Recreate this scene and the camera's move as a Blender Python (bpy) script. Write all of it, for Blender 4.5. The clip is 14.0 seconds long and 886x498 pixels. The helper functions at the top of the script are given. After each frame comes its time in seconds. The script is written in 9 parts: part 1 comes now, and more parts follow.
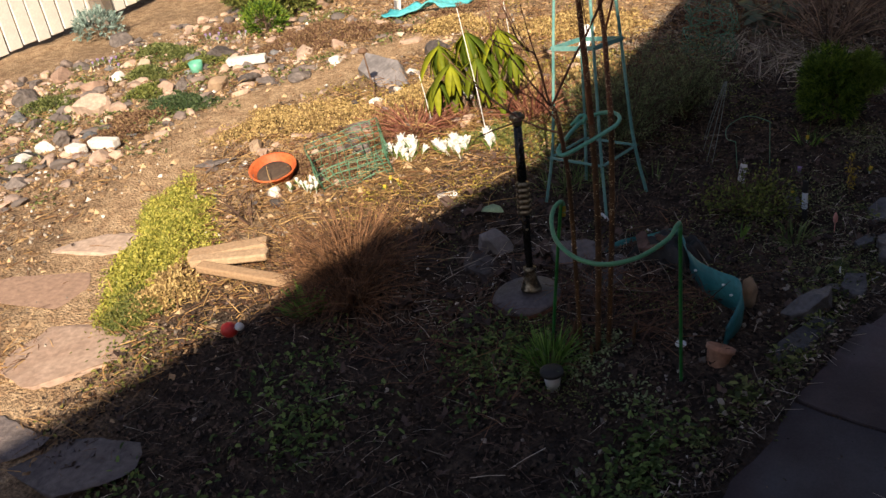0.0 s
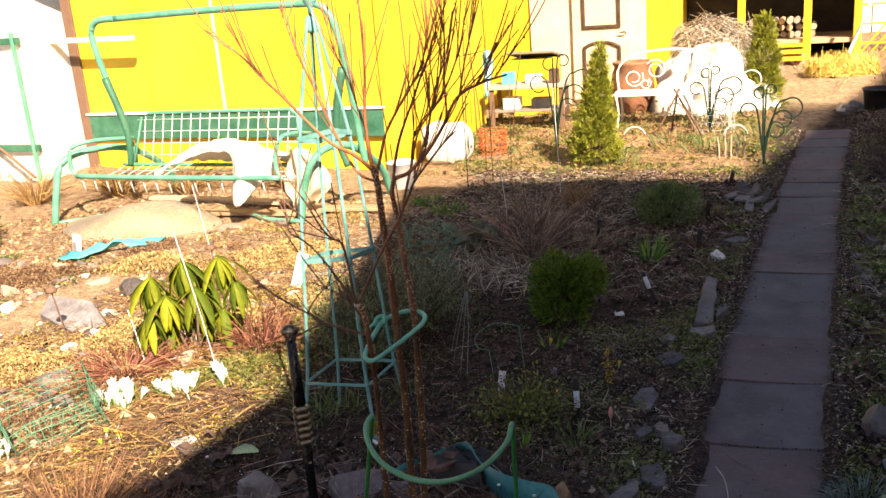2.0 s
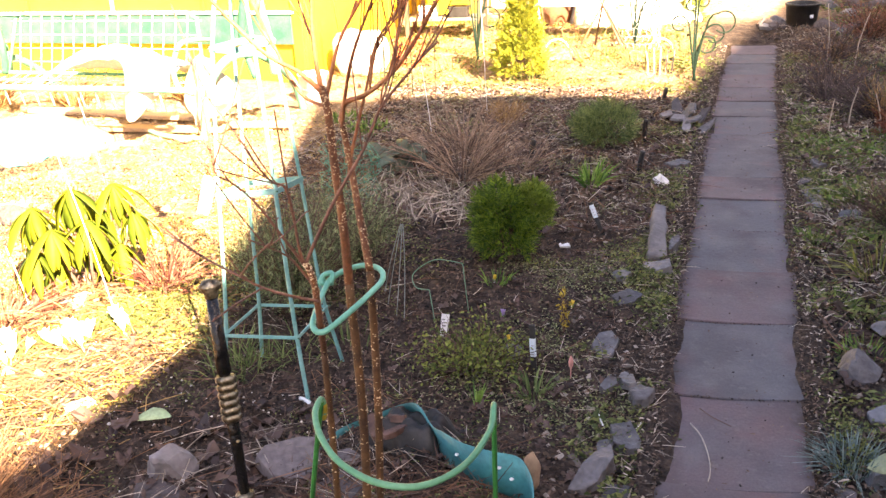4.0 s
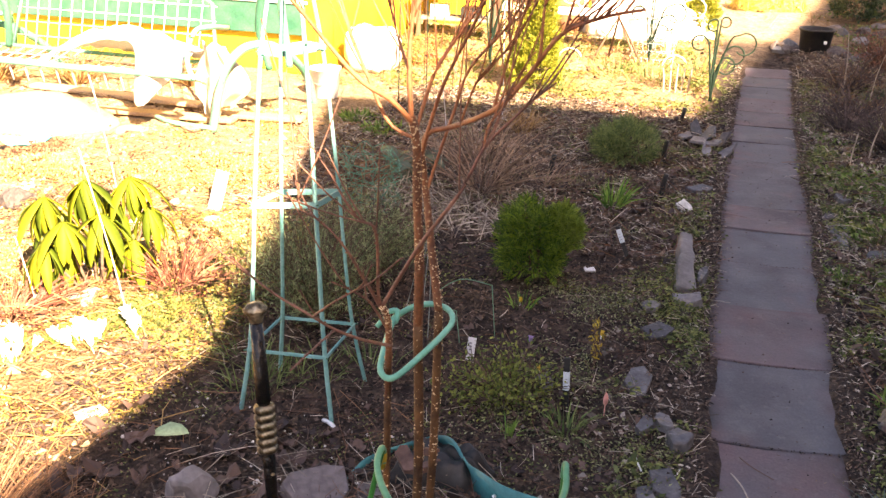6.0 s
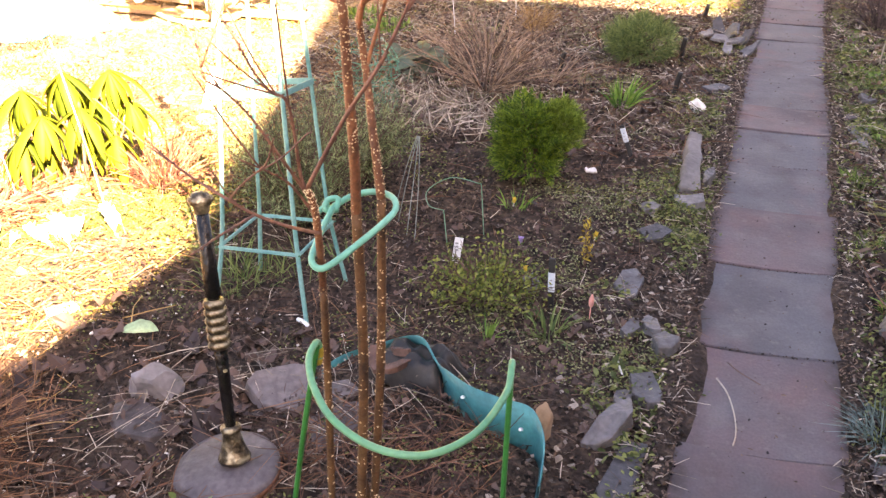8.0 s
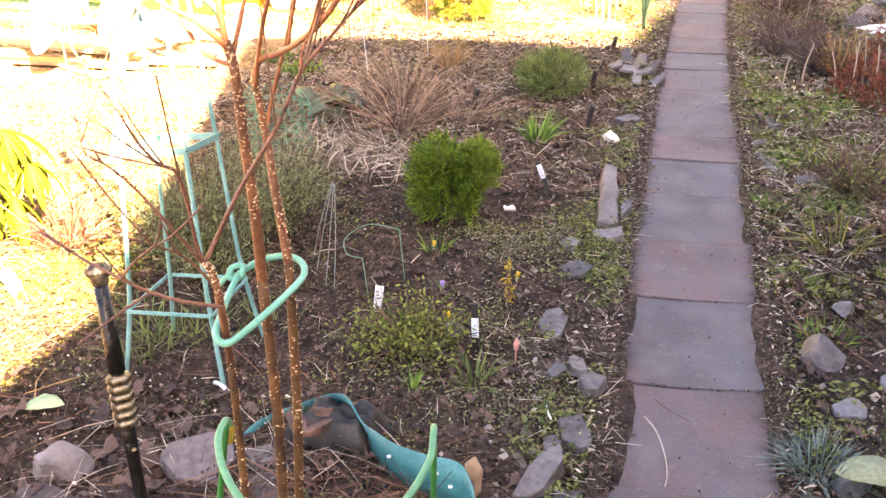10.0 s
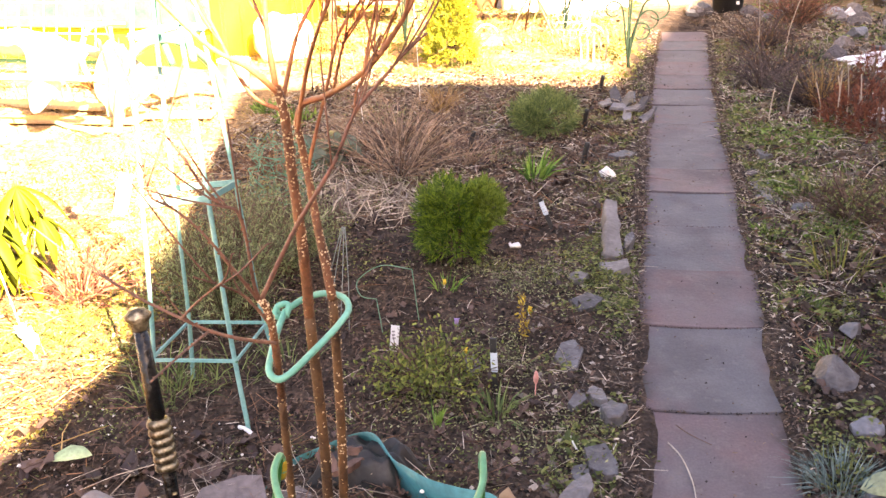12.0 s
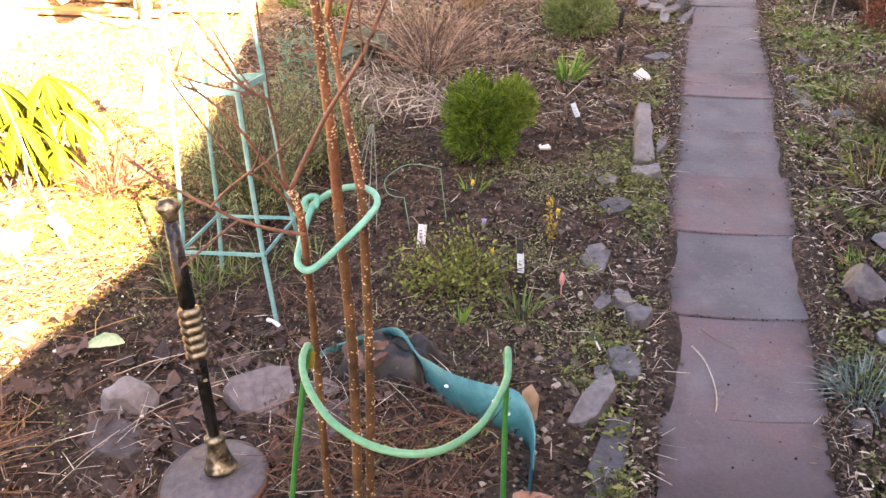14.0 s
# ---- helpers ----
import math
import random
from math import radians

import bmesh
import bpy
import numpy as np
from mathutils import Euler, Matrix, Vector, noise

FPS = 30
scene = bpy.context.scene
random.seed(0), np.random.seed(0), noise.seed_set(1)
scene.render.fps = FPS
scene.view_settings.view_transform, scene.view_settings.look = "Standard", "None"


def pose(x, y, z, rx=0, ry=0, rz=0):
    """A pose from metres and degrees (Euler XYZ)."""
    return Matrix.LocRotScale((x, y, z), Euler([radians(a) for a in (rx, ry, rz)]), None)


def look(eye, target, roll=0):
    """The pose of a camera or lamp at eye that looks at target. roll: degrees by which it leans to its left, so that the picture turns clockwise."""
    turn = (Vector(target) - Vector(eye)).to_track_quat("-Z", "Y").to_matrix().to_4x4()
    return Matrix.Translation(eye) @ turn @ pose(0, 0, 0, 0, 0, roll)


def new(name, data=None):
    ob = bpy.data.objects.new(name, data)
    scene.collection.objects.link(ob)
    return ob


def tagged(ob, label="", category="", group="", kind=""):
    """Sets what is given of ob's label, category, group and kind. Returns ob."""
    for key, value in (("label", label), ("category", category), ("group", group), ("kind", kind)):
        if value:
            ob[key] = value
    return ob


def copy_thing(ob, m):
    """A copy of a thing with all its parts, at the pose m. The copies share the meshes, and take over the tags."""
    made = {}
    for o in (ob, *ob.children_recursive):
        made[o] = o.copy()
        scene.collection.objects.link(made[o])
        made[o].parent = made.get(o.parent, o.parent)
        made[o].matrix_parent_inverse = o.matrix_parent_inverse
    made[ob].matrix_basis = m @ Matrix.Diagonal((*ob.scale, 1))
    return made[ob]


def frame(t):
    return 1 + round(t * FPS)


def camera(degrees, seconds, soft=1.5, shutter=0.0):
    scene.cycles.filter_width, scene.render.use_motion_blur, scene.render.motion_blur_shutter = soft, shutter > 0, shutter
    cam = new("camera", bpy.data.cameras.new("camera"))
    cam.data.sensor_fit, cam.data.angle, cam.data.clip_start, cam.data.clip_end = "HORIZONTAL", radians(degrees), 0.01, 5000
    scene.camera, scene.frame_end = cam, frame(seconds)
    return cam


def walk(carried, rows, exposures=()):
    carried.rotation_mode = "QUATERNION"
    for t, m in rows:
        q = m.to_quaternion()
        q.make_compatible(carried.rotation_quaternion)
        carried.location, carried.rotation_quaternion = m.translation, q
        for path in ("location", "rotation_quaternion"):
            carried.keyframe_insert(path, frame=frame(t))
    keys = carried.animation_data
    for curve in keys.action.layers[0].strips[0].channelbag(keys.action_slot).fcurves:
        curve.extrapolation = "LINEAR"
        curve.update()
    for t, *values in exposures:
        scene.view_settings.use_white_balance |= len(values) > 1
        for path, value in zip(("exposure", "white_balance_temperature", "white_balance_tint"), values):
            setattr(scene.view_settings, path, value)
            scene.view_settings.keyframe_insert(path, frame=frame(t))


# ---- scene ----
cam = camera(52.3, 14.0)
PATH = [
    (0, (0.666, -3.827, 1.966), (-0.638, -2.672, 0.983), -8.9),
    (0.3, (0.662, -3.845, 1.957), (-0.519, -2.554, 0.989), -8.2),
    (0.5, (0.629, -3.823, 1.894), (-0.461, -2.435, 0.953), -8.0),
    (1, (0.44, -3.904, 1.864), (-0.553, -2.39, 1.014), -6.8),
    (1.5, (0.33, -3.9, 1.833), (-0.587, -2.285, 1.091), -5.2),
    (2, (0.135, -3.784, 1.736), (-0.639, -2.026, 1.179), -4.6),
    (2.5, (-0.028, -3.7, 1.721), (-0.649, -1.927, 1.035), -2.3),
    (3, (-0.148, -3.614, 1.702), (-0.469, -1.799, 0.924), -0.4),
    (3.5, (-0.178, -3.485, 1.684), (-0.711, -1.716, 0.918), -3.0),
    (3.7, (-0.169, -3.442, 1.672), (-0.722, -1.671, 0.923), -3.0),
    (5.8, (-0.415, -3.317, 1.722), (-0.936, -1.57, 0.899), 1.3),
    (6, (-0.424, -3.306, 1.721), (-0.933, -1.53, 0.955), 1.6),
    (6.5, (-0.436, -3.293, 1.722), (-0.848, -1.458, 1.041), 2.0),
    (7, (-0.454, -3.295, 1.675), (-0.795, -1.475, 0.918), 1.7),
    (7.5, (-0.421, -3.264, 1.667), (-0.799, -1.509, 0.783), 1.6),
    (8, (-0.282, -3.152, 1.622), (-0.833, -1.477, 0.677), 1.0),
    (8.5, (-0.185, -3.047, 1.594), (-0.774, -1.418, 0.594), 3.0),
    (9, (-0.173, -2.963, 1.613), (-0.698, -1.292, 0.649), 3.5),
    (9.2, (-0.179, -2.977, 1.617), (-0.677, -1.265, 0.71), 3.5),
    (11.3, (-0.429, -3.153, 1.675), (-0.745, -1.375, 0.815), -3.1),
    (11.5, (-0.405, -3.146, 1.666), (-0.739, -1.356, 0.838), -2.2),
    (12, (-0.368, -3.145, 1.642), (-0.748, -1.348, 0.852), -1.5),
    (12.5, (-0.37, -3.148, 1.629), (-0.856, -1.435, 0.72), -3.1),
    (13, (-0.374, -3.153, 1.616), (-0.874, -1.468, 0.661), -2.6),
    (13.5, (-0.374, -3.145, 1.617), (-0.828, -1.467, 0.628), -2.0),
    (14, (-0.374, -3.142, 1.622), (-0.795, -1.45, 0.643), -1.1),
]
# seconds, stops
LIGHTNESS = [(0, 0.77, 6700, 18), (0.5, 1.46, 6800, 13), (1, 1.99, 6750, 11), (1.5, 2.16, 6850, 12), (2, 1.63, 6950, 21), (2.5, 1.36, 6800, 21), (3, 2.56, 6950, 23), (3.5, 3.52, 7500, 25), (6, 3.1, 7900, 27), (6.5, 2.8, 7900, 27), (7, 2.95, 7900, 27), (7.5, 3.55, 7900, 27), (8, 3.93, 8000, 27), (8.5, 4.05, 8100, 28), (9, 4.36, 8200, 28), (11.5, 4.3, 8500, 29), (12, 4.05, 8500, 29), (12.5, 3.85, 8500, 29), (13, 3.95, 8500, 29), (13.5, 3.95, 8500, 29), (14, 4.2, 8500, 29)]
walk(cam, [(t, look(eye, target, roll)) for t, eye, target, roll in PATH], LIGHTNESS)
# ---- world, sun, the unseen shapes added to shade the garden ----
SUN = Vector((-0.70, 0.714, -0.767)).normalized()
world = bpy.data.worlds.new("sky")
scene.world = world
world.use_nodes = True
wn = world.node_tree.nodes
wn.clear()
sky = wn.new("ShaderNodeTexSky")
sky.sky_type, sky.sun_disc = "NISHITA", False
sky.sun_elevation, sky.sun_rotation = radians(37.5), radians(135.6)
sky.air_density, sky.dust_density, sky.ozone_density = 1.0, 2.0, 0.6
wbg, wout = wn.new("ShaderNodeBackground"), wn.new("ShaderNodeOutputWorld")
wbg.inputs["Strength"].default_value = 0.05
world.node_tree.links.new(sky.outputs["Color"], wbg.inputs["Color"])
world.node_tree.links.new(wbg.outputs["Background"], wout.inputs["Surface"])
sun_data = bpy.data.lights.new("sun", "SUN")
sun_data.energy, sun_data.angle, sun_data.color = 5.0, radians(0.55), (1.0, 0.875, 0.64)
sun = new("sun", sun_data)
sun.rotation_mode = "QUATERNION"
sun.rotation_quaternion = SUN.to_track_quat("-Z", "Y")

# ---- materials ----
MATS = {}


def mk(name, c1, c2, scale=6.0, rough=0.85, bump=0.3, fine=70.0, metal=0.0, c3=None, vary="", amount=0.25, spec=0.4,
       thin=0.0, coat=0.0, bump_size=0.01):
    """A two-scale procedural material. vary: 'object' or 'island' shifts the value piece by piece."""
    m = bpy.data.materials.new(name)
    m.use_nodes = True
    n, l = m.node_tree.nodes, m.node_tree.links
    b = n["Principled BSDF"]
    b.inputs["Roughness"].default_value, b.inputs["Metallic"].default_value = rough, metal
    b.inputs["Specular IOR Level"].default_value = spec
    b.inputs["Coat Weight"].default_value = coat
    tc = n.new("ShaderNodeTexCoord")
    big, small = n.new("ShaderNodeTexNoise"), n.new("ShaderNodeTexNoise")
    big.inputs["Scale"].default_value, big.inputs["Detail"].default_value = scale, 5.0
    small.inputs["Scale"].default_value, small.inputs["Detail"].default_value = fine, 4.0
    for t in (big, small):
        l.new(tc.outputs["Object"], t.inputs["Vector"])
    ramp = n.new("ShaderNodeValToRGB")
    ramp.color_ramp.elements[0].position, ramp.color_ramp.elements[1].position = 0.32, 0.68
    ramp.color_ramp.elements[0].color, ramp.color_ramp.elements[1].color = (*c1, 1), (*c2, 1)
    if c3:
        e = ramp.color_ramp.elements.new(0.5)
        e.color = (*c3, 1)
    source = big.outputs["Fac"]
    if vary:
        src = n.new("ShaderNodeObjectInfo" if vary == "object" else "ShaderNodeNewGeometry")
        rnd = src.outputs["Random" if vary == "object" else "Random Per Island"]
        mixf = n.new("ShaderNodeMix")
        mixf.inputs["Factor"].default_value = 0.75 if vary == "island" else 0.55
        l.new(big.outputs["Fac"], mixf.inputs["A"])
        l.new(rnd, mixf.inputs["B"])
        source = mixf.outputs["Result"]
    l.new(source, ramp.inputs["Fac"])
    hsv = n.new("ShaderNodeHueSaturation")
    mr = n.new("ShaderNodeMapRange")
    mr.inputs["From Min"].default_value, mr.inputs["From Max"].default_value = 0.25, 0.75
    mr.inputs["To Min"].default_value, mr.inputs["To Max"].default_value = 1 - amount, 1 + amount
    l.new(small.outputs["Fac"], mr.inputs["Value"])
    l.new(mr.outputs["Result"], hsv.inputs["Value"])
    l.new(ramp.outputs["Color"], hsv.inputs["Color"])
    l.new(hsv.outputs["Color"], b.inputs["Base Color"])
    if bump:
        bp = n.new("ShaderNodeBump")
        bp.inputs["Strength"].default_value, bp.inputs["Distance"].default_value = bump, bump_size
        l.new(small.outputs["Fac"], bp.inputs["Height"])
        l.new(bp.outputs["Normal"], b.inputs["Normal"])
    if thin:
        tr, mx = n.new("ShaderNodeBsdfTranslucent"), n.new("ShaderNodeMixShader")
        mx.inputs["Fac"].default_value = thin
        l.new(hsv.outputs["Color"], tr.inputs["Color"])
        l.new(b.outputs["BSDF"], mx.inputs[1])
        l.new(tr.outputs["BSDF"], mx.inputs[2])
        l.new(mx.outputs["Shader"], n["Material Output"].inputs["Surface"])
    MATS[name] = m
    return m


mk("rock", (0.08, 0.068, 0.066), (0.185, 0.158, 0.15), 9, 0.7, 0.9, 38, vary="object", amount=0.4, bump_size=0.02)
mk("slate", (0.1, 0.105, 0.116), (0.2, 0.2, 0.212), 11, 0.55, 0.7, 45, vary="object", amount=0.3, bump_size=0.012)
mk("kerb_grey", (0.11, 0.102, 0.1), (0.2, 0.185, 0.18), 7, 0.85, 0.35, 60, amount=0.2, bump_size=0.006)
mk("moulding_brown", (0.05, 0.03, 0.02), (0.1, 0.062, 0.042), 12, 0.6, 0.2, 60)
mk("warm_stone", (0.34, 0.24, 0.16), (0.5, 0.42, 0.34), 6, 0.85, 0.4, 40, vary="object")
mk("pink_stone", (0.31, 0.205, 0.155), (0.45, 0.34, 0.275), 7, 0.85, 0.4, 40, vary="object")
mk("white_stone", (0.6, 0.58, 0.55), (0.78, 0.76, 0.73), 8, 0.7, 0.3, 50)
mk("litter", (0.04, 0.028, 0.022), (0.18, 0.124, 0.094), 4, 0.75, 0, 40, vary="island", c3=(0.088, 0.06, 0.047))
mk("straw", (0.16, 0.085, 0.034), (0.45, 0.3, 0.12), 3, 0.7, 0, 50, vary="island", c3=(0.3, 0.18, 0.07))
mk("gold_straw", (0.15, 0.07, 0.03), (0.46, 0.29, 0.12), 3, 0.7, 0, 50, vary="island", c3=(0.3, 0.165, 0.065))
mk("rust_stems", (0.06, 0.026, 0.017), (0.2, 0.1, 0.056), 4, 0.7, 0, 50, vary="island")
mk("clump_stems", (0.085, 0.042, 0.023), (0.28, 0.145, 0.075), 4, 0.7, 0, 50, vary="island")
mk("twig_dark", (0.06, 0.035, 0.025), (0.16, 0.1, 0.075), 4, 0.8, 0, 50, vary="island")
mk("clod", (0.012, 0.009, 0.007), (0.105, 0.074, 0.056), 6, 0.95, 0, 50, vary="island")
mk("pebble", (0.14, 0.12, 0.105), (0.4, 0.35, 0.3), 6, 0.7, 0, 50, vary="island")
mk("weed", (0.065, 0.09, 0.025), (0.25, 0.28, 0.095), 4, 0.6, 0, 40, vary="island", c3=(0.125, 0.155, 0.05), thin=0.25)
mk("chickweed", (0.13, 0.18, 0.08), (0.34, 0.4, 0.21), 4, 0.6, 0, 40, vary="island", thin=0.25)
mk("leafy_weed", (0.06, 0.11, 0.03), (0.21, 0.31, 0.09), 4, 0.6, 0, 40, vary="island", c3=(0.115, 0.18, 0.05), thin=0.25)
mk("soft_weed", (0.125, 0.135, 0.068), (0.34, 0.35, 0.19), 4, 0.7, 0, 40, vary="island", thin=0.2)
mk("weed_yellow", (0.09, 0.12, 0.028), (0.25, 0.25, 0.065), 4, 0.6, 0, 40, vary="island", thin=0.25)
mk("sedum", (0.22, 0.24, 0.04), (0.5, 0.46, 0.1), 4, 0.6, 0, 40, vary="island", thin=0.2)
mk("tan_mat", (0.22, 0.142, 0.062), (0.51, 0.375, 0.165), 4, 0.8, 0, 40, vary="island", c3=(0.36, 0.255, 0.095))
mk("olive_frond", (0.06, 0.08, 0.018), (0.2, 0.22, 0.055), 5, 0.6, 0, 30, vary="island")
mk("dead_leaf", (0.035, 0.021, 0.019), (0.12, 0.075, 0.06), 4, 0.6, 0, 40, vary="island")
mk("basket_wire", (0.07, 0.2, 0.12), (0.13, 0.28, 0.18), 12, 0.4, 0.1, 90, amount=0.15)
mk("heather", (0.12, 0.06, 0.04), (0.26, 0.17, 0.09), 4, 0.8, 0, 40, vary="island")
mk("grass", (0.06, 0.16, 0.025), (0.2, 0.36, 0.07), 4, 0.55, 0, 40, vary="island", thin=0.25)
mk("blue_grass", (0.13, 0.21, 0.19), (0.27, 0.36, 0.33), 4, 0.6, 0, 40, vary="island")
mk("thuja", (0.045, 0.11, 0.012), (0.19, 0.3, 0.03), 7, 0.5, 0, 30, vary="island", c3=(0.1, 0.19, 0.02), thin=0.15)
mk("thuja_light", (0.09, 0.16, 0.02), (0.27, 0.37, 0.06), 7, 0.5, 0, 30, vary="island", thin=0.2)
mk("thuja_gold", (0.13, 0.17, 0.015), (0.42, 0.42, 0.05), 5, 0.6, 0, 30, vary="island", thin=0.2)
mk("juniper", (0.08, 0.13, 0.04), (0.24, 0.3, 0.1), 5, 0.6, 0, 30, vary="island")
mk("yew", (0.02, 0.045, 0.018), (0.07, 0.11, 0.04), 5, 0.6, 0, 30, vary="island")
mk("rhodo_leaf", (0.07, 0.11, 0.01), (0.24, 0.26, 0.016), 9, 0.6, 0, 30, vary="object", spec=0.15, thin=0.1)
mk("grey_shrub", (0.09, 0.125, 0.05), (0.29, 0.35, 0.17), 5, 0.7, 0, 30, vary="island")
mk("petal_white", (0.8, 0.8, 0.78), (0.9, 0.9, 0.88), 5, 0.6, 0, 30, vary="island", thin=0.2)
mk("petal_yellow", (0.75, 0.5, 0.03), (0.85, 0.65, 0.1), 5, 0.6, 0, 30, vary="island", thin=0.2)
mk("petal_purple", (0.3, 0.2, 0.5), (0.5, 0.38, 0.65), 5, 0.6, 0, 30, vary="island", thin=0.2)
mk("bark", (0.09, 0.035, 0.018), (0.215, 0.088, 0.04), 11, 0.55, 0.5, 120, amount=0.35)
# One bark in two tones: darker for shaded arms, brighter for sunlit twigs.
mk("twig_shaded", (0.105, 0.048, 0.034), (0.25, 0.125, 0.085), 11, 0.6, 0.3, 120, amount=0.3)
mk("twig_sunlit", (0.18, 0.06, 0.032), (0.4, 0.17, 0.078), 11, 0.5, 0.2, 120, amount=0.3)
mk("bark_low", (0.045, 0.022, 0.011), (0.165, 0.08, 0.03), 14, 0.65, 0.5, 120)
mk("lenticel", (0.42, 0.29, 0.15), (0.74, 0.58, 0.37), 14, 0.8, 0, 120)
mk("trunk_bark", (0.1, 0.07, 0.05), (0.2, 0.14, 0.1), 14, 0.9, 0.6, 60)
mk("teal_paint", (0.1, 0.3, 0.3), (0.2, 0.44, 0.43), 12, 0.45, 0.1, 90, amount=0.2)
mk("teal_plastic", (0.02, 0.16, 0.18), (0.05, 0.27, 0.28), 7, 0.4, 0.1, 60, amount=0.2)
mk("hose_green", (0.09, 0.36, 0.26), (0.16, 0.47, 0.35), 12, 0.4, 0.1, 90, amount=0.15)
mk("hoop_green", (0.06, 0.25, 0.13), (0.12, 0.34, 0.19), 8, 0.35, 0.1, 90, amount=0.15)
mk("leg_green", (0.015, 0.14, 0.03), (0.03, 0.21, 0.05), 12, 0.35, 0.1, 90, amount=0.15)
mk("swing_green", (0.07, 0.27, 0.19), (0.13, 0.37, 0.27), 9, 0.4, 0.1, 80, amount=0.2)
mk("dark_green", (0.02, 0.11, 0.07), (0.05, 0.17, 0.11), 9, 0.5, 0.1, 80)
mk("black_metal", (0.005, 0.005, 0.005), (0.014, 0.012, 0.011), 15, 0.22, 0.7, 50, coat=0.15, spec=0.3)
mk("black_plastic", (0.012, 0.012, 0.013), (0.035, 0.033, 0.032), 10, 0.5, 0.15, 90)
mk("brass", (0.3, 0.225, 0.12), (0.5, 0.4, 0.24), 18, 0.42, 0.3, 90, metal=0.9)
mk("worn_brass", (0.018, 0.015, 0.012), (0.5, 0.43, 0.3), 38, 0.38, 0.6, 90, metal=0.75, c3=(0.12, 0.09, 0.055))
mk("pale_slate", (0.16, 0.15, 0.155), (0.27, 0.25, 0.255), 9, 0.7, 0.6, 40)
mk("white_plastic", (0.68, 0.7, 0.72), (0.8, 0.81, 0.82), 12, 0.45, 0.05, 60, amount=0.1)
mk("ink", (0.2, 0.2, 0.22), (0.32, 0.32, 0.34), 12, 0.7, 0, 60)
mk("pink_plastic", (0.62, 0.26, 0.22), (0.72, 0.36, 0.3), 12, 0.5, 0.05, 60)
mk("terracotta", (0.47, 0.1, 0.03), (0.58, 0.14, 0.045), 8, 0.6, 0.15, 60)
mk("pale_terracotta", (0.4, 0.2, 0.13), (0.52, 0.3, 0.21), 8, 0.8, 0.15, 60)
mk("yellow_paint", (0.62, 0.42, 0.02), (0.72, 0.5, 0.035), 1.3, 0.6, 0.1, 50, amount=0.1)
mk("cream_paint", (0.62, 0.52, 0.36), (0.74, 0.64, 0.48), 3, 0.6, 0.1, 50, amount=0.12)
mk("white_paint", (0.68, 0.68, 0.66), (0.82, 0.82, 0.8), 2, 0.6, 0.15, 50, amount=0.1)
mk("film", (0.7, 0.72, 0.72), (0.85, 0.86, 0.86), 3, 0.35, 0.3, 25, amount=0.1, thin=0.4, bump_size=0.03)
mk("cloth_white", (0.68, 0.66, 0.6), (0.84, 0.82, 0.78), 5, 0.9, 0.4, 60, amount=0.12, thin=0.15)
mk("cloth_cream", (0.5, 0.43, 0.3), (0.66, 0.58, 0.45), 5, 0.9, 0.4, 60, amount=0.12)
mk("blue_tarp", (0.04, 0.34, 0.42), (0.1, 0.48, 0.54), 5, 0.4, 0.3, 40)
mk("pale_tarp", (0.2, 0.5, 0.58), (0.38, 0.64, 0.7), 5, 0.4, 0.3, 40)
mk("plank", (0.38, 0.25, 0.15), (0.55, 0.41, 0.28), 5, 0.8, 0.4, 70, vary="object")
mk("grey_wood", (0.22, 0.19, 0.16), (0.36, 0.32, 0.28), 5, 0.85, 0.4, 70, vary="object")
mk("brown_wood", (0.09, 0.05, 0.032), (0.17, 0.1, 0.065), 6, 0.8, 0.4, 70, vary="object")
mk("roof_grey", (0.17, 0.16, 0.16), (0.27, 0.26, 0.25), 3, 0.8, 0.3, 30)
mk("brick_wall", (0.3, 0.22, 0.18), (0.42, 0.33, 0.27), 3, 0.85, 0.3, 30)
mk("shard_brown", (0.06, 0.032, 0.024), (0.16, 0.09, 0.068), 12, 0.7, 0.4, 70)
mk("mauve_stem", (0.115, 0.074, 0.053), (0.38, 0.265, 0.188), 4, 0.8, 0, 40, vary="island")
mk("sun_moss", (0.14, 0.115, 0.02), (0.42, 0.34, 0.065), 4, 0.7, 0, 40, vary="island", c3=(0.27, 0.205, 0.04))
mk("brown_clay", (0.11, 0.06, 0.04), (0.3, 0.14, 0.075), 5, 0.75, 0.3, 50)
mk("snow", (0.72, 0.76, 0.82), (0.85, 0.88, 0.92), 6, 0.6, 0.5, 40, amount=0.08, bump_size=0.02)
mk("dry_clod", (0.2, 0.125, 0.072), (0.5, 0.35, 0.21), 6, 0.95, 0, 50, vary="island")
mk("rockery_bit", (0.13, 0.11, 0.105), (0.5, 0.36, 0.28), 6, 0.8, 0, 50, vary="island", c3=(0.3, 0.23, 0.2))
mk("sand_heap", (0.17, 0.15, 0.125), (0.38, 0.3, 0.19), 1.6, 0.95, 0.5, 40)
mk("red_paint", (0.42, 0.02, 0.02), (0.55, 0.05, 0.04), 9, 0.35, 0.05, 40)
mk("mullein_leaf", (0.15, 0.17, 0.1), (0.32, 0.36, 0.22), 16, 0.9, 0.3, 80, vary="island")
mk("fresh_leaf", (0.36, 0.5, 0.25), (0.48, 0.6, 0.34), 14, 0.6, 0.2, 80)
mk("hell_leaf", (0.03, 0.052, 0.032), (0.09, 0.12, 0.075), 8, 0.6, 0.1, 60, vary="island")
mk("low_grass", (0.07, 0.14, 0.025), (0.2, 0.31, 0.07), 4, 0.6, 0, 40, vary="island", thin=0.25)
mk("purple_twig", (0.042, 0.03, 0.03), (0.14, 0.1, 0.092), 5, 0.8, 0, 40, vary="island")
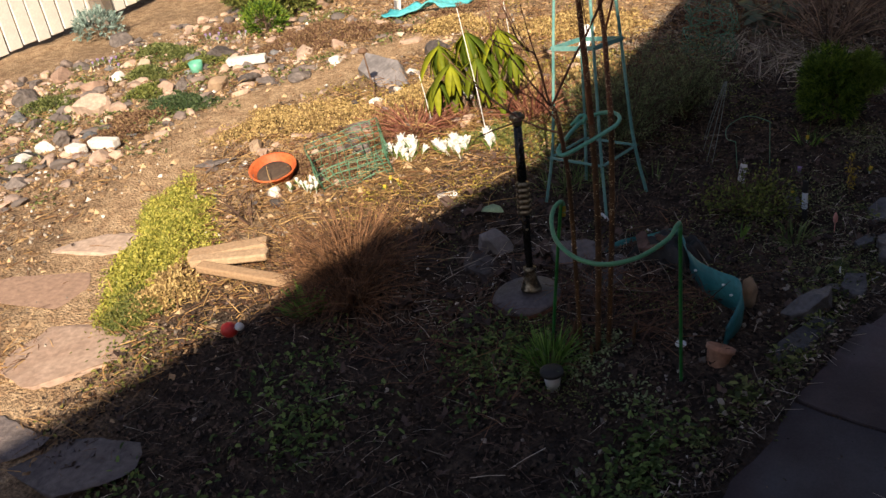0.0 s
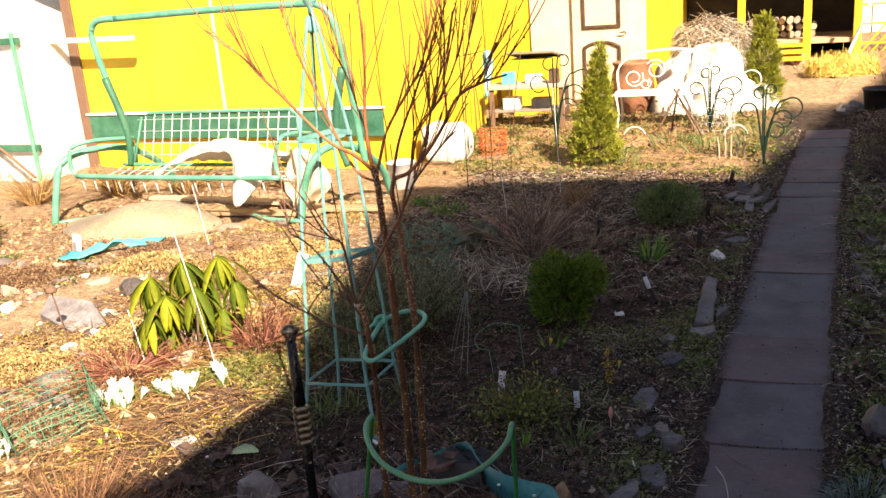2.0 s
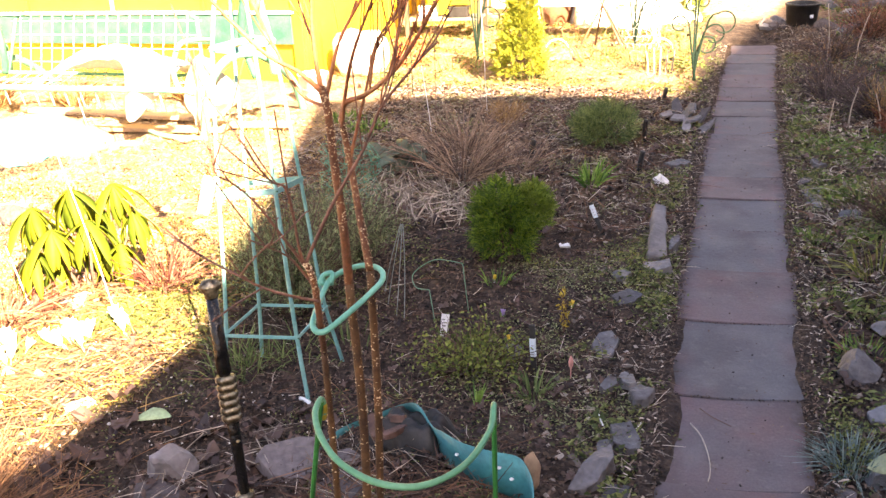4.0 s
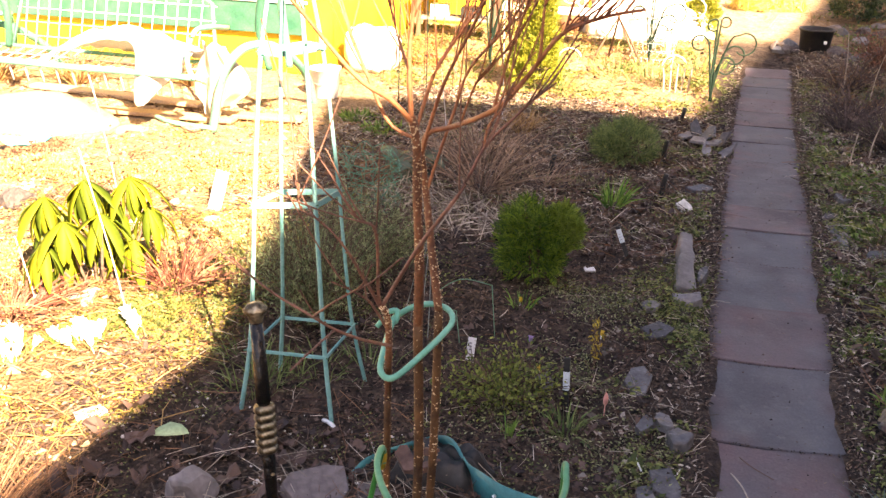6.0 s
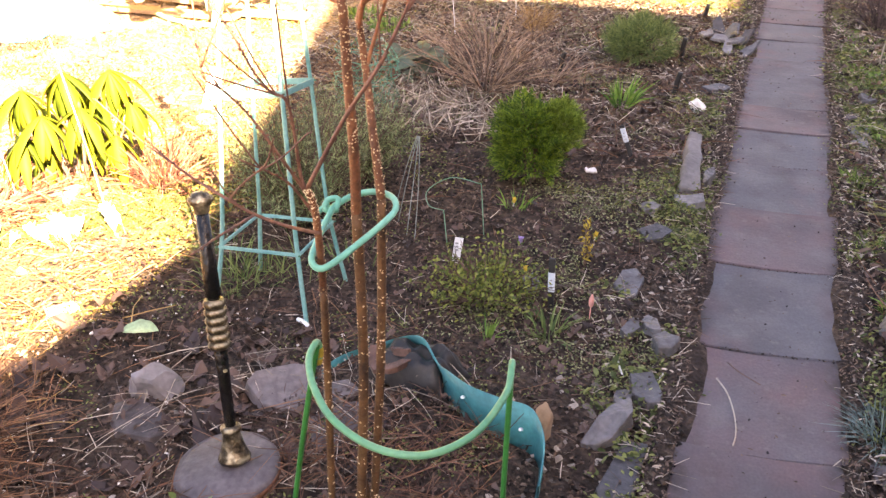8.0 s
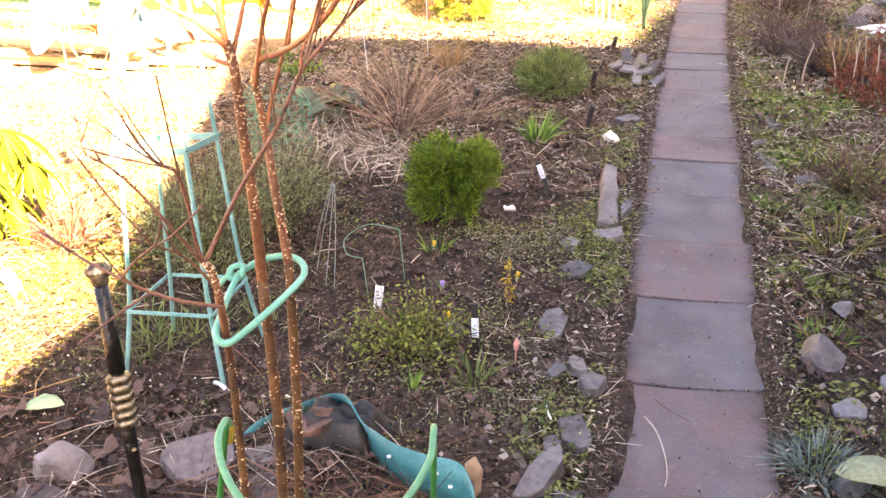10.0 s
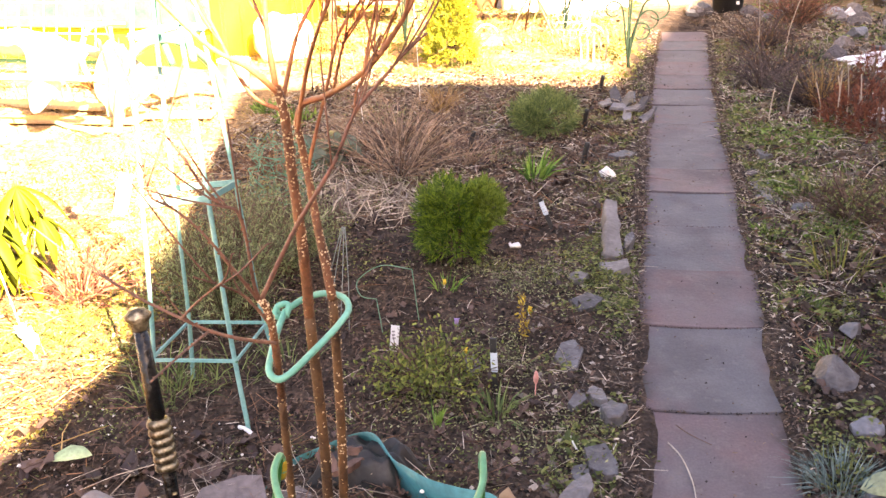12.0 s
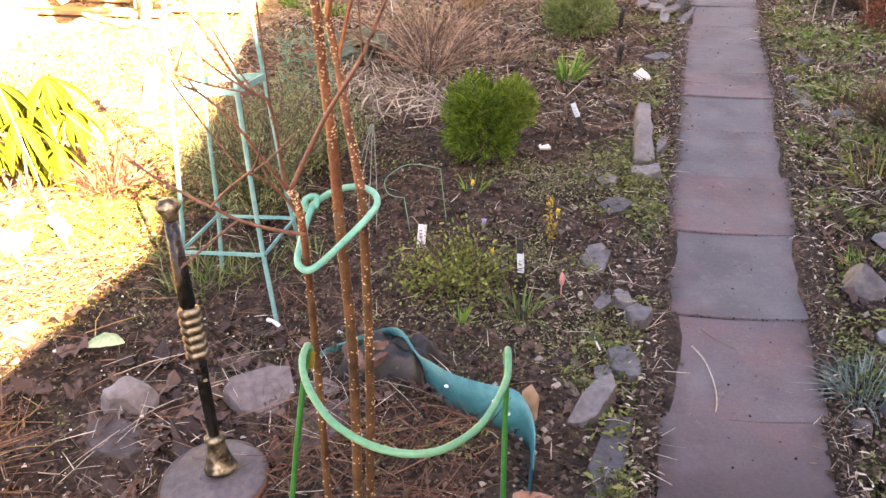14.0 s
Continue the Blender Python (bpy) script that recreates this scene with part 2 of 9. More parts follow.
mk("brown_frond", (0.11, 0.03, 0.017), (0.25, 0.085, 0.045), 5, 0.7, 0, 40, vary="island")
mk("net_bright", (0.05, 0.2, 0.13), (0.1, 0.31, 0.2), 12, 0.4, 0.1, 90, amount=0.15)
mk("bleached", (0.19, 0.157, 0.128), (0.53, 0.46, 0.38), 4, 0.8, 0, 40, vary="island", c3=(0.32, 0.27, 0.22))
mk("disc_iron", (0.06, 0.05, 0.053), (0.13, 0.11, 0.115), 8, 0.5, 0.5, 60, c3=(0.095, 0.082, 0.088), amount=0.3, bump_size=0.006)
mk("rust", (0.1, 0.04, 0.025), (0.2, 0.09, 0.05), 30, 0.9, 0.5, 90)
mk("label_blue", (0.55, 0.64, 0.72), (0.68, 0.76, 0.83), 12, 0.45, 0.05, 60, amount=0.1)
mk("mauve_stone", (0.064, 0.053, 0.053), (0.155, 0.13, 0.128), 9, 0.65, 0.8, 38, vary="object", amount=0.35, bump_size=0.015)
mk("dark_slate", (0.06, 0.057, 0.06), (0.145, 0.137, 0.14), 11, 0.55, 0.7, 45, vary="object", amount=0.3, bump_size=0.012)
mk("thuja_dark", (0.035, 0.09, 0.01), (0.2, 0.3, 0.03), 7, 0.55, 0, 30, vary="island", c3=(0.09, 0.175, 0.016), thin=0.2)
mk("yellow_leaf", (0.3, 0.2, 0.02), (0.55, 0.42, 0.06), 4, 0.6, 0, 40, vary="island", thin=0.2)
mk("potentilla_leaf", (0.09, 0.125, 0.028), (0.26, 0.3, 0.068), 4, 0.6, 0, 40, vary="island", thin=0.25)
mk("wire_grey", (0.12, 0.15, 0.14), (0.22, 0.26, 0.24), 9, 0.5, 0, 60)
mk("stake_green", (0.008, 0.02, 0.014), (0.02, 0.038, 0.028), 9, 0.6, 0.1, 80, spec=0.1)
mk("fescue", (0.08, 0.13, 0.12), (0.19, 0.27, 0.25), 4, 0.6, 0, 40, vary="island")
mk("dull_grass", (0.07, 0.12, 0.035), (0.2, 0.27, 0.09), 4, 0.6, 0, 40, vary="island", thin=0.2)
mk("yellow_straw", (0.5, 0.36, 0.07), (0.75, 0.58, 0.16), 4, 0.8, 0, 40, vary="island")
mk("red_twig", (0.15, 0.045, 0.03), (0.31, 0.14, 0.09), 5, 0.7, 0, 40, vary="island")
mk("opening_shade", (0.02, 0.017, 0.014), (0.04, 0.034, 0.028), 5, 0.9, 0, 40)
gm = bpy.data.materials.new("glass")
gm.use_nodes = True
gm.node_tree.nodes["Principled BSDF"].inputs["Transmission Weight"].default_value = 1.0
gm.node_tree.nodes["Principled BSDF"].inputs["Roughness"].default_value = 0.08
MATS["glass"] = gm


def soil_material():
    m = bpy.data.materials.new("soil")
    m.use_nodes = True
    n, l = m.node_tree.nodes, m.node_tree.links
    b = n["Principled BSDF"]
    b.inputs["Roughness"].default_value, b.inputs["Specular IOR Level"].default_value = 0.95, 0.25
    tc = n.new("ShaderNodeTexCoord")

    def noise_at(scale, detail):
        t = n.new("ShaderNodeTexNoise")
        t.inputs["Scale"].default_value, t.inputs["Detail"].default_value = scale, detail
        l.new(tc.outputs["Object"], t.inputs["Vector"])
        return t.outputs["Fac"]

    def ramp(fac, *stops):
        r = n.new("ShaderNodeValToRGB")
        while len(r.color_ramp.elements) < len(stops):
            r.color_ramp.elements.new(0.5)
        for e, (p, c) in zip(r.color_ramp.elements, stops):
            e.position, e.color = p, (*c, 1)
        l.new(fac, r.inputs["Fac"])
        return r.outputs["Color"]

    def mixed(fac, a, c):
        x = n.new("ShaderNodeMix")
        x.data_type = "RGBA"
        l.new(fac, x.inputs["Factor"])
        l.new(a, x.inputs["A"])
        l.new(c, x.inputs["B"])
        return x.outputs["Result"]

    def layer(name):
        a = n.new("ShaderNodeAttribute")
        a.attribute_name = name
        return a.outputs["Fac"]

    big, mid, fine = noise_at(1.6, 5), noise_at(14, 6), noise_at(75, 5)
    # dry: tan soil of the track, also spread as painted sunlight on sunny ground
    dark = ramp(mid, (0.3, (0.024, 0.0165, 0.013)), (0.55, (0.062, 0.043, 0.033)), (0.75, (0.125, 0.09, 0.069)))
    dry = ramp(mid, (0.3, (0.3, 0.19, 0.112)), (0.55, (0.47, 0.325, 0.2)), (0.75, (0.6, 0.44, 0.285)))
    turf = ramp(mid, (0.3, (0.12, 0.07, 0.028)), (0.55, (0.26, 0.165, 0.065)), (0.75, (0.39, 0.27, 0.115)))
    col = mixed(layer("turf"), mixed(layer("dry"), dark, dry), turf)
    hsv = n.new("ShaderNodeHueSaturation")
    mul = n.new("ShaderNodeMapRange")
    mul.inputs["From Min"].default_value, mul.inputs["From Max"].default_value = 0.3, 0.7
    mul.inputs["To Min"].default_value, mul.inputs["To Max"].default_value = 0.5, 1.45
    l.new(fine, mul.inputs["Value"])
    l.new(mul.outputs["Result"], hsv.inputs["Value"])
    l.new(col, hsv.inputs["Color"])
    l.new(hsv.outputs["Color"], b.inputs["Base Color"])
    bp = n.new("ShaderNodeBump")
    bp.inputs["Strength"].default_value, bp.inputs["Distance"].default_value = 1.0, 0.03
    l.new(fine, bp.inputs["Height"])
    l.new(bp.outputs["Normal"], b.inputs["Normal"])
    MATS["soil"] = m



def slab_material():
    """Concrete with grey and reddish slabs, dark stains, pale scuffs and fine pores."""
    m = bpy.data.materials.new("slab")
    m.use_nodes = True
    n, l = m.node_tree.nodes, m.node_tree.links
    b = n["Principled BSDF"]
    b.inputs["Roughness"].default_value, b.inputs["Specular IOR Level"].default_value = 0.7, 0.35
    tc, info, shift = n.new("ShaderNodeTexCoord"), n.new("ShaderNodeObjectInfo"), n.new("ShaderNodeVectorMath")
    shift.operation = "MULTIPLY_ADD"
    shift.inputs[1].default_value = (1, 1, 1)
    comb = n.new("ShaderNodeCombineXYZ")
    ten = n.new("ShaderNodeMath")
    ten.operation, ten.inputs[1].default_value = "MULTIPLY", 37.0
    l.new(info.outputs["Random"], ten.inputs[0])
    l.new(ten.outputs[0], comb.inputs["X"])
    l.new(tc.outputs["Object"], shift.inputs[0])
    l.new(comb.outputs[0], shift.inputs[2])

    def noise_at(scale, detail, lo, hi, a, c):
        t, r = n.new("ShaderNodeTexNoise"), n.new("ShaderNodeMapRange")
        t.inputs["Scale"].default_value, t.inputs["Detail"].default_value = scale, detail
        r.inputs["From Min"].default_value, r.inputs["From Max"].default_value = lo, hi
        r.inputs["To Min"].default_value, r.inputs["To Max"].default_value = a, c
        l.new(shift.outputs[0], t.inputs["Vector"])
        l.new(t.outputs["Fac"], r.inputs["Value"])
        return r.outputs["Result"]

    def blend(fac, c1, c2, mode="MIX"):
        x = n.new("ShaderNodeMix")
        x.data_type, x.blend_type = "RGBA", mode
        for s, v in (("Factor", fac), ("A", c1), ("B", c2)):
            if isinstance(v, tuple):
                x.inputs[s].default_value = (*v, 1)
            elif isinstance(v, float):
                x.inputs[s].default_value = v
            else:
                l.new(v, x.inputs[s])
        return x.outputs["Result"]

    tone = n.new("ShaderNodeMath")
    tone.operation = "MULTIPLY"
    kind = n.new("ShaderNodeMapRange")
    kind.interpolation_type = "SMOOTHSTEP"
    kind.inputs["From Min"].default_value, kind.inputs["From Max"].default_value = 0.35, 0.65
    l.new(info.outputs["Random"], kind.inputs["Value"])
    l.new(kind.outputs["Result"], tone.inputs[0])
    l.new(noise_at(5, 4, 0.35, 0.62, 0.45, 1.0), tone.inputs[1])
    col = blend(tone.outputs[0], (0.097, 0.097, 0.108), (0.132, 0.097, 0.102))
    col = blend(noise_at(1.7, 3, 0.5, 0.68, 0.0, 0.6), col, (0.06, 0.052, 0.056))
    col = blend(noise_at(3.3, 4, 0.56, 0.72, 0.0, 0.55), col, (0.045, 0.038, 0.04))
    col = blend(noise_at(2.9, 3, 0.54, 0.7, 0.0, 0.45), col, (0.17, 0.09, 0.086))
    # old red paint left along the worn sides
    xyz, side, band, red = n.new("ShaderNodeSeparateXYZ"), n.new("ShaderNodeMath"), n.new("ShaderNodeMapRange"), n.new("ShaderNodeMath")
    side.operation, red.operation = "ABSOLUTE", "MULTIPLY"
    band.inputs["From Min"].default_value, band.inputs["From Max"].default_value = 0.13, 0.25
    l.new(tc.outputs["Object"], xyz.inputs[0])
    l.new(xyz.outputs["X"], side.inputs[0])
    l.new(side.outputs[0], band.inputs["Value"])
    l.new(band.outputs["Result"], red.inputs[0])
    l.new(noise_at(3.7, 4, 0.46, 0.62, 0.0, 0.6), red.inputs[1])
    col = blend(red.outputs[0], col, (0.17, 0.075, 0.072))
    col = blend(noise_at(4.5, 5, 0.5, 0.72, 0.0, 0.5), col, (0.165, 0.155, 0.16))
    col = blend(noise_at(24, 5, 0.6, 0.75, 0.0, 0.35), col, (0.2, 0.178, 0.172))
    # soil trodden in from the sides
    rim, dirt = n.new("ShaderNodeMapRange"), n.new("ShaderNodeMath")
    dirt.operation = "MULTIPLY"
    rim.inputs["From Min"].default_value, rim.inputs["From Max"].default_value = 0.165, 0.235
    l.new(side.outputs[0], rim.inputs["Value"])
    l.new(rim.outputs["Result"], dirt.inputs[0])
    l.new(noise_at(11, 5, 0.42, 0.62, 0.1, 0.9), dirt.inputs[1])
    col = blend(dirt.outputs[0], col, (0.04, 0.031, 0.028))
    # dark stain on the first slabs, carried on nearer as painted shade
    where, place, end, stain_shade = n.new("ShaderNodeNewGeometry"), n.new("ShaderNodeSeparateXYZ"), n.new("ShaderNodeMapRange"), n.new("ShaderNodeMath")
    stain_shade.operation = "MULTIPLY"
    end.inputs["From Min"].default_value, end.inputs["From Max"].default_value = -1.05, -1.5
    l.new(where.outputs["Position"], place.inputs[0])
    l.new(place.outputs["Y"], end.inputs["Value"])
    l.new(end.outputs["Result"], stain_shade.inputs[0])
    l.new(noise_at(2.3, 4, 0.36, 0.56, 0.4, 0.9), stain_shade.inputs[1])
    col = blend(stain_shade.outputs[0], col, (0.042, 0.03, 0.033))
    hsv = n.new("ShaderNodeHueSaturation")
    l.new(noise_at(120, 4, 0.3, 0.7, 0.88, 1.12), hsv.inputs["Value"])
    l.new(col, hsv.inputs["Color"])
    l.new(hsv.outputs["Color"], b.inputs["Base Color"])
    bp = n.new("ShaderNodeBump")
    bp.inputs["Strength"].default_value, bp.inputs["Distance"].default_value = 0.35, 0.005
    l.new(noise_at(45, 6, 0.2, 0.8, 0, 1), bp.inputs["Height"])
    l.new(bp.outputs["Normal"], b.inputs["Normal"])
    MATS["slab"] = m


soil_material()
slab_material()

# ---- mesh helpers ----
R = np.random.default_rng(7)


def mesh(name, V, F, mat, smooth=False):
    me = bpy.data.meshes.new(name)
    me.from_pydata([tuple(map(float, v)) for v in V], [], [tuple(map(int, f)) for f in F])
    me.materials.append(MATS[mat])
    if smooth:
        me.shade_smooth()
    me.update()
    return me


def thing(name, x, y, z, label, category, group="", turn=0.0, kind=""):
    ob = tagged(new(name), label, category, group, kind)
    ob.empty_display_size = 0.1
    ob.location, ob.rotation_euler = (x, y, z), (0, 0, radians(turn))
    return ob


def geo_many(name):
    return name in ("stem_mass", "twig_mass", "leaf_mass", "crown", "inner_twig_mass", "lenticel_mass", "bud_mass", "straw_mass", "wire_mesh")


def part(name, geo, mat, parent=None, label="", smooth=True):
    """geo: a bmesh or (vertices, faces), in the parent's space."""
    if isinstance(geo, tuple):
        me = mesh(name, geo[0], geo[1], mat, smooth)
    else:
        me = bpy.data.meshes.new(name)
        geo.to_mesh(me)
        geo.free()
        me.materials.append(MATS[mat])
        if smooth:
            me.shade_smooth()
    ob = new(name, me)
    ob.parent = parent
    if geo_many(name):
        ob["kind"] = "stuff"
    return tagged(ob, label)


def single(name, geo, mat, label, category, group="", kind="", at=(0, 0, 0), turn=0.0, smooth=True):
    ob = tagged(part(name, geo, mat, None, "", smooth), label, category, group, kind)
    ob.location, ob.rotation_euler = at, (0, 0, radians(turn))
    return ob


def box(sx, sy, sz, bevel=0.006, at=(0, 0, 0), turn=(0, 0, 0), seg=2):
    """A bevelled box whose base centre stands at `at`."""
    bm = bmesh.new()
    bmesh.ops.create_cube(bm, size=1)
    bmesh.ops.scale(bm, vec=(sx, sy, sz), verts=bm.verts)
    bmesh.ops.translate(bm, vec=(0, 0, sz / 2), verts=bm.verts)
    if bevel:
        bmesh.ops.bevel(bm, geom=bm.edges[:], offset=min(bevel, min(sx, sy, sz) * 0.4), segments=seg, affect="EDGES", profile=0.5)
    bmesh.ops.transform(bm, matrix=Matrix.Translation(at) @ Euler([radians(a) for a in turn]).to_matrix().to_4x4(), verts=bm.verts)
    return bm


def spline(pts, step=6):
    """A smooth line through the given places."""
    P = [Vector(p) for p in pts]
    if len(P) < 3:
        return P
    out = []
    for i in range(len(P) - 1):
        a, b, c, d = P[max(i - 1, 0)], P[i], P[i + 1], P[min(i + 2, len(P) - 1)]
        for k in range(step):
            t = k / step
            out.append(0.5 * ((2 * b) + (c - a) * t + (2 * a - 5 * b + 4 * c - d) * t * t + (3 * b - a - 3 * c + d) * t ** 3))
    out.append(P[-1])
    return out


def tube(pts, r0, r1=None, sides=8, closed=False, smooth_line=True, step=6):
    """Vertices and faces of a round tube along a line, its radius going from r0 to r1."""
    r1 = r0 if r1 is None else r1
    P = spline([*pts, pts[0]] if closed else pts, step) if smooth_line else [Vector(p) for p in pts]
    if closed:
        P = P[:-1]
    V, F, n = [], [], len(P)
    ref = Vector((0.13, 0.29, 0.95))
    for i, p in enumerate(P):
        t = (P[(i + 1) % n] - P[i - 1]) if closed else (P[min(i + 1, n - 1)] - P[max(i - 1, 0)])
        t = t.normalized() if t.length > 1e-9 else Vector((0, 0, 1))
        a = t.cross(ref if abs(t.dot(ref)) < 0.95 else Vector((1, 0, 0))).normalized()
        b = t.cross(a)
        r = r0 + (r1 - r0) * i / max(n - 1, 1)
        for k in range(sides):
            u = 2 * math.pi * k / sides
            V.append(p + (a * math.cos(u) + b * math.sin(u)) * r)
    for i in range(n if closed else n - 1):
        for k in range(sides):
            j, k2 = (i + 1) % n, (k + 1) % sides
            F.append((i * sides + k, i * sides + k2, j * sides + k2, j * sides + k))
    if not closed:
        F.append(tuple(range(sides))[::-1])
        F.append(tuple((n - 1) * sides + k for k in range(sides)))
    return V, F


def lathe(profile, sides=24):
    """A turned body from (radius, height) pairs."""
    V, F, n = [], [], len(profile)
    for r, z in profile:
        for k in range(sides):
            u = 2 * math.pi * k / sides
            V.append((r * math.cos(u), r * math.sin(u), z))
    for i in range(n - 1):
        for k in range(sides):
            k2 = (k + 1) % sides
            F.append((i * sides + k, i * sides + k2, (i + 1) * sides + k2, (i + 1) * sides + k))
    F.append(tuple(range(sides))[::-1])
    F.append(tuple((n - 1) * sides + k for k in range(sides)))
    return V, F


def join(*geos):
    V, F = [], []
    for v, f in geos:
        o = len(V)
        V += list(v)
        F += [tuple(i + o for i in q) for q in f]
    return V, F


def stone(sx, sy, sz, seed, rough=0.22, flat=0.0, detail=3, facets=10):
    """A worn, uneven stone, its base sunk a little under z = 0."""
    bm = bmesh.new()
    bmesh.ops.create_icosphere(bm, subdivisions=detail, radius=1)
    o = Vector((seed * 3.7, seed * 1.3, seed * 2.1))
    rr = random.Random(seed)
    cuts = [(Vector((rr.uniform(-1, 1), rr.uniform(-1, 1), rr.uniform(-0.3, 0.9))).normalized(), rr.uniform(0.42, 0.8)) for _ in range(facets)]
    for v in bm.verts:
        p = v.co.copy()
        for nrm, d in cuts:
            over = p.dot(nrm) - d
            if over > 0:
                p -= nrm * over * 0.97
        p *= 1 + rough * 0.8 * noise.noise(p * 1.3 + o) + rough * 0.22 * noise.noise(p * 5.5 + o)
        if flat and p.z > flat:
            p.z = flat + (p.z - flat) * 0.15
        v.co = Vector((p.x * sx, p.y * sy, p.z * sz + sz * 0.55))
    return bm


def plate(sx, sy, sz, seed, sides=6, taper=0.93):
    """A broken flat slab with angular corners, its base sunk a little."""
    q = random.Random(seed * 7 + 1)
    ring = []
    for k in range(sides):
        a = 6.283 * (k + q.uniform(-0.36, 0.36)) / sides
        r = q.uniform(0.72, 1.15)
        ring.append((math.cos(a) * r, math.sin(a) * r))
    bm = bmesh.new()
    lo = [bm.verts.new((x * sx, y * sy, -sz * 0.4)) for x, y in ring]
    hi = [bm.verts.new((x * sx * taper + q.uniform(-0.04, 0.04) * sx, y * sy * taper, sz * q.uniform(0.75, 1.15))) for x, y in ring]
    bm.faces.new(hi)
    bm.faces.new(lo[::-1])
    for k in range(sides):
        j = (k + 1) % sides
        bm.faces.new((lo[k], lo[j], hi[j], hi[k]))
    bmesh.ops.bevel(bm, geom=bm.edges[:], offset=min(sx, sy, sz) * 0.12, segments=2, affect="EDGES", profile=0.5)
    bmesh.ops.triangulate(bm, faces=[f for f in bm.faces if len(f.verts) > 4])
    bmesh.ops.subdivide_edges(bm, edges=[e for e in bm.edges if e.calc_length() > min(sx, sy) * 0.4], cuts=2, use_grid_fill=True)
    o = Vector((seed * 2.3, seed * 1.7, seed * 0.9))
    for v in bm.verts:
        v.co += Vector((0.4, 0.4, 0.8)) * (sz * 0.28 * noise.noise(v.co * (0.9 / min(sx, sy)) + o) + sz * 0.1 * noise.noise(v.co * (4 / min(sx, sy)) + o))
    return bm


# ---- height of the ground ----
TRACK = ((-2.3, -3.6), (-2.67, -2.98), (-3.1, -2.78), (-3.53, -2.4), (-3.84, -2.0), (-4.04, -1.63), (-4.28, -1.24), (-4.46, -0.8), (-4.35, -0.3), (-4.29, 0.35), (-4.3, 0.9), (-4.6, 1.6), (-4.2, 2.5))


def dist_track(x, y):
    best = np.full(np.shape(x), 99.0)
    for (ax, ay), (bx, by) in zip(TRACK, TRACK[1:]):
        dx, dy = bx - ax, by - ay
        t = np.clip(((x - ax) * dx + (y - ay) * dy) / (dx * dx + dy * dy), 0, 1)
        best = np.minimum(best, np.hypot(x - ax - t * dx, y - ay - t * dy))
    return best


def path_mid(y):
    """The path's middle: it drifts to one side and bends a little further on."""
    y = np.clip(y, -1.6, 9)
    return -0.037 + 0.0175 * y + 0.0045 * np.clip(y - 2, 0, None) ** 2


def wob(x, y, s, seed):
    return (np.sin(x * s + 1.7 * seed + 1.3 * np.sin(y * s * 0.7 + seed)) * np.sin(y * s * 1.1 + 2.3 * seed + 1.1 * np.sin(x * s * 0.8 - seed)))


def gz(x, y):
    x, y = np.asarray(x, float), np.asarray(y, float)
    bed = 0.022 * wob(x, y, 2.1, 1) + 0.014 * wob(x, y, 5.3, 2) + 0.009 * wob(x, y, 11.7, 3) + 0.006 * wob(x, y, 23.0, 4)
    path = np.clip((np.abs(x - path_mid(y)) - 0.2) / 0.12, 0, 1)
    path = np.where((y > 6.6), 1.0, path)
    track = np.clip((dist_track(x, y) - 0.15) / 0.25, 0.3, 1)
    far = np.clip((60 - np.hypot(x, y)) / 30, 0, 1)
    return far * (bed * track * path + 0.012 * path) - 0.02 * (1 - path)


def spread(n, x0, x1, y0, y1, path_gap=0.23):
    x, y = R.uniform(x0, x1, n), R.uniform(y0, y1, n)
    keep = (np.abs(x - path_mid(y)) > path_gap + 0.02 * wob(x, y, 9, 5)) | (y > 6.6)
    trodden = dist_track(x, y) < 0.17 + 0.07 * wob(x, y, 7, 8)
    keep &= ~trodden | (R.uniform(0, 1, n) < 0.12)
    return x[keep], y[keep]


def unit(v):
    return v / np.maximum(np.linalg.norm(v, axis=1, keepdims=True), 1e-9)


def blades(base, way, length, width, bend=None):
    """Narrow pointed strips, each an island of its own."""
    n = len(base)
    length, width = np.broadcast_to(length, n)[:, None], np.broadcast_to(width, n)[:, None]
    way = unit(way)
    side = unit(np.cross(way, R.normal(size=(n, 3)))) * width / 2
    bend = np.zeros((n, 3)) if bend is None else bend
    mid, tip = base + way * length * 0.5 + bend * 0.28, base + way * length + bend
    V = np.stack([base - side * 0.7, base + side * 0.7, mid + side, mid - side, tip], 1).reshape(-1, 3)
    o = 5 * np.arange(n)[:, None]
    F = [*map(tuple, o + [0, 1, 2, 3]), *map(tuple, o + [3, 2, 4])]
    return V, F


def leaflets(base, way, length, width, fold=0.25):
    """Small folded leaves, each an island of its own."""
    n = len(base)
    length, width = np.broadcast_to(length, n)[:, None], np.broadcast_to(width, n)[:, None]
    way = unit(way)
    side = unit(np.cross(way, R.normal(size=(n, 3)) * 0.6 + [0, 0, 1]))
    up = np.cross(side, way)
    a, c = base + way * length * 0.28, base + way * length * 0.72 - up * length * 0.04
    tip = base + way * length - up * length * 0.14 * R.uniform(-0.5, 1.5, (n, 1))
    sa, sc, lift = side * width * 0.46, side * width * 0.4, up * width * fold
    V = np.stack([base, a - sa + lift, c - sc + lift, tip, c + sc + lift, a + sa + lift], 1).reshape(-1, 3)
    o = 6 * np.arange(n)[:, None]
    return V, [*map(tuple, o + [0, 3, 2, 1]), *map(tuple, o + [0, 5, 4, 3])]


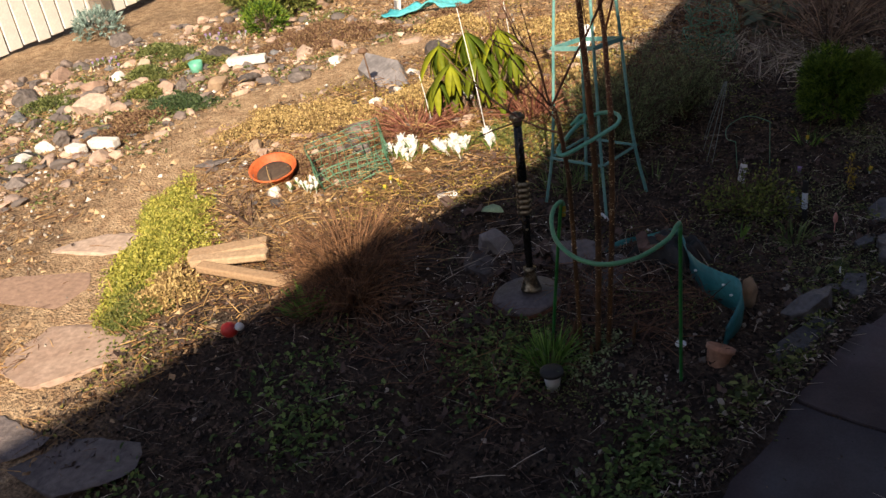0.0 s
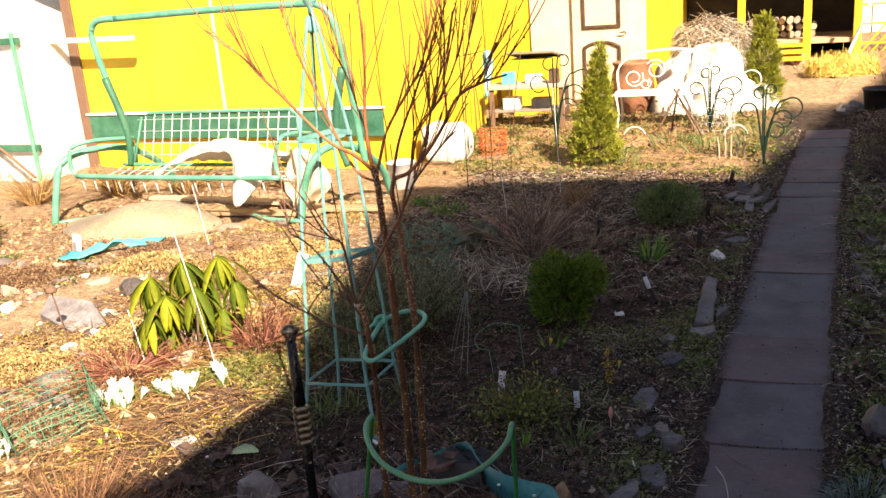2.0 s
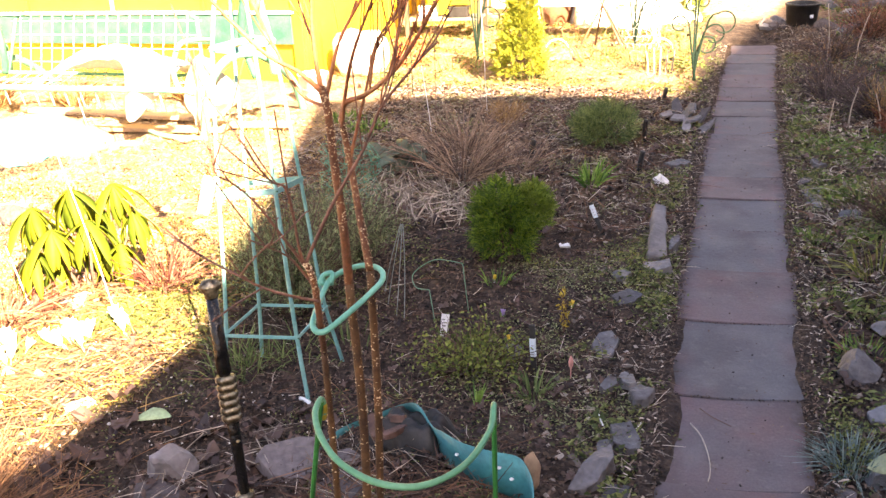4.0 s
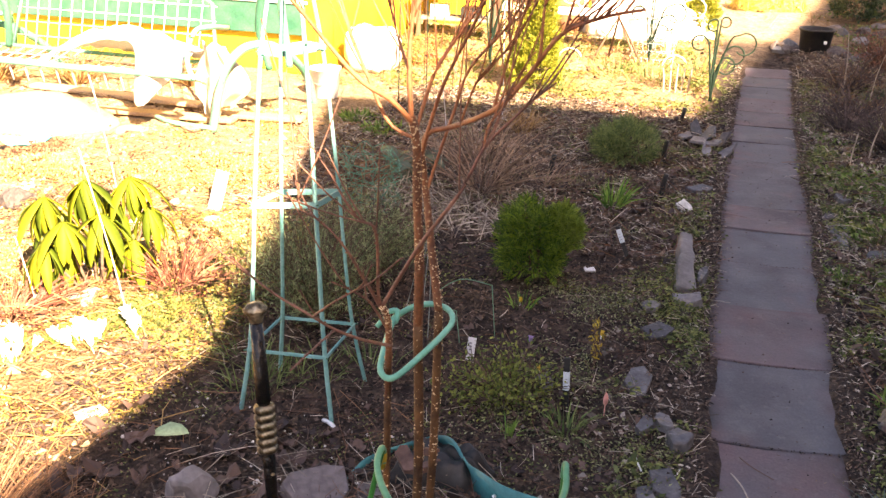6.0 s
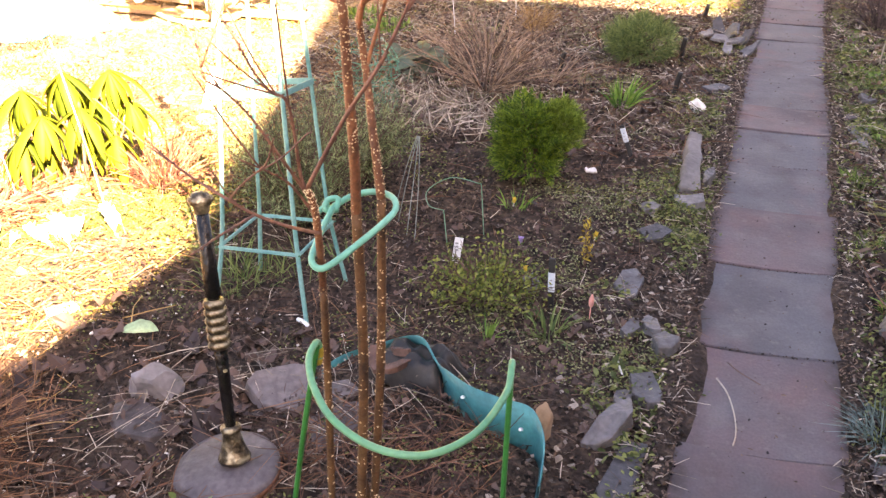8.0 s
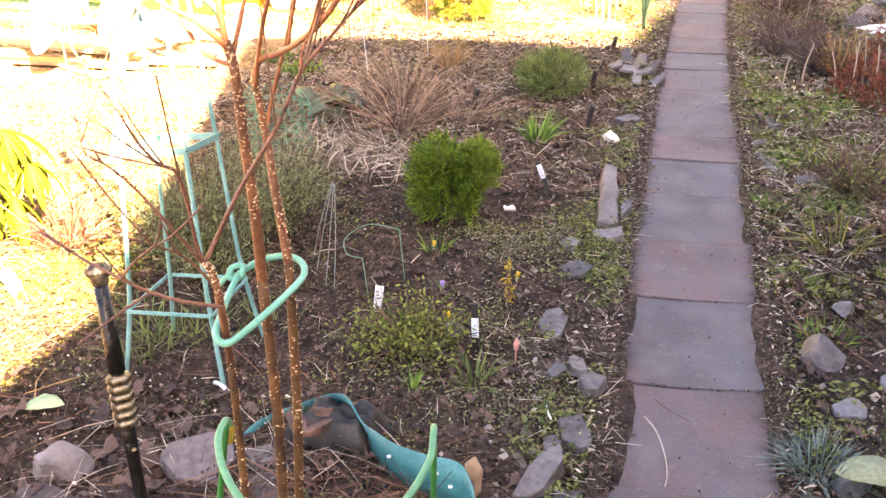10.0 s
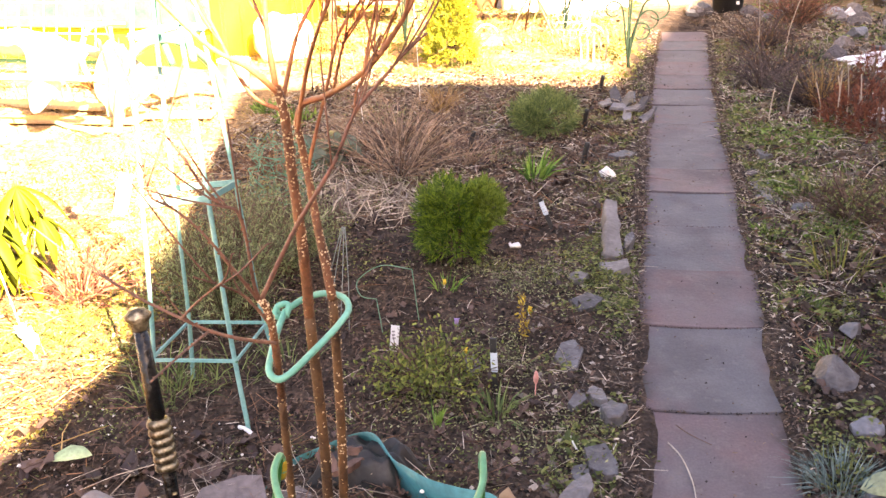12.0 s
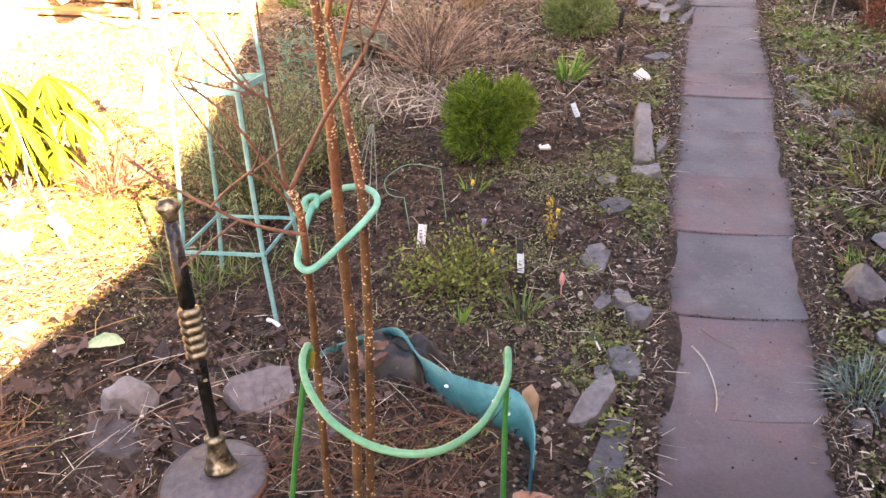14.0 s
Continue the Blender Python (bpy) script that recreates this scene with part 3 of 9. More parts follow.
def twigs(base, way, length, radius, bend=None):
    """Thin three-sided stems with one bend, each an island of its own."""
    n = len(base)
    length, radius = np.broadcast_to(length, n)[:, None], np.broadcast_to(radius, n)[:, None]
    way = unit(way)
    a = unit(np.cross(way, R.normal(size=(n, 3))))
    b = np.cross(way, a)
    bend = np.zeros((n, 3)) if bend is None else bend
    rings = []
    for t, s in ((0, 1.0), (0.55, 0.85), (1.0, 0.45)):
        c = base + way * length * t + bend * t * t
        for u in (0, 2.09, 4.19):
            rings.append(c + (a * math.cos(u) + b * math.sin(u)) * radius * s)
    V = np.stack(rings, 1).reshape(-1, 3)
    o = 9 * np.arange(n)[:, None]
    F = []
    for i in (0, 3):
        for k in range(3):
            F += [*map(tuple, o + [i + k, i + (k + 1) % 3, i + 3 + (k + 1) % 3, i + 3 + k])]
    return V, F


def lumps(pos, size):
    """Small angular grains (six corners), each an island of its own."""
    n = len(pos)
    size = np.broadcast_to(size, n)[:, None]
    ax = [(1, 0, 0), (0, 1, 0), (-1, 0, 0), (0, -1, 0), (0, 0, 0.8), (0, 0, -0.8)]
    V = np.stack([pos + (np.array(a) + R.normal(0, 0.25, (n, 3))) * size for a in ax], 1).reshape(-1, 3)
    o = 6 * np.arange(n)[:, None]
    F = []
    for k in range(4):
        F += [*map(tuple, o + [k, (k + 1) % 4, 4]), *map(tuple, o + [(k + 1) % 4, k, 5])]
    return V, F


def crumpled(pos, size):
    """Dead leaves with a ragged, curled outline, each an island of its own."""
    n, k = len(pos), 11
    size = np.broadcast_to(size, n)
    turn, tilt = R.uniform(0, 6.283, n), R.uniform(0, 6.283, n)
    V = np.empty((n, k + 1, 3))
    V[:, 0] = pos
    for j in range(k):
        a = 6.283 * j / k
        r = size * (0.36 + 0.16 * math.cos(2 * a)) * (1 + (0.15 if j % 2 else -0.12) * R.uniform(0.3, 1.2, n))
        V[:, j + 1, 0] = pos[:, 0] + r * np.cos(a + turn)
        V[:, j + 1, 1] = pos[:, 1] + r * np.sin(a + turn)
        V[:, j + 1, 2] = pos[:, 2] + r * (0.35 * np.cos(a - tilt) + R.uniform(-0.2, 0.95, n))
    V[:, 1:, 2] = np.maximum(V[:, 1:, 2], pos[:, None, 2] - 0.006)
    o = (k + 1) * np.arange(n)[:, None]
    F = []
    for j in range(k):
        F += [*map(tuple, o + [0, j + 1, (j + 1) % k + 1])]
    return V.reshape(-1, 3), F


def stuff(name, geo, mat, label, category):
    return tagged(new(name, mesh(name, geo[0], geo[1], mat)), label, category, kind="stuff")


def flatways(n, lift=0.15):
    u = R.uniform(0, 2 * math.pi, n)
    return np.stack([np.cos(u), np.sin(u), R.normal(0, lift, n)], 1)


def clusters(cx, cy, per, spread_r, size, wide, lift=0.6, mat_up=0.0):
    """Rosettes of small leaves round the given places."""
    n = len(cx)
    x = np.repeat(cx, per) + R.normal(0, spread_r, n * per)
    y = np.repeat(cy, per) + R.normal(0, spread_r, n * per)
    z = gz(x, y) + R.uniform(0.0, 0.025, n * per) + mat_up * R.uniform(0, 1, n * per)
    way = flatways(n * per, 0.3) + [0, 0, lift * 0.5]
    return leaflets(np.stack([x, y, z], 1), way, R.uniform(0.6, 1.3, n * per) * size, R.uniform(0.7, 1.2, n * per) * wide)


# ---- ground, path ----
def grow(a, b, step, reach):
    mid = np.arange(a, b + 1e-6, step)
    far = np.cumsum(step * 1.28 ** np.arange(1, 60))
    far = far[far < reach]
    return np.concatenate([(a - far)[::-1], mid, mid[-1] + far])


def build_ground():
    xs, ys = grow(-9, 4, 0.06, 160), grow(-4.6, 10, 0.06, 160)
    X, Y = np.meshgrid(xs, ys)
    Z = gz(X, Y)
    nx, ny = len(xs), len(ys)
    me = bpy.data.meshes.new("ground")
    V = np.stack([X, Y, Z], -1).reshape(-1, 3)
    i = (np.arange(ny - 1)[:, None] * nx + np.arange(nx - 1)[None]).reshape(-1, 1)
    F = i + np.array([0, 1, nx + 1, nx])
    me.from_pydata(V.tolist(), [], F.tolist())
    me.materials.append(MATS["soil"])
    me.shade_smooth()
    n = 0.5 + 0.5 * wob(X, Y, 3.1, 9) * 0.6 + 0.2 * wob(X, Y, 9.0, 5)
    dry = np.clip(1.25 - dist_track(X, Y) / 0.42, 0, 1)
    # Ground past the shadow's edge is paled too, sunlight put into its colour.
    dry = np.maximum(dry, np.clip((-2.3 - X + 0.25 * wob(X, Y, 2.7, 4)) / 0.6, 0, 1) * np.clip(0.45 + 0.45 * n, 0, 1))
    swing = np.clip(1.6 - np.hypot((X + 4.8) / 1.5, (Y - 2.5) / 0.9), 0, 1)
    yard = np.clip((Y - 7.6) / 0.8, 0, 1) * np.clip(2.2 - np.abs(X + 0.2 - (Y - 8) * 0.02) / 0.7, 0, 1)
    # Soil is also paler further along both beds.
    far_pale = 0.26 * np.clip((Y - 0.8) / 0.8, 0, 1) * np.clip(0.35 + n, 0, 1) * np.clip((-0.25 - X) / 0.2, 0, 1)
    far_pale = np.maximum(far_pale, 0.2 * np.clip((Y - 0.4) / 1.2, 0, 1) * np.clip((X - 0.3) / 0.3, 0, 1) * np.clip(0.35 + n, 0, 1))
    # The sunlit far bed is paled in the same way.
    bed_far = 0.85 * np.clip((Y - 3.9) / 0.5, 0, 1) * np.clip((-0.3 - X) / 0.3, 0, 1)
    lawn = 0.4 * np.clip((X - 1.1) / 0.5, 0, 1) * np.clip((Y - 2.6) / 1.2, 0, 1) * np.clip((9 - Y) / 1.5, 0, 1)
    dry = np.clip(np.maximum.reduce([dry, swing, yard, far_pale, bed_far, lawn]), 0, 1)
    turf = np.clip((Y - 3.9) / 0.5, 0, 1) * np.clip((-0.3 - X) / 0.3, 0, 1) * np.clip(n, 0, 1) * 0.55
    mossy = np.clip(1.5 - np.hypot((X + 2.75) / 0.75, (Y + 0.25) / 1.15), 0, 1) * np.clip(n + 0.3, 0, 1) * np.clip((-2.0 - X) / 0.25, 0, 1)
    turf = np.maximum(turf, mossy * np.clip(dist_track(X, Y) / 0.3 - 0.6, 0, 1))
    turf = np.maximum(turf, np.clip((np.hypot(X, Y - 3) - 13) / 5, 0, 1) * 0.8)
    turf = np.maximum(turf, np.clip((X - 1.15) / 0.5, 0, 1) * np.clip((Y - 2.2) / 1.2, 0, 1) * (0.35 + 0.4 * n))
    for name, data in (("dry", dry), ("turf", turf)):
        a = me.attributes.new(name, "FLOAT", "POINT")
        a.data.foreach_set("value", data.astype(np.float32).ravel())
    tagged(new("ground", me), "dark crumbly garden soil with dry trampled tan track, sunlit ground painted paler", "ground", kind="structure")


build_ground()

# ---- unseen house and block, added and shaped to shade the near beds ----


def prism(outline, y0, y1):
    """An upright outline of (x, z), drawn out from y0 to y1."""
    n = len(outline)
    V = [(x, y, z) for y in (y0, y1) for x, z in outline]
    F = [tuple(range(n)), tuple(range(2 * n - 1, n - 1, -1))] + [(i, i + n, (i + 1) % n + n, (i + 1) % n) for i in range(n)]
    return V, F


house = thing("house", 0, 0, 0, "unseen brick house shaped to cast the shadow on the beds", "house")
PLAN = [(2.44, -3.3), (2.44, -5.3), (1.69, -16.0), (7.5, -16.0), (7.5, -3.02)]
part("wall", ([(x, y, z) for z in (-0.2, 5.0) for x, y in PLAN], [(0, 1, 2, 3, 4), (9, 8, 7, 6, 5)] + [(k, k + 5, (k + 1) % 5 + 5, (k + 1) % 5) for k in range(5)]), "brick_wall", house, smooth=False)
# Unseen mass added to block sky light over the near slabs.
part("porch", prism([(0.5, -0.2), (0.5, 2.6), (2.1, 2.6), (2.1, -0.2)], -9, -4.45), "brick_wall", house, smooth=False)
part("roof", ([(2.44, -5.3, 5.004), (3.3, -3.28, 7.36), (6.3, -3.0, 7.36), (7.5, -5.3, 5.004), (2.44, -3.3, 5.004), (7.5, -3.02, 5.004)],
              [(0, 1, 2, 3), (0, 4, 1), (3, 2, 5), (4, 5, 2, 1), (0, 3, 5, 4)]), "roof_grey", house, smooth=False)
part("flat_roof", ([(x, y, z) for z in (5.004, 5.02) for x, y in ((2.44, -5.3), (1.69, -16.0), (7.5, -16.0), (7.5, -5.3))], [(0, 1, 2, 3), (7, 6, 5, 4), (0, 4, 5, 1), (1, 5, 6, 2), (2, 6, 7, 3), (3, 7, 4, 0)]), "roof_grey", house, smooth=False)
# Unseen block added only for the shadow edge beyond the path end.
block = thing("apartment_block", 0, 0, 0, "unseen tall brick block added to cast the far shadow", "building")
part("wall", ([(10.4, -7.4, -0.2), (24, -7.4, -0.2), (24, 9, -0.2), (13.6, 9, -0.2), (10.4, -7.4, 12), (24, -7.4, 12), (24, 9, 12), (13.6, 9, 12)],
              [(3, 2, 1, 0), (4, 5, 6, 7), (0, 1, 5, 4), (1, 2, 6, 5), (2, 3, 7, 6), (3, 0, 4, 7)]), "brick_wall", block, smooth=False)

# ---- yellow garden house behind the swing ----
garden_house = thing("garden_house", -5.77, 4.2, 0, "bright yellow panelled garden house with a green skirting", "garden house")
body = part("wall", box(3.94, 2.6, 2.36, 0.01, (0, 1.33, 0)), "yellow_paint", garden_house, smooth=False)
for i in range(4):
    part("panel", box(0.972, 0.022, 1.68, 0.006, (-1.47 + 0.981 * i, 0.014, 0.66)), "yellow_paint", body, smooth=False)
    part("batten", box(0.035, 0.016, 1.68, 0.004, (-0.98 + 0.981 * i, -0.004, 0.66)), "cream_paint" if i == 1 else "yellow_paint", body, smooth=False)
part("corner_board", box(0.1, 0.03, 2.3, 0.006, (1.92, -0.006, 0.0)), "yellow_paint", garden_house, smooth=False)
part("corner_board", box(0.13, 0.04, 2.3, 0.006, (-1.93, -0.01, 0.0)), "brown_wood", garden_house, "dark brown corner board", smooth=False)
part("skirting", box(3.75, 0.05, 0.27, 0.008, (0.0, -0.005, 0.36)), "dark_green", garden_house, "green painted skirting board", smooth=False)
part("drip_edge", box(3.8, 0.07, 0.025, 0.006, (0.0, -0.012, 0.634)), "white_paint", garden_house, "white strip", smooth=False)
part("roof", prism([(-2.4, 2.364), (0, 3.5), (2.4, 2.364), (2.4, 2.31), (-2.4, 2.31)], -0.2, 2.9), "roof_grey", garden_house, smooth=False)

# ---- white greenhouse and fence on the far left side ----
greenhouse = thing("greenhouse", -8.72, 3.5, 0, "white film greenhouse with green painted rails", "greenhouse")
part("film", prism([(-1.05, 0), (-1.05, 1.6), (0, 2.2), (0.95, 1.6), (0.95, 0)], 0.02, 4.0), "film", greenhouse, smooth=False)
for z in (0.36, 1.5):
    part("rail", box(2.05, 0.05, 0.07, 0.006, (-0.04, -0.02, z)), "dark_green", greenhouse, smooth=False)
for x in (-1.02, -0.4, 0.3, 0.92):
    part("post", box(0.035, 0.04, 1.62, 0.006, (x, -0.04, 0)), "swing_green" if x in (-0.4, 0.92) else "grey_wood", greenhouse, smooth=False)
part("pole", tube([(-0.9, -0.09, 1.45), (0.0, -0.08, 0.75), (0.92, -0.1, 0.08)], 0.016), "brown_wood", greenhouse, "thin leaning brown pole")
part("beam", box(2.1, 0.06, 0.055, 0.006, (1.05, 0.45, 1.46), (0, 1, 0)), "cream_paint", greenhouse, "pale weathered beam", smooth=False)

fence = thing("fence", -8.2, 0.9, 0, "white board fence with grey posts", "fence")
fd = Vector((-1.25, 5.1, 0)).normalized()
board = mesh("board", *(lambda b: ([v.co[:] for v in b.verts], [[v.index for v in f.verts] for f in b.faces]))(box(0.135, 0.025, 1.25, 0.006, seg=1)), "white_paint")
for i in range(36):
    ob = new("board", board)
    ob.parent = fence
    s = -2.9 + i * 0.152
    ob.location = (fd.x * s, fd.y * s, 0.06 + 0.012 * math.sin(i * 2.1))
    ob.rotation_euler = (0, radians(0.5 * math.sin(i * 1.3)), math.atan2(fd.y, fd.x))
for i in range(4):
    s = -2.8 + i * 1.7
    part("post", box(0.1, 0.1, 1.3, 0.01, (fd.x * s + 0.08, fd.y * s + 0.03, -0.05)), "grey_wood", fence, smooth=False)
for z in (0.3, 1.0):
    part("rail", box(0.05, 5.5, 0.07, 0.006, (-0.06 + 0.0, -0.13, z), (0, 0, math.degrees(math.atan2(-fd.x, fd.y)))), "grey_wood", fence, smooth=False)

# ---- cream shed with a panelled door, wood store beyond it ----
shed = thing("shed", -3.3, 8.5, 0, "yellow and cream plank shed with an arched panel door", "shed")
part("wall", box(3.6, 2.4, 2.5, 0.01, (-0.6, 1.24, 0)), "yellow_paint", shed, smooth=False)
for i in range(13):
    x = -2.3 + i * 0.142
    part("plank", box(0.136, 0.024, 2.42, 0.006, (x, 0.024, 0.02), seg=1), "yellow_paint", shed, smooth=False)
front = part("front_panel", box(1.6, 0.03, 2.42, 0.006, (0.4, 0.02, 0.02)), "cream_paint", shed, "cream painted boards", smooth=False)
door = part("door", box(0.8, 0.05, 2.0, 0.008, (0.62, -0.03, 0.1)), "cream_paint", shed, "cream door with brown panel mouldings", smooth=False)
for z0, z1 in ((0.24, 0.86), (1.04, 1.92)):
    for x in (0.38, 0.86):
        part("moulding", box(0.045, 0.03, z1 - z0 - 0.07, 0.006, (x, -0.066, z0), seg=1), "moulding_brown", door, smooth=False)
    part("moulding", box(0.435, 0.03, 0.045, 0.006, (0.62, -0.066, z0), seg=1), "moulding_brown", door, smooth=False)
    part("moulding", tube([(0.37, -0.06, z1 - 0.075), (0.48, -0.06, z1 - 0.02), (0.62, -0.06, z1), (0.76, -0.06, z1 - 0.02), (0.87, -0.06, z1 - 0.075)], 0.024, sides=8), "moulding_brown", door)
part("handle", tube([(0.95, -0.05, 0.96), (0.95, -0.1, 0.98), (0.88, -0.1, 0.98)], 0.009, step=3), "black_metal", door)
part("roof", prism([(-2.6, 2.504), (-0.6, 3.2), (1.4, 2.504), (1.4, 2.45), (-2.6, 2.45)], -0.25, 2.6), "roof_grey", shed, smooth=False)
shed.rotation_euler = (0, 0, radians(-3))

store = thing("wood_store", -1.0, 13.6, 0, "open yellow wood store with steps and stacked logs", "wood store")
# Back wall coloured near black for the shade inside the open store.
part("back_wall", box(3.2, 0.06, 2.3, 0.006, (0, 1.6, 0)), "opening_shade", store, smooth=False)
for x in (-1.55, -0.35, 0.75, 1.55):
    part("post", box(0.13, 0.13, 2.3, 0.01, (x, 0, 0)), "yellow_paint", store, smooth=False)
part("side_wall", box(0.05, 1.5, 2.3, 0.006, (-1.55, 0.82, 0)), "yellow_paint", store, smooth=False)
part("side_wall", box(0.05, 1.5, 2.3, 0.006, (1.55, 0.82, 0)), "yellow_paint", store, smooth=False)
part("floor_board", box(3.2, 1.6, 0.08, 0.006, (0, 0.8, 0.28)), "plank", store, smooth=False)
part("roof", box(3.8, 2.2, 0.08, 0.006, (0, 0.8, 2.34), (6, 0, 0)), "roof_grey", store, smooth=False)
for i in range(3):
    part("step", box(0.95, 0.28, 0.05, 0.006, (0.25, -0.16 - 0.28 * i, 0.26 - 0.09 * i)), "yellow_paint", store, "yellow wooden tread", smooth=False)
    part("step_side", box(0.95, 0.03, 0.24 - 0.08 * i, 0.006, (0.25, -0.04 - 0.28 * i, 0.0)), "plank", store, smooth=False)
rr = random.Random(5)
for i in range(26):
    lx, lz = -1.3 + (i % 9) * 0.13 + rr.uniform(-0.02, 0.02), 0.42 + (i // 9) * 0.12
    V, F = tube([(lx + 1.1, 0.5 + rr.uniform(-0.1, 0.1), lz), (lx + 1.1, 1.0, lz + 0.01)], 0.058, 0.052, sides=7, smooth_line=False)
    single("log", (V, F), "plank" if i % 3 else "grey_wood", "split dry firewood log on the stack", "firewood", "logs in the wood store", at=(-1.0, 13.6, 0), smooth=False)

# yellow slatted lattice and far fence that close the garden
lattice = thing("lattice_fence", 1.3, 14.6, 0, "yellow lattice fence panel", "fence")
part("post", box(0.09, 0.09, 1.3, 0.008, (-0.75, 0, 0)), "yellow_paint", lattice, smooth=False)
part("post", box(0.09, 0.09, 1.3, 0.008, (0.75, 0, 0)), "yellow_paint", lattice, smooth=False)
for i in range(9):
    part("slat", box(0.03, 0.014, 1.5, 0.003, (-0.7 + i * 0.17, -0.02, -0.06), (0, 38 if i < 5 else 0, 0), 1), "yellow_paint", lattice, smooth=False)
for i in range(4):
    part("rail", box(1.5, 0.02, 0.035, 0.003, (0, 0.0, 0.15 + 0.34 * i), seg=1), "yellow_paint", lattice, smooth=False)

far_fence = thing("far_fence", 3.0, 19.0, 0, "pale grey board fence at the end of the garden", "fence")
for i in range(60):
    ob = new("board", board)
    ob.parent = far_fence
    ob.location = (-9 + i * 0.34, 0.3 * math.sin(i * 0.05), 0.0)
    ob.scale = (2.3, 1, 1.25 + 0.03 * math.sin(i * 1.7))

# ---- path slabs ----
path_bed = thing("path", 0, 0, 0, "narrow path of worn grey and reddish concrete slabs", "path", kind="structure")
rr = random.Random(3)


def slab_mesh(seed):
    """A square slab with worn corners, bowed edges and a slightly dished top."""
    q = random.Random(seed)
    n, w, d, h = 18, 0.245, 0.2455, 0.05
    ring = []
    for side in range(4):
        for k in range(n):
            t = -1 + 2 * k / n
            chip = max(0.0, noise.noise((t * 5 + seed * 7, side * 3.1, seed))) * 0.014 + q.uniform(0, 0.0025)
            bow = 0.017 * (1 - t * t)
            x, y = ((t, -1), (1, t), (-t, 1), (-1, -t))[side]
            x, y = x * w, y * d
            if side in (0, 2):
                y -= bow
                y *= 1 - chip * 1.4
            else:
                x *= 1 - chip * 2.2
            if abs(t) > 0.9:
                x, y = x * 0.975, y * 0.985
            ring.append((x, y + 0.09 * x))
    m = len(ring)
    V = [(x, y, -h) for x, y in ring] + [(x, y, -0.004) for x, y in ring] + [(x * 0.99, y * 0.99, 0) for x, y in ring] + [(x * 0.5, y * 0.5, -0.002) for x, y in ring] + [(0, 0, -0.003)]
    F = []
    for a in range(3):
        F += [(a * m + i, a * m + (i + 1) % m, (a + 1) * m + (i + 1) % m, (a + 1) * m + i) for i in range(m)]
    F += [(3 * m + i, 3 * m + (i + 1) % m, 4 * m) for i in range(m)]
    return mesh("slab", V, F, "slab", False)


slabs = [slab_mesh(s) for s in range(8)]
JOINTS = (-4.16, -3.65, -3.14, -2.63, -2.12, -1.61, -1.10, -0.585, -0.012, 0.5, 1.02, 1.485, 1.885, 2.36, 2.85, 3.35, 3.85, 4.34, 4.84, 5.33, 5.82, 6.3)
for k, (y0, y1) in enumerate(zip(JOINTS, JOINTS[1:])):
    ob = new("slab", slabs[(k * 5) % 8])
    ob.parent = path_bed
    ym = (y0 + y1) / 2
    ob.location = (float(path_mid(ym)) + rr.uniform(-0.006, 0.006), ym, 0.012 + rr.uniform(-0.005, 0.004))
    ob.rotation_euler = (radians(rr.uniform(-0.8, 0.8)), radians(rr.uniform(-0.9, 0.9)), radians(rr.uniform(-1.0, 1.0)))
    ob.scale = (rr.uniform(0.985, 1.015) * (1 - 0.13 * min(1, max(0, (0.1 - ym) / 1.2))), (y1 - y0) / 0.4935, 1)


# ---- near bed: multi-stemmed shrub ----
def stems(rows, mat, parent, name="stem"):
    return [part(name, tube(p, r0, r1, 7), mat, parent) for p, r0, r1 in rows]


def lenticels(line, r0, r1, count, parent, seed):
    """Pale dots standing a little proud of the bark."""
    q = random.Random(seed)
    P = spline(line, 8)
    V, F = [], []
    for _ in range(count):
        i = q.randrange(len(P) - 1)
        p, t = P[i].lerp(P[i + 1], q.random()), (P[i + 1] - P[i]).normalized()
        a = t.cross(Vector((0.3, 0.8, 0.1))).normalized()
        u = q.uniform(0, 6.28)
        nrm = a * math.cos(u) + t.cross(a) * math.sin(u)
        sd = t.cross(nrm)
        r = r0 + (r1 - r0) * i / len(P)
        c, s = p + nrm * r * 0.97, (0.001 + 0.0019 * q.random() ** 2) * (1.15 if p.z < 0.85 else 0.85)
        o = len(V)
        V += [c - sd * s * 1.3, c + t * s, c + sd * s * 1.3, c - t * s, c + nrm * s * 0.9]
        F += [(o, o + 1, o + 4), (o + 1, o + 2, o + 4), (o + 2, o + 3, o + 4), (o + 3, o, o + 4)]
    return part("lenticel_mass", (V, F), "lenticel", parent, "pale raised dots on the bark", smooth=False)


shrub = thing("shrub", 0, 0, 0, "bare multi-stemmed shrub with reddish brown dotted bark", "shrub")
MAIN = [(-0.93, -1.768, -0.03), (-0.914, -1.745, 0.5), (-0.923, -1.735, 0.87), (-0.917, -1.752, 1.02), (-0.922, -1.757, 1.16), (-0.922, -1.765, 1.26), (-0.932, -1.765, 1.31)]
SECOND = [(-0.918, -1.722, -0.03), (-0.898, -1.69, 0.5), (-0.9, -1.665, 0.87), (-0.928, -1.635, 1.0), (-0.95, -1.61, 1.11), (-0.962, -1.612, 1.21)]
LEAN = [(-0.985, -1.79, -0.03), (-0.965, -1.81, 0.5), (-0.956, -1.825, 0.74), (-0.935, -1.88, 0.93), (-0.943, -1.895, 0.985)]
trunks = stems([(MAIN[2:], 0.0105, 0.0078), (SECOND[2:], 0.0094, 0.0068), (LEAN[2:], 0.0075, 0.0062)], "bark", shrub)
feet = [part("stem_foot", tube(line[:3], r0, r1, 7), "bark_low", shrub, "lower stem in darker brown bark") for line, r0, r1 in ((MAIN, 0.0112, 0.0105), (SECOND, 0.0102, 0.0094), (LEAN, 0.0086, 0.0075))]
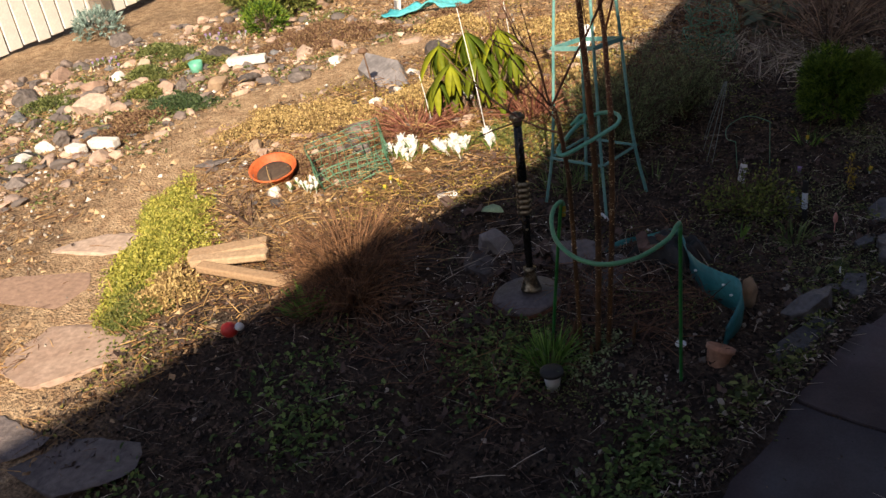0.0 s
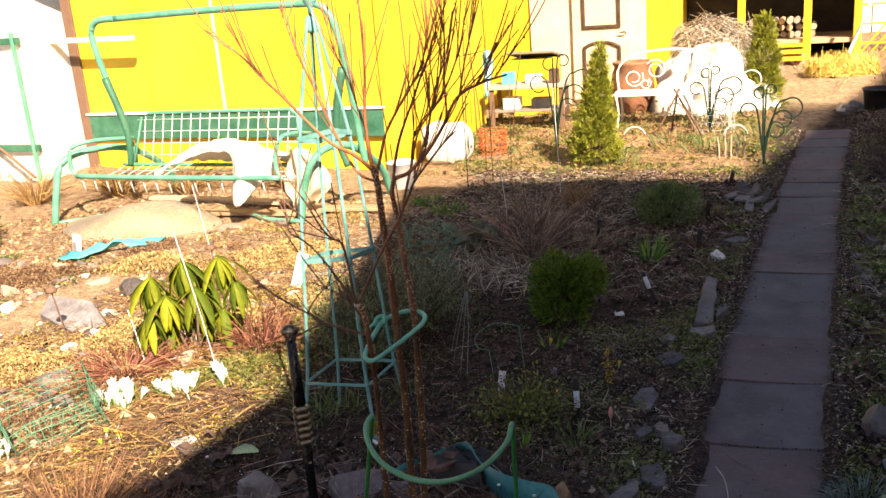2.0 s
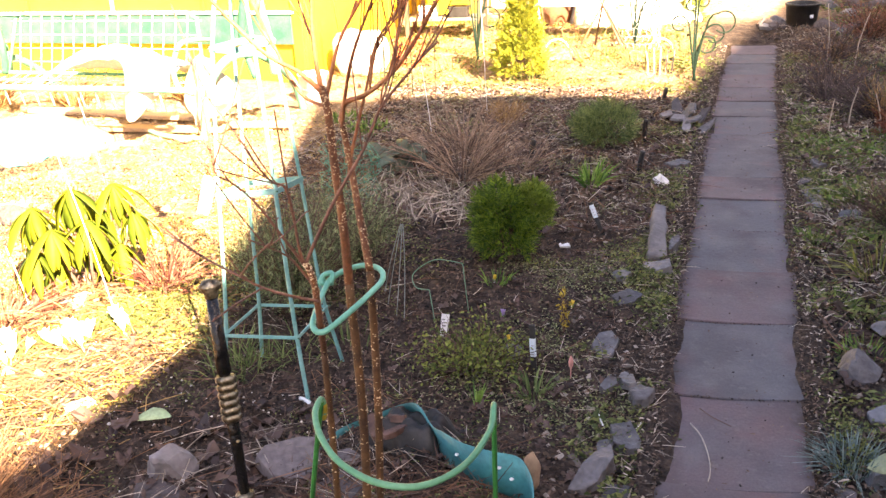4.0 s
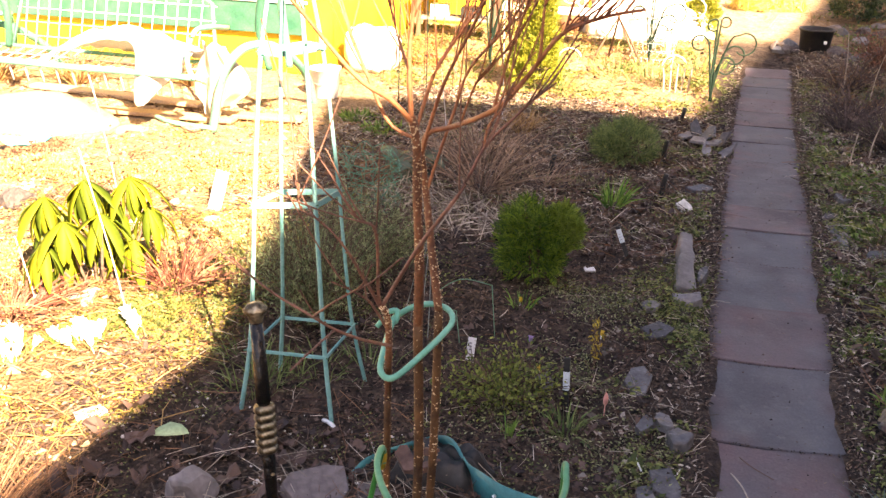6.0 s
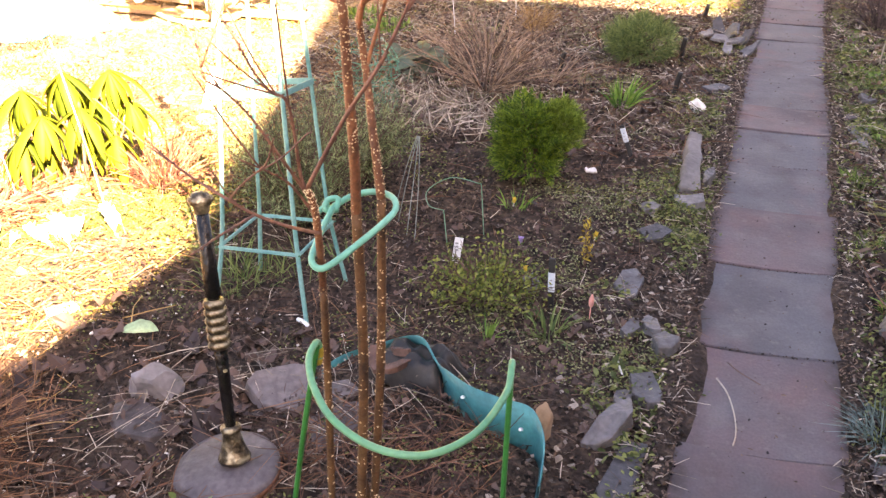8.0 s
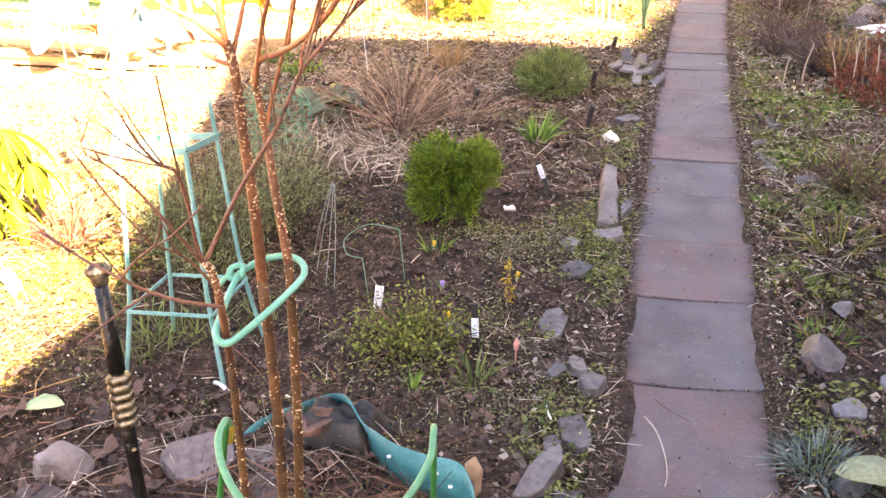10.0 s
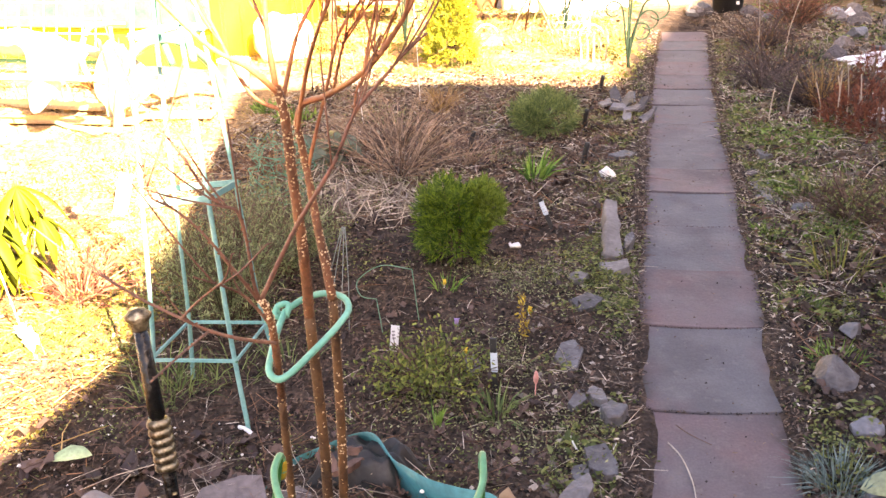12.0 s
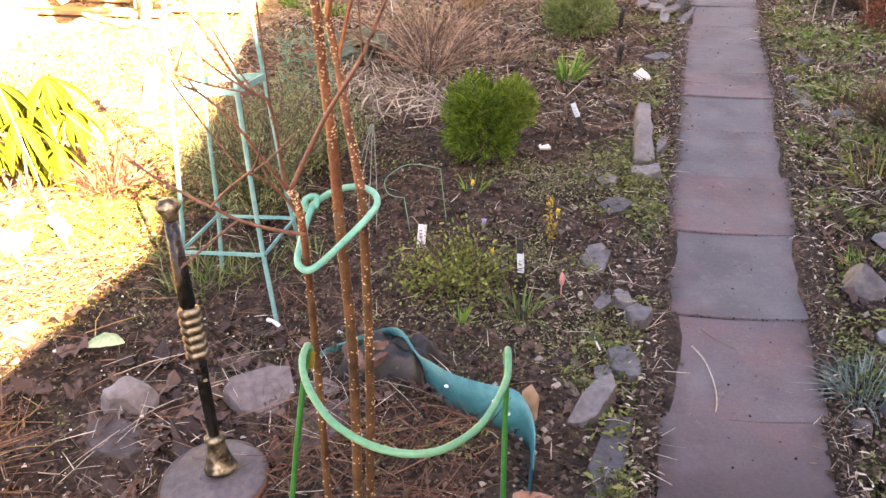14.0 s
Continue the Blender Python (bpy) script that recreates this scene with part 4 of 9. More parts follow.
for tr, line, r, r2, c, s in zip(trunks, (MAIN, SECOND, LEAN), (0.0112, 0.0102, 0.0086), (0.0078, 0.0068, 0.0062), (620, 560, 430), (1, 2, 3)):
    lenticels(line, r, r2, c, tr, s)
# line, thickness at the foot, thickness at the tip, number of side twigs
BRANCHES = [
    ([(-0.932, -1.765, 1.3), (-0.936, -1.77, 1.38), (-0.935, -1.77, 1.452), (-0.924, -1.77, 1.552), (-0.921, -1.77, 1.65), (-0.93, -1.76, 1.76)], 0.0056, 0.0018, 8),
    ([(-0.93, -1.768, 1.3), (-0.96, -1.8, 1.345), (-1.008, -1.85, 1.395), (-1.091, -1.9, 1.514), (-1.122, -1.93, 1.563), (-1.156, -1.95, 1.615), (-1.23, -1.97, 1.68)], 0.0054, 0.0018, 7),
    ([(-0.926, -1.765, 1.27), (-0.978, -1.77, 1.3), (-1.028, -1.78, 1.417), (-1.072, -1.78, 1.523), (-1.121, -1.76, 1.611), (-1.16, -1.75, 1.72)], 0.0042, 0.0015, 7),
    ([(-0.936, -1.768, 1.36), (-0.941, -1.76, 1.395), (-0.964, -1.74, 1.434), (-1.001, -1.72, 1.529), (-1.044, -1.7, 1.602), (-1.07, -1.69, 1.71)], 0.0038, 0.0014, 7),
    ([(-0.926, -1.762, 1.28), (-0.917, -1.75, 1.322), (-0.893, -1.74, 1.398), (-0.839, -1.72, 1.487), (-0.807, -1.7, 1.538), (-0.782, -1.7, 1.614), (-0.765, -1.69, 1.7)], 0.0044, 0.0015, 9),
    ([(-0.96, -1.614, 1.19), (-0.934, -1.64, 1.27), (-0.9, -1.66, 1.359), (-0.847, -1.66, 1.471), (-0.81, -1.66, 1.548), (-0.772, -1.66, 1.617), (-0.74, -1.65, 1.72)], 0.0046, 0.0015, 9),
    ([(-0.95, -1.61, 1.11), (-0.93, -1.605, 1.18), (-0.899, -1.6, 1.281), (-0.868, -1.6, 1.374), (-0.793, -1.6, 1.466), (-0.739, -1.6, 1.575), (-0.72, -1.59, 1.66)], 0.0042, 0.0014, 8),
    ([(-0.962, -1.612, 1.2), (-0.94, -1.63, 1.245), (-0.88, -1.665, 1.272), (-0.77, -1.79, 1.345), (-0.712, -1.81, 1.412), (-0.658, -1.83, 1.487), (-0.592, -1.84, 1.52), (-0.527, -1.85, 1.537)], 0.0066, 0.0022, 6),
    ([(-0.652, -1.83, 1.492), (-0.637, -1.83, 1.559), (-0.615, -1.83, 1.63), (-0.6, -1.82, 1.7)], 0.0026, 0.0013, 3),
    ([(-0.61, -1.837, 1.512), (-0.587, -1.83, 1.549), (-0.559, -1.83, 1.593)], 0.0022, 0.0013, 2),
    ([(-0.559, -1.845, 1.53), (-0.535, -1.83, 1.565), (-0.488, -1.83, 1.619)], 0.0022, 0.0013, 2),
    ([(-0.712, -1.81, 1.412), (-0.693, -1.82, 1.446), (-0.688, -1.83, 1.529), (-0.68, -1.83, 1.622), (-0.685, -1.83, 1.7)], 0.0034, 0.0014, 4),
    ([(-0.775, -1.785, 1.341), (-0.763, -1.78, 1.398), (-0.737, -1.78, 1.492), (-0.698, -1.78, 1.587), (-0.68, -1.77, 1.68)], 0.003, 0.0014, 6),
    ([(-0.86, -1.69, 1.285), (-0.823, -1.74, 1.368), (-0.793, -1.77, 1.41), (-0.74, -1.78, 1.463)], 0.0026, 0.0013, 3),
    ([(-0.943, -1.895, 0.98), (-0.874, -1.884, 1.11), (-0.805, -1.886, 1.215), (-0.769, -1.866, 1.295), (-0.723, -1.86, 1.349), (-0.688, -1.86, 1.386), (-0.655, -1.86, 1.415)], 0.0042, 0.0015, 5),
    ([(-0.769, -1.866, 1.295), (-0.765, -1.86, 1.331), (-0.738, -1.86, 1.372), (-0.723, -1.86, 1.413)], 0.0024, 0.0013, 2),
    ([(-0.941, -1.89, 0.965), (-0.946, -1.905, 1.01), (-0.934, -1.94, 1.104), (-0.931, -1.965, 1.164), (-0.955, -1.97, 1.177), (-0.976, -1.98, 1.211), (-1.007, -1.97, 1.252), (-1.052, -1.95, 1.294), (-1.085, -1.94, 1.33)], 0.0036, 0.0014, 3),
    ([(-0.942, -1.88, 0.955), (-0.953, -1.92, 1.02), (-0.959, -1.95, 1.063), (-0.968, -1.98, 1.112), (-0.989, -1.995, 1.152), (-1.019, -2.0, 1.18), (-1.048, -2.005, 1.199), (-1.053, -1.995, 1.24)], 0.0033, 0.0013, 2),
    ([(-0.94, -1.875, 0.925), (-0.95, -1.91, 0.98), (-0.957, -1.949, 1.022), (-0.986, -2.025, 1.081)], 0.003, 0.0014, 1),
    ([(-0.934, -1.875, 0.89), (-0.969, -1.93, 0.925), (-1.015, -1.95, 0.948), (-1.05, -1.972, 0.98), (-1.117, -1.97, 1.009), (-1.171, -1.96, 1.034), (-1.216, -1.95, 1.062)], 0.0036, 0.0016, 1),
    ([(-1.015, -1.95, 0.946), (-1.01, -2.05, 0.962), (-1.007, -2.15, 0.973)], 0.0025, 0.0016, 0),
    ([(-1.046, -1.972, 0.98), (-0.987, -2.02, 1.038), (-0.918, -2.06, 1.097)], 0.0024, 0.0013, 1),
]
rq = random.Random(11)
for line, r0, r1, count in BRANCHES:
    # Branches starting above 1 m take the brighter tone, as painted sunlight.
    skin = "twig_sunlit" if line[0][2] > 1.0 else "twig_shaded"
    br = part("branch", tube(line, r0, r1, 6), skin, shrub)
    P = spline(line, 6)
    knots = [P[i].lerp(P[i + 1], k) for i in range(2, len(P) - 1) for k in (0.1,)]
    part("bud_mass", lumps(np.array([tuple(p + Vector((rq.uniform(-1, 1), rq.uniform(-1, 1), 0.3)) * 0.003) for p in knots]), 0.0026), "bark", br, "small dark buds along the branch", smooth=False)
    for _ in range(int(count * 1.5 + 0.5)):
        i = rq.randrange(len(P) // 3, len(P) - 1)
        w = (P[i + 1] - P[i]).normalized() * 1.2 + Vector((rq.uniform(-0.7, 0.7), rq.uniform(-0.7, 0.7), rq.uniform(0.0, 0.6)))
        w.normalize()
        ln = rq.uniform(0.05, 0.19)
        tip = P[i] + w * ln + Vector((0, 0, 0.03))
        tw = part("twig", tube([P[i], P[i] + w * ln * 0.5 + Vector((0, 0, 0.008)), tip, tip + w * 0.004, tip + w * 0.01], 0.0017, 0.0009, 5, step=3), skin, br)

# cut stubs of old stems round the shrub's foot
for i in range(7):
    a = rq.uniform(0, 6.28)
    x, y = -0.93 + 0.11 * math.cos(a), -1.74 + 0.1 * math.sin(a)
    single("stump", tube([(0, 0, -0.02), (0.004, 0.006, 0.05), (0.012 * math.cos(a), 0.01, rq.uniform(0.07, 0.13))], 0.007, 0.006, 7, step=3), "bark_low",
           "short cut brown stump beside the shrub", "stump", "cut stumps at the shrub", at=(x, y, 0))

# green hose looped round the stems and knotted
hose = thing("hose_loop", 0, 0, 0, "green hose tied in a loop round the shrub stems", "hose")
part("loop", tube([(-0.99, -1.69, 0.852), (-0.965, -1.652, 0.862), (-0.925, -1.632, 0.868), (-0.885, -1.643, 0.866), (-0.865, -1.68, 0.86), (-0.872, -1.73, 0.851), (-0.895, -1.8, 0.836), (-0.92, -1.862, 0.822), (-0.938, -1.877, 0.819), (-0.958, -1.862, 0.825), (-0.97, -1.815, 0.835), (-0.982, -1.75, 0.845)],
                   0.0064, sides=10, closed=True), "hose_green", hose)
part("knot", tube([(-1.002, -1.685, 0.843), (-0.984, -1.7, 0.848), (-0.986, -1.682, 0.864), (-1.004, -1.69, 0.862), (-1.002, -1.708, 0.85), (-0.986, -1.686, 0.842)], 0.006, sides=8), "hose_green", hose)
part("loose_end", tube([(-1.0, -1.69, 0.85), (-1.013, -1.7, 0.846), (-1.022, -1.712, 0.835)], 0.006, 0.0055, sides=8, step=4), "hose_green", hose)

# half-ring plant support
support = thing("plant_support", 0, 0, 0, "green half-ring metal plant support on two legs", "plant support")
part("ring", tube([(-0.95, -1.868, 0.615), (-0.949, -1.87, 0.645), (-0.947, -1.888, 0.661), (-0.94, -1.93, 0.654), (-0.905, -1.985, 0.64), (-0.84, -2.042, 0.625), (-0.75, -2.072, 0.614), (-0.665, -2.055, 0.61), (-0.605, -1.975, 0.61), (-0.582, -1.86, 0.618), (-0.588, -1.8, 0.632), (-0.594, -1.772, 0.626), (-0.597, -1.765, 0.59)], 0.0068, sides=10), "hoop_green", support)
part("leg", tube([(-0.947, -1.882, 0.655), (-1.003, -1.86, 0.4), (-1.09, -1.83, -0.05)], 0.006, sides=8), "leg_green", support, "dark green coated leg")
part("leg", tube([(-0.595, -1.767, 0.625), (-0.597, -1.765, 0.4), (-0.6, -1.76, -0.05)], 0.006, sides=8), "leg_green", support, "dark green coated leg")
part("end_sleeve", tube([(-0.955, -1.866, 0.6), (-0.949, -1.868, 0.625), (-0.949, -1.87, 0.64)], 0.0076, 0.0073, 8, step=3), "yellow_leaf", support, "worn yellowish sleeve")

# ---- black post with turned rings, standing on a round stone ----
disc = thing("base_disc", -1.335, -1.66, 0.012, "round dark iron disc with a rusty rim under the post", "base plate", turn=20)
disc.scale = (0.92, 0.92, 1)
disc.rotation_euler = (radians(3), radians(-4), 0)
part("disc_plate", lathe([(0.135, -0.01), (0.146, 0.02), (0.147, 0.034), (0.142, 0.043), (0.12, 0.051), (0.08, 0.058), (0.04, 0.061), (0.005, 0.062)], 48), "disc_iron", disc)
part("rim", lathe([(0.1462, 0.014), (0.1495, 0.018), (0.1495, 0.028), (0.1468, 0.032)], 48), "rust", disc, "rusty rim")
post = thing("ornamental_post", -1.315, -1.655, 0.08, "black metal garden post with brass rings and flared foot", "post")
post.rotation_euler = Vector((0, 0, 1)).rotation_difference(Vector((-0.082, 0.106, 0.686)).normalized()).to_euler()
part("foot", lathe([(0.04, 0), (0.041, 0.008), (0.034, 0.02), (0.026, 0.05), (0.021, 0.075), (0.026, 0.08), (0.026, 0.09), (0.02, 0.094)]), "worn_brass", post, "tarnished brass flared foot")
shaft = part("shaft", lathe([(0.0135, 0.09), (0.0165, 0.30), (0.0145, 0.305), (0.0145, 0.43), (0.0188, 0.436), (0.018, 0.5), (0.0153, 0.655)], 20), "black_metal", post)
for i in range(6):
    part("ring", lathe([(0.015, -0.010), (0.024, -0.009), (0.0275, -0.003), (0.0275, 0.003), (0.024, 0.009), (0.015, 0.010)], 20), "worn_brass", shaft, "worn brass ring").location = (0, 0, 0.312 + 0.0212 * i)
part("cap", lathe([(0.0165, 0.64), (0.019, 0.655), (0.029, 0.668), (0.03, 0.676), (0.022, 0.682), (0.018, 0.688), (0.005, 0.692)], 20), "worn_brass", post, "tarnished flared cap")
scr = part("screw", lathe([(0.003, 0), (0.006, 0.002), (0.004, 0.006)], 8), "brass", post)
scr.location = (0.014, -0.012, 0.245)

# ---- tall four-legged obelisk ----
obelisk = thing("obelisk", -1.641, -0.788, 0, "teal painted metal plant obelisk with three flat bands", "plant obelisk", turn=2.3)
TOP = 1.66


def strip(p, q, high, thick):
    """A flat bar on edge from p to q."""
    p, q = Vector(p), Vector(q)
    out = (q - p).cross(Vector((0, 0, 1))).normalized() * (thick / 2)
    up = Vector((0, 0, high / 2))
    V = [tuple(e + a * out + b * up) for e in (p, q) for a, b in ((-1, -1), (1, -1), (1, 1), (-1, 1))]
    return V, [(0, 1, 2, 3), (7, 6, 5, 4), (0, 4, 5, 1), (1, 5, 6, 2), (2, 6, 7, 3), (3, 7, 4, 0)]


def corner(sx, sy, z, w):
    """A corner at height z; the frame stands a little crooked."""
    sag = 0.026 * (z / 0.745) ** 0.5 * (sx - sy) / 2 if z > 0.1 else 0.0
    return (sx * w + 0.0066 * z, sy * w - 0.0112 * z, z + sag)


LEVELS = ((-0.06, 0.176), (0.238, 0.134), (0.5, 0.116), (0.745, 0.103), (1.0, 0.087), (1.223, 0.07), (1.45, 0.04), (TOP, 0.012))
for sx in (-1, 1):
    for sy in (-1, 1):
        part("leg", tube([corner(sx, sy, z, w) for z, w in LEVELS], 0.0085, 0.0072, 4, step=3), "teal_paint", obelisk)
for z, w, high in ((0.238, 0.134, 0.011), (0.745, 0.103, 0.019), (1.223, 0.07, 0.019)):
    ring = [corner(a, b, z, w + 0.006) for a, b in ((-1, -1), (1, -1), (1, 1), (-1, 1))]
    band = part("band", join(*[strip(ring[k], ring[(k + 1) % 4], high, 0.005) for k in range(4)]), "teal_paint", obelisk, smooth=False)
    for k in range(4):
        part("rivet", lathe([(0.0005, 0.004), (0.004, 0.003), (0.005, 0)], 8), "dark_green", band).location = (ring[k][0] * 1.04, ring[k][1] * 1.04, ring[k][2])
part("top_collar", lathe([(0.02, TOP - 0.05), (0.024, TOP - 0.04), (0.024, TOP), (0.014, TOP + 0.012)], 12), "teal_paint", obelisk)
part("finial", lathe([(0.008, TOP + 0.01), (0.01, TOP + 0.04), (0.024, TOP + 0.06), (0.026, TOP + 0.08), (0.012, TOP + 0.1), (0.002, TOP + 0.11)], 12), "teal_paint", obelisk)

# ---- garden swing ----
swing = thing("garden_swing", 0, 0, 0, "green tubular garden swing with a wire mesh seat", "garden swing")
part("base_tube", tube([(-5.99, 1.86, 0.0), (-5.96, 1.92, 0.3), (-5.93, 2.0, 0.52), (-5.84, 2.2, 0.6), (-5.67, 2.55, 0.56), (-5.67, 3.0, 0.3), (-5.69, 3.2, 0.0)], 0.03, sides=10), "swing_green", swing)
part("base_tube", tube([(-3.72, 2.2, 0.0), (-3.63, 2.17, 0.3), (-3.54, 2.17, 0.5), (-3.46, 2.3, 0.6), (-3.37, 2.55, 0.56), (-3.37, 3.0, 0.3), (-3.39, 3.2, 0.0)], 0.03, sides=10), "swing_green", swing)
for x0, s in ((-5.99, 1), (-3.69, -1)):
    part("foot_bar", tube([(x0 + s * 0.02, 1.88 + (s < 0) * 0.3, 0.03), (x0 + s * 0.35, 2.2, 0.035), (x0 + s * 0.62, 2.35, 0.04)], 0.018, sides=8), "swing_green", swing)
TOPS = [(-5.66, 2.6, 0.42), (-5.63, 2.56, 0.6), (-5.66, 2.45, 1.1), (-5.69, 2.38, 1.5), (-5.67, 2.375, 1.63), (-5.58, 2.37, 1.685), (-5.4, 2.37, 1.69)]
part("upright", tube(TOPS, 0.028, sides=10), "swing_green", swing)
part("upright", tube([(-3.3, 2.6, 0.42), (-3.31, 2.56, 0.7), (-3.3, 2.45, 1.2), (-3.32, 2.39, 1.48), (-3.37, 2.375, 1.62), (-3.47, 2.37, 1.685), (-3.65, 2.37, 1.695)], 0.028, sides=10), "swing_green", swing)
for x0, s in ((-5.63, 1), (-3.33, -1)):
    part("hanger", tube([(x0 - s * 0.02, 2.4, 1.2), (x0 + s * 0.1, 2.42, 0.75), (x0 + s * 0.05, 2.45, 0.42)], 0.034, 0.026, sides=8), "dark_green", swing)
part("armrest", tube([(-5.75, 1.98, 0.42), (-5.8, 1.98, 0.5), (-5.78, 2.0, 0.66), (-5.65, 2.15, 0.7), (-5.55, 2.5, 0.66)], 0.018, sides=8), "swing_green", swing)
part("armrest", tube([(-3.7, 1.98, 0.41), (-3.745, 1.99, 0.5), (-3.74, 2.0, 0.62), (-3.69, 2.03, 0.73), (-3.63, 2.12, 0.745), (-3.72, 2.5, 0.68)], 0.018, sides=8), "swing_green", swing)
part("top_bar", tube([(-5.42, 2.37, 1.69), (-4.5, 2.37, 1.7), (-3.62, 2.37, 1.695)], 0.028, sides=10), "swing_green", swing)
part("seat_front_bar", tube([(-5.74, 1.96, 0.43), (-4.85, 1.955, 0.425), (-3.71, 1.96, 0.43)], 0.021, sides=8), "swing_green", swing)
part("seat_back_bar", tube([(-5.7, 2.5, 0.42), (-4.85, 2.52, 0.415), (-3.78, 2.5, 0.42)], 0.016, sides=8), "swing_green", swing)
part("back_frame", tube([(-5.6, 2.52, 0.42), (-5.52, 2.62, 0.82), (-5.44, 2.64, 0.86), (-3.98, 2.64, 0.86), (-3.9, 2.62, 0.82), (-3.84, 2.52, 0.42)], 0.014, sides=8, smooth_line=False), "swing_green", swing)
wires = [tube([(-5.5 + i * 0.1, 2.53, 0.43), (-5.48 + i * 0.1, 2.64, 0.86)], 0.004, sides=4, smooth_line=False) for i in range(16)]
wires += [tube([(-5.58, 2.55 + 0.028 * i, 0.5 + 0.1 * i), (-3.87, 2.55 + 0.028 * i, 0.5 + 0.1 * i)], 0.004, sides=4, smooth_line=False) for i in range(4)]
part("wire_mesh", join(*wires), "white_plastic", swing, "pale wire mesh of the backrest")
wires = [tube([(-5.7 + i * 0.1, 1.96, 0.425), (-5.69 + i * 0.1, 2.22, 0.36), (-5.68 + i * 0.1, 2.5, 0.415)], 0.004, sides=4, step=2) for i in range(20)]
wires += [tube([(-5.7, 2.06 + 0.1 * i, 0.395 - 0.02 * (i in (1, 2))), (-3.76, 2.06 + 0.1 * i, 0.395 - 0.02 * (i in (1, 2)))], 0.004, sides=4, smooth_line=False) for i in range(4)]
wires += [tube([(-5.7 + i * 0.13, 1.97, 0.43), (-5.69 + i * 0.13, 1.99, 0.29)], 0.006, sides=4, smooth_line=False) for i in range(15)]
part("wire_mesh", join(*wires), "white_plastic", swing, "pale wire mesh of the seat")


def draped(nx, ny, fn):
    """A sheet of nx by ny faces laid by fn(u, v), closed underneath with a little thickness."""
    V = [fn(i / nx, j / ny) for j in range(ny + 1) for i in range(nx + 1)]
    m = len(V)
    V += [(x + 0.003, y + 0.004, z - 0.012) for x, y, z in V]
    F = []
    for j in range(ny):
        for i in range(nx):
            a = j * (nx + 1) + i
            q = (a, a + 1, a + nx + 2, a + nx + 1)
            F += [q, tuple(m + k for k in q[::-1])]
    rim = [i for i in range(nx + 1)] + [j * (nx + 1) + nx for j in range(1, ny + 1)] + [ny * (nx + 1) + i for i in range(nx - 1, -1, -1)] + [j * (nx + 1) for j in range(ny - 1, 0, -1)]
    F += [(b, a, m + a, m + b) for a, b in zip(rim, rim[1:] + rim[:1])]
    return V, F


def blanket(u, v):
    """Arched over the seat from a thin tail, with one corner hanging in front."""
    lift = 0.03 * noise.noise((u * 5, v * 5, 3.0)) + 0.02 * noise.noise((u * 13, v * 11, 7.0))
    arch = 0.48 + 0.21 * math.sin(3.1416 * min(1.0, u * 0.9 + 0.02)) ** 0.8
    flap = math.exp(-((u - 0.83) / 0.12) ** 2)
    x = -4.9 + 1.06 * u
    if v < 0.45:
        t = v / 0.45
        return (x, 2.56 - 0.34 * t, 0.45 + (arch - 0.45) * t ** 0.7 + lift)
    t = (v - 0.45) / 0.55
    return (x - 0.12 * flap * t * t, 2.22 - 0.28 * min(1.0, 2 * t) * (0.4 + 0.6 * max(flap, 1 - 3 * u)), arch - 0.07 * t - 0.36 * flap * t ** 1.4 + lift)


single("blanket", draped(36, 30, blanket), "cloth_white", "crumpled off-white blanket thrown over the swing seat", "blanket")


def bag(u, v):
    fold = 0.045 * math.sin(u * 17 + v * 2) * (0.3 + v) + 0.03 * noise.noise((u * 6, v * 5, 2))
    w = 0.34 * (0.55 + 0.75 * math.sin(min(1.0, v * 1.15) * 2.4) ** 2) * (1 - 0.35 * max(0.0, v - 0.75) / 0.25)
    return (-3.75 + (u - 0.5) * w * 0.95 + 0.05 * math.sin(v * 3), 2.34 - 0.07 * math.sin(u * 3.1416) - fold * 0.7, 0.6 - (0.5 + 0.06 * math.sin(u * 5)) * v + 0.02 * math.sin(u * 11))


single("cloth", draped(30, 22, bag), "cloth_cream", "cream cloth hanging in folds from the swing armrest", "cloth")

# sand-coloured heap, blue sheet, boards under the swing
hb = bmesh.new()
bmesh.ops.create_uvsphere(hb, u_segments=40, v_segments=20, radius=1)
for v in hb.verts:
    p = v.co
    k = 1 + 0.14 * noise.noise(p * 2.2) + 0.05 * noise.noise(p * 7)
    v.co = Vector((p.x * 0.72 * k, p.y * 0.4 * k, p.z * 0.24 * k * (0.5 + 0.5 * math.exp(-((p.x - 0.25) / 0.5) ** 2))))
single("earth_mound", hb, "sand_heap", "low rounded heap of dry sandy earth before the swing", "heap", at=(-5.12, 1.9, 0), turn=6)


def sheet(u, v):
    x, y = -4.95 + 0.47 * u, 0.96 + 0.42 * u + (v - 0.5) * (0.17 + 0.08 * math.sin(u * 9))
    return (x, y, 0.05 + 0.03 * noise.noise((u * 6, v * 4, 1)) + 0.06 * math.exp(-((u - 0.62) / 0.16) ** 2) * (1 - v * 0.4) + float(gz(x, y)))


single("plastic_sheet", draped(24, 8, sheet), "blue_tarp", "wrinkled bright blue plastic sheet lying on the ground", "plastic sheet")
for x, y, ln, a in ((-4.2, 2.35, 1.1, 4), (-4.9, 2.75, 1.6, -3), (-3.55, 2.55, 0.7, 8)):
    single("board", box(ln, 0.12, 0.03, 0.006), "plank", "weathered board lying under the swing", "board", "boards under the swing", at=(x, y, 0.03), turn=a, smooth=False)
bl = thing("picture_tile", -5.02, 1.12, 0.02, "small white tile leaning on the earth with dark mark", "tile", turn=-20)
part("tile_body", box(0.11, 0.02, 0.15, 0.004, turn=(-8, 0, 0)), "white_plastic", bl, smooth=False)
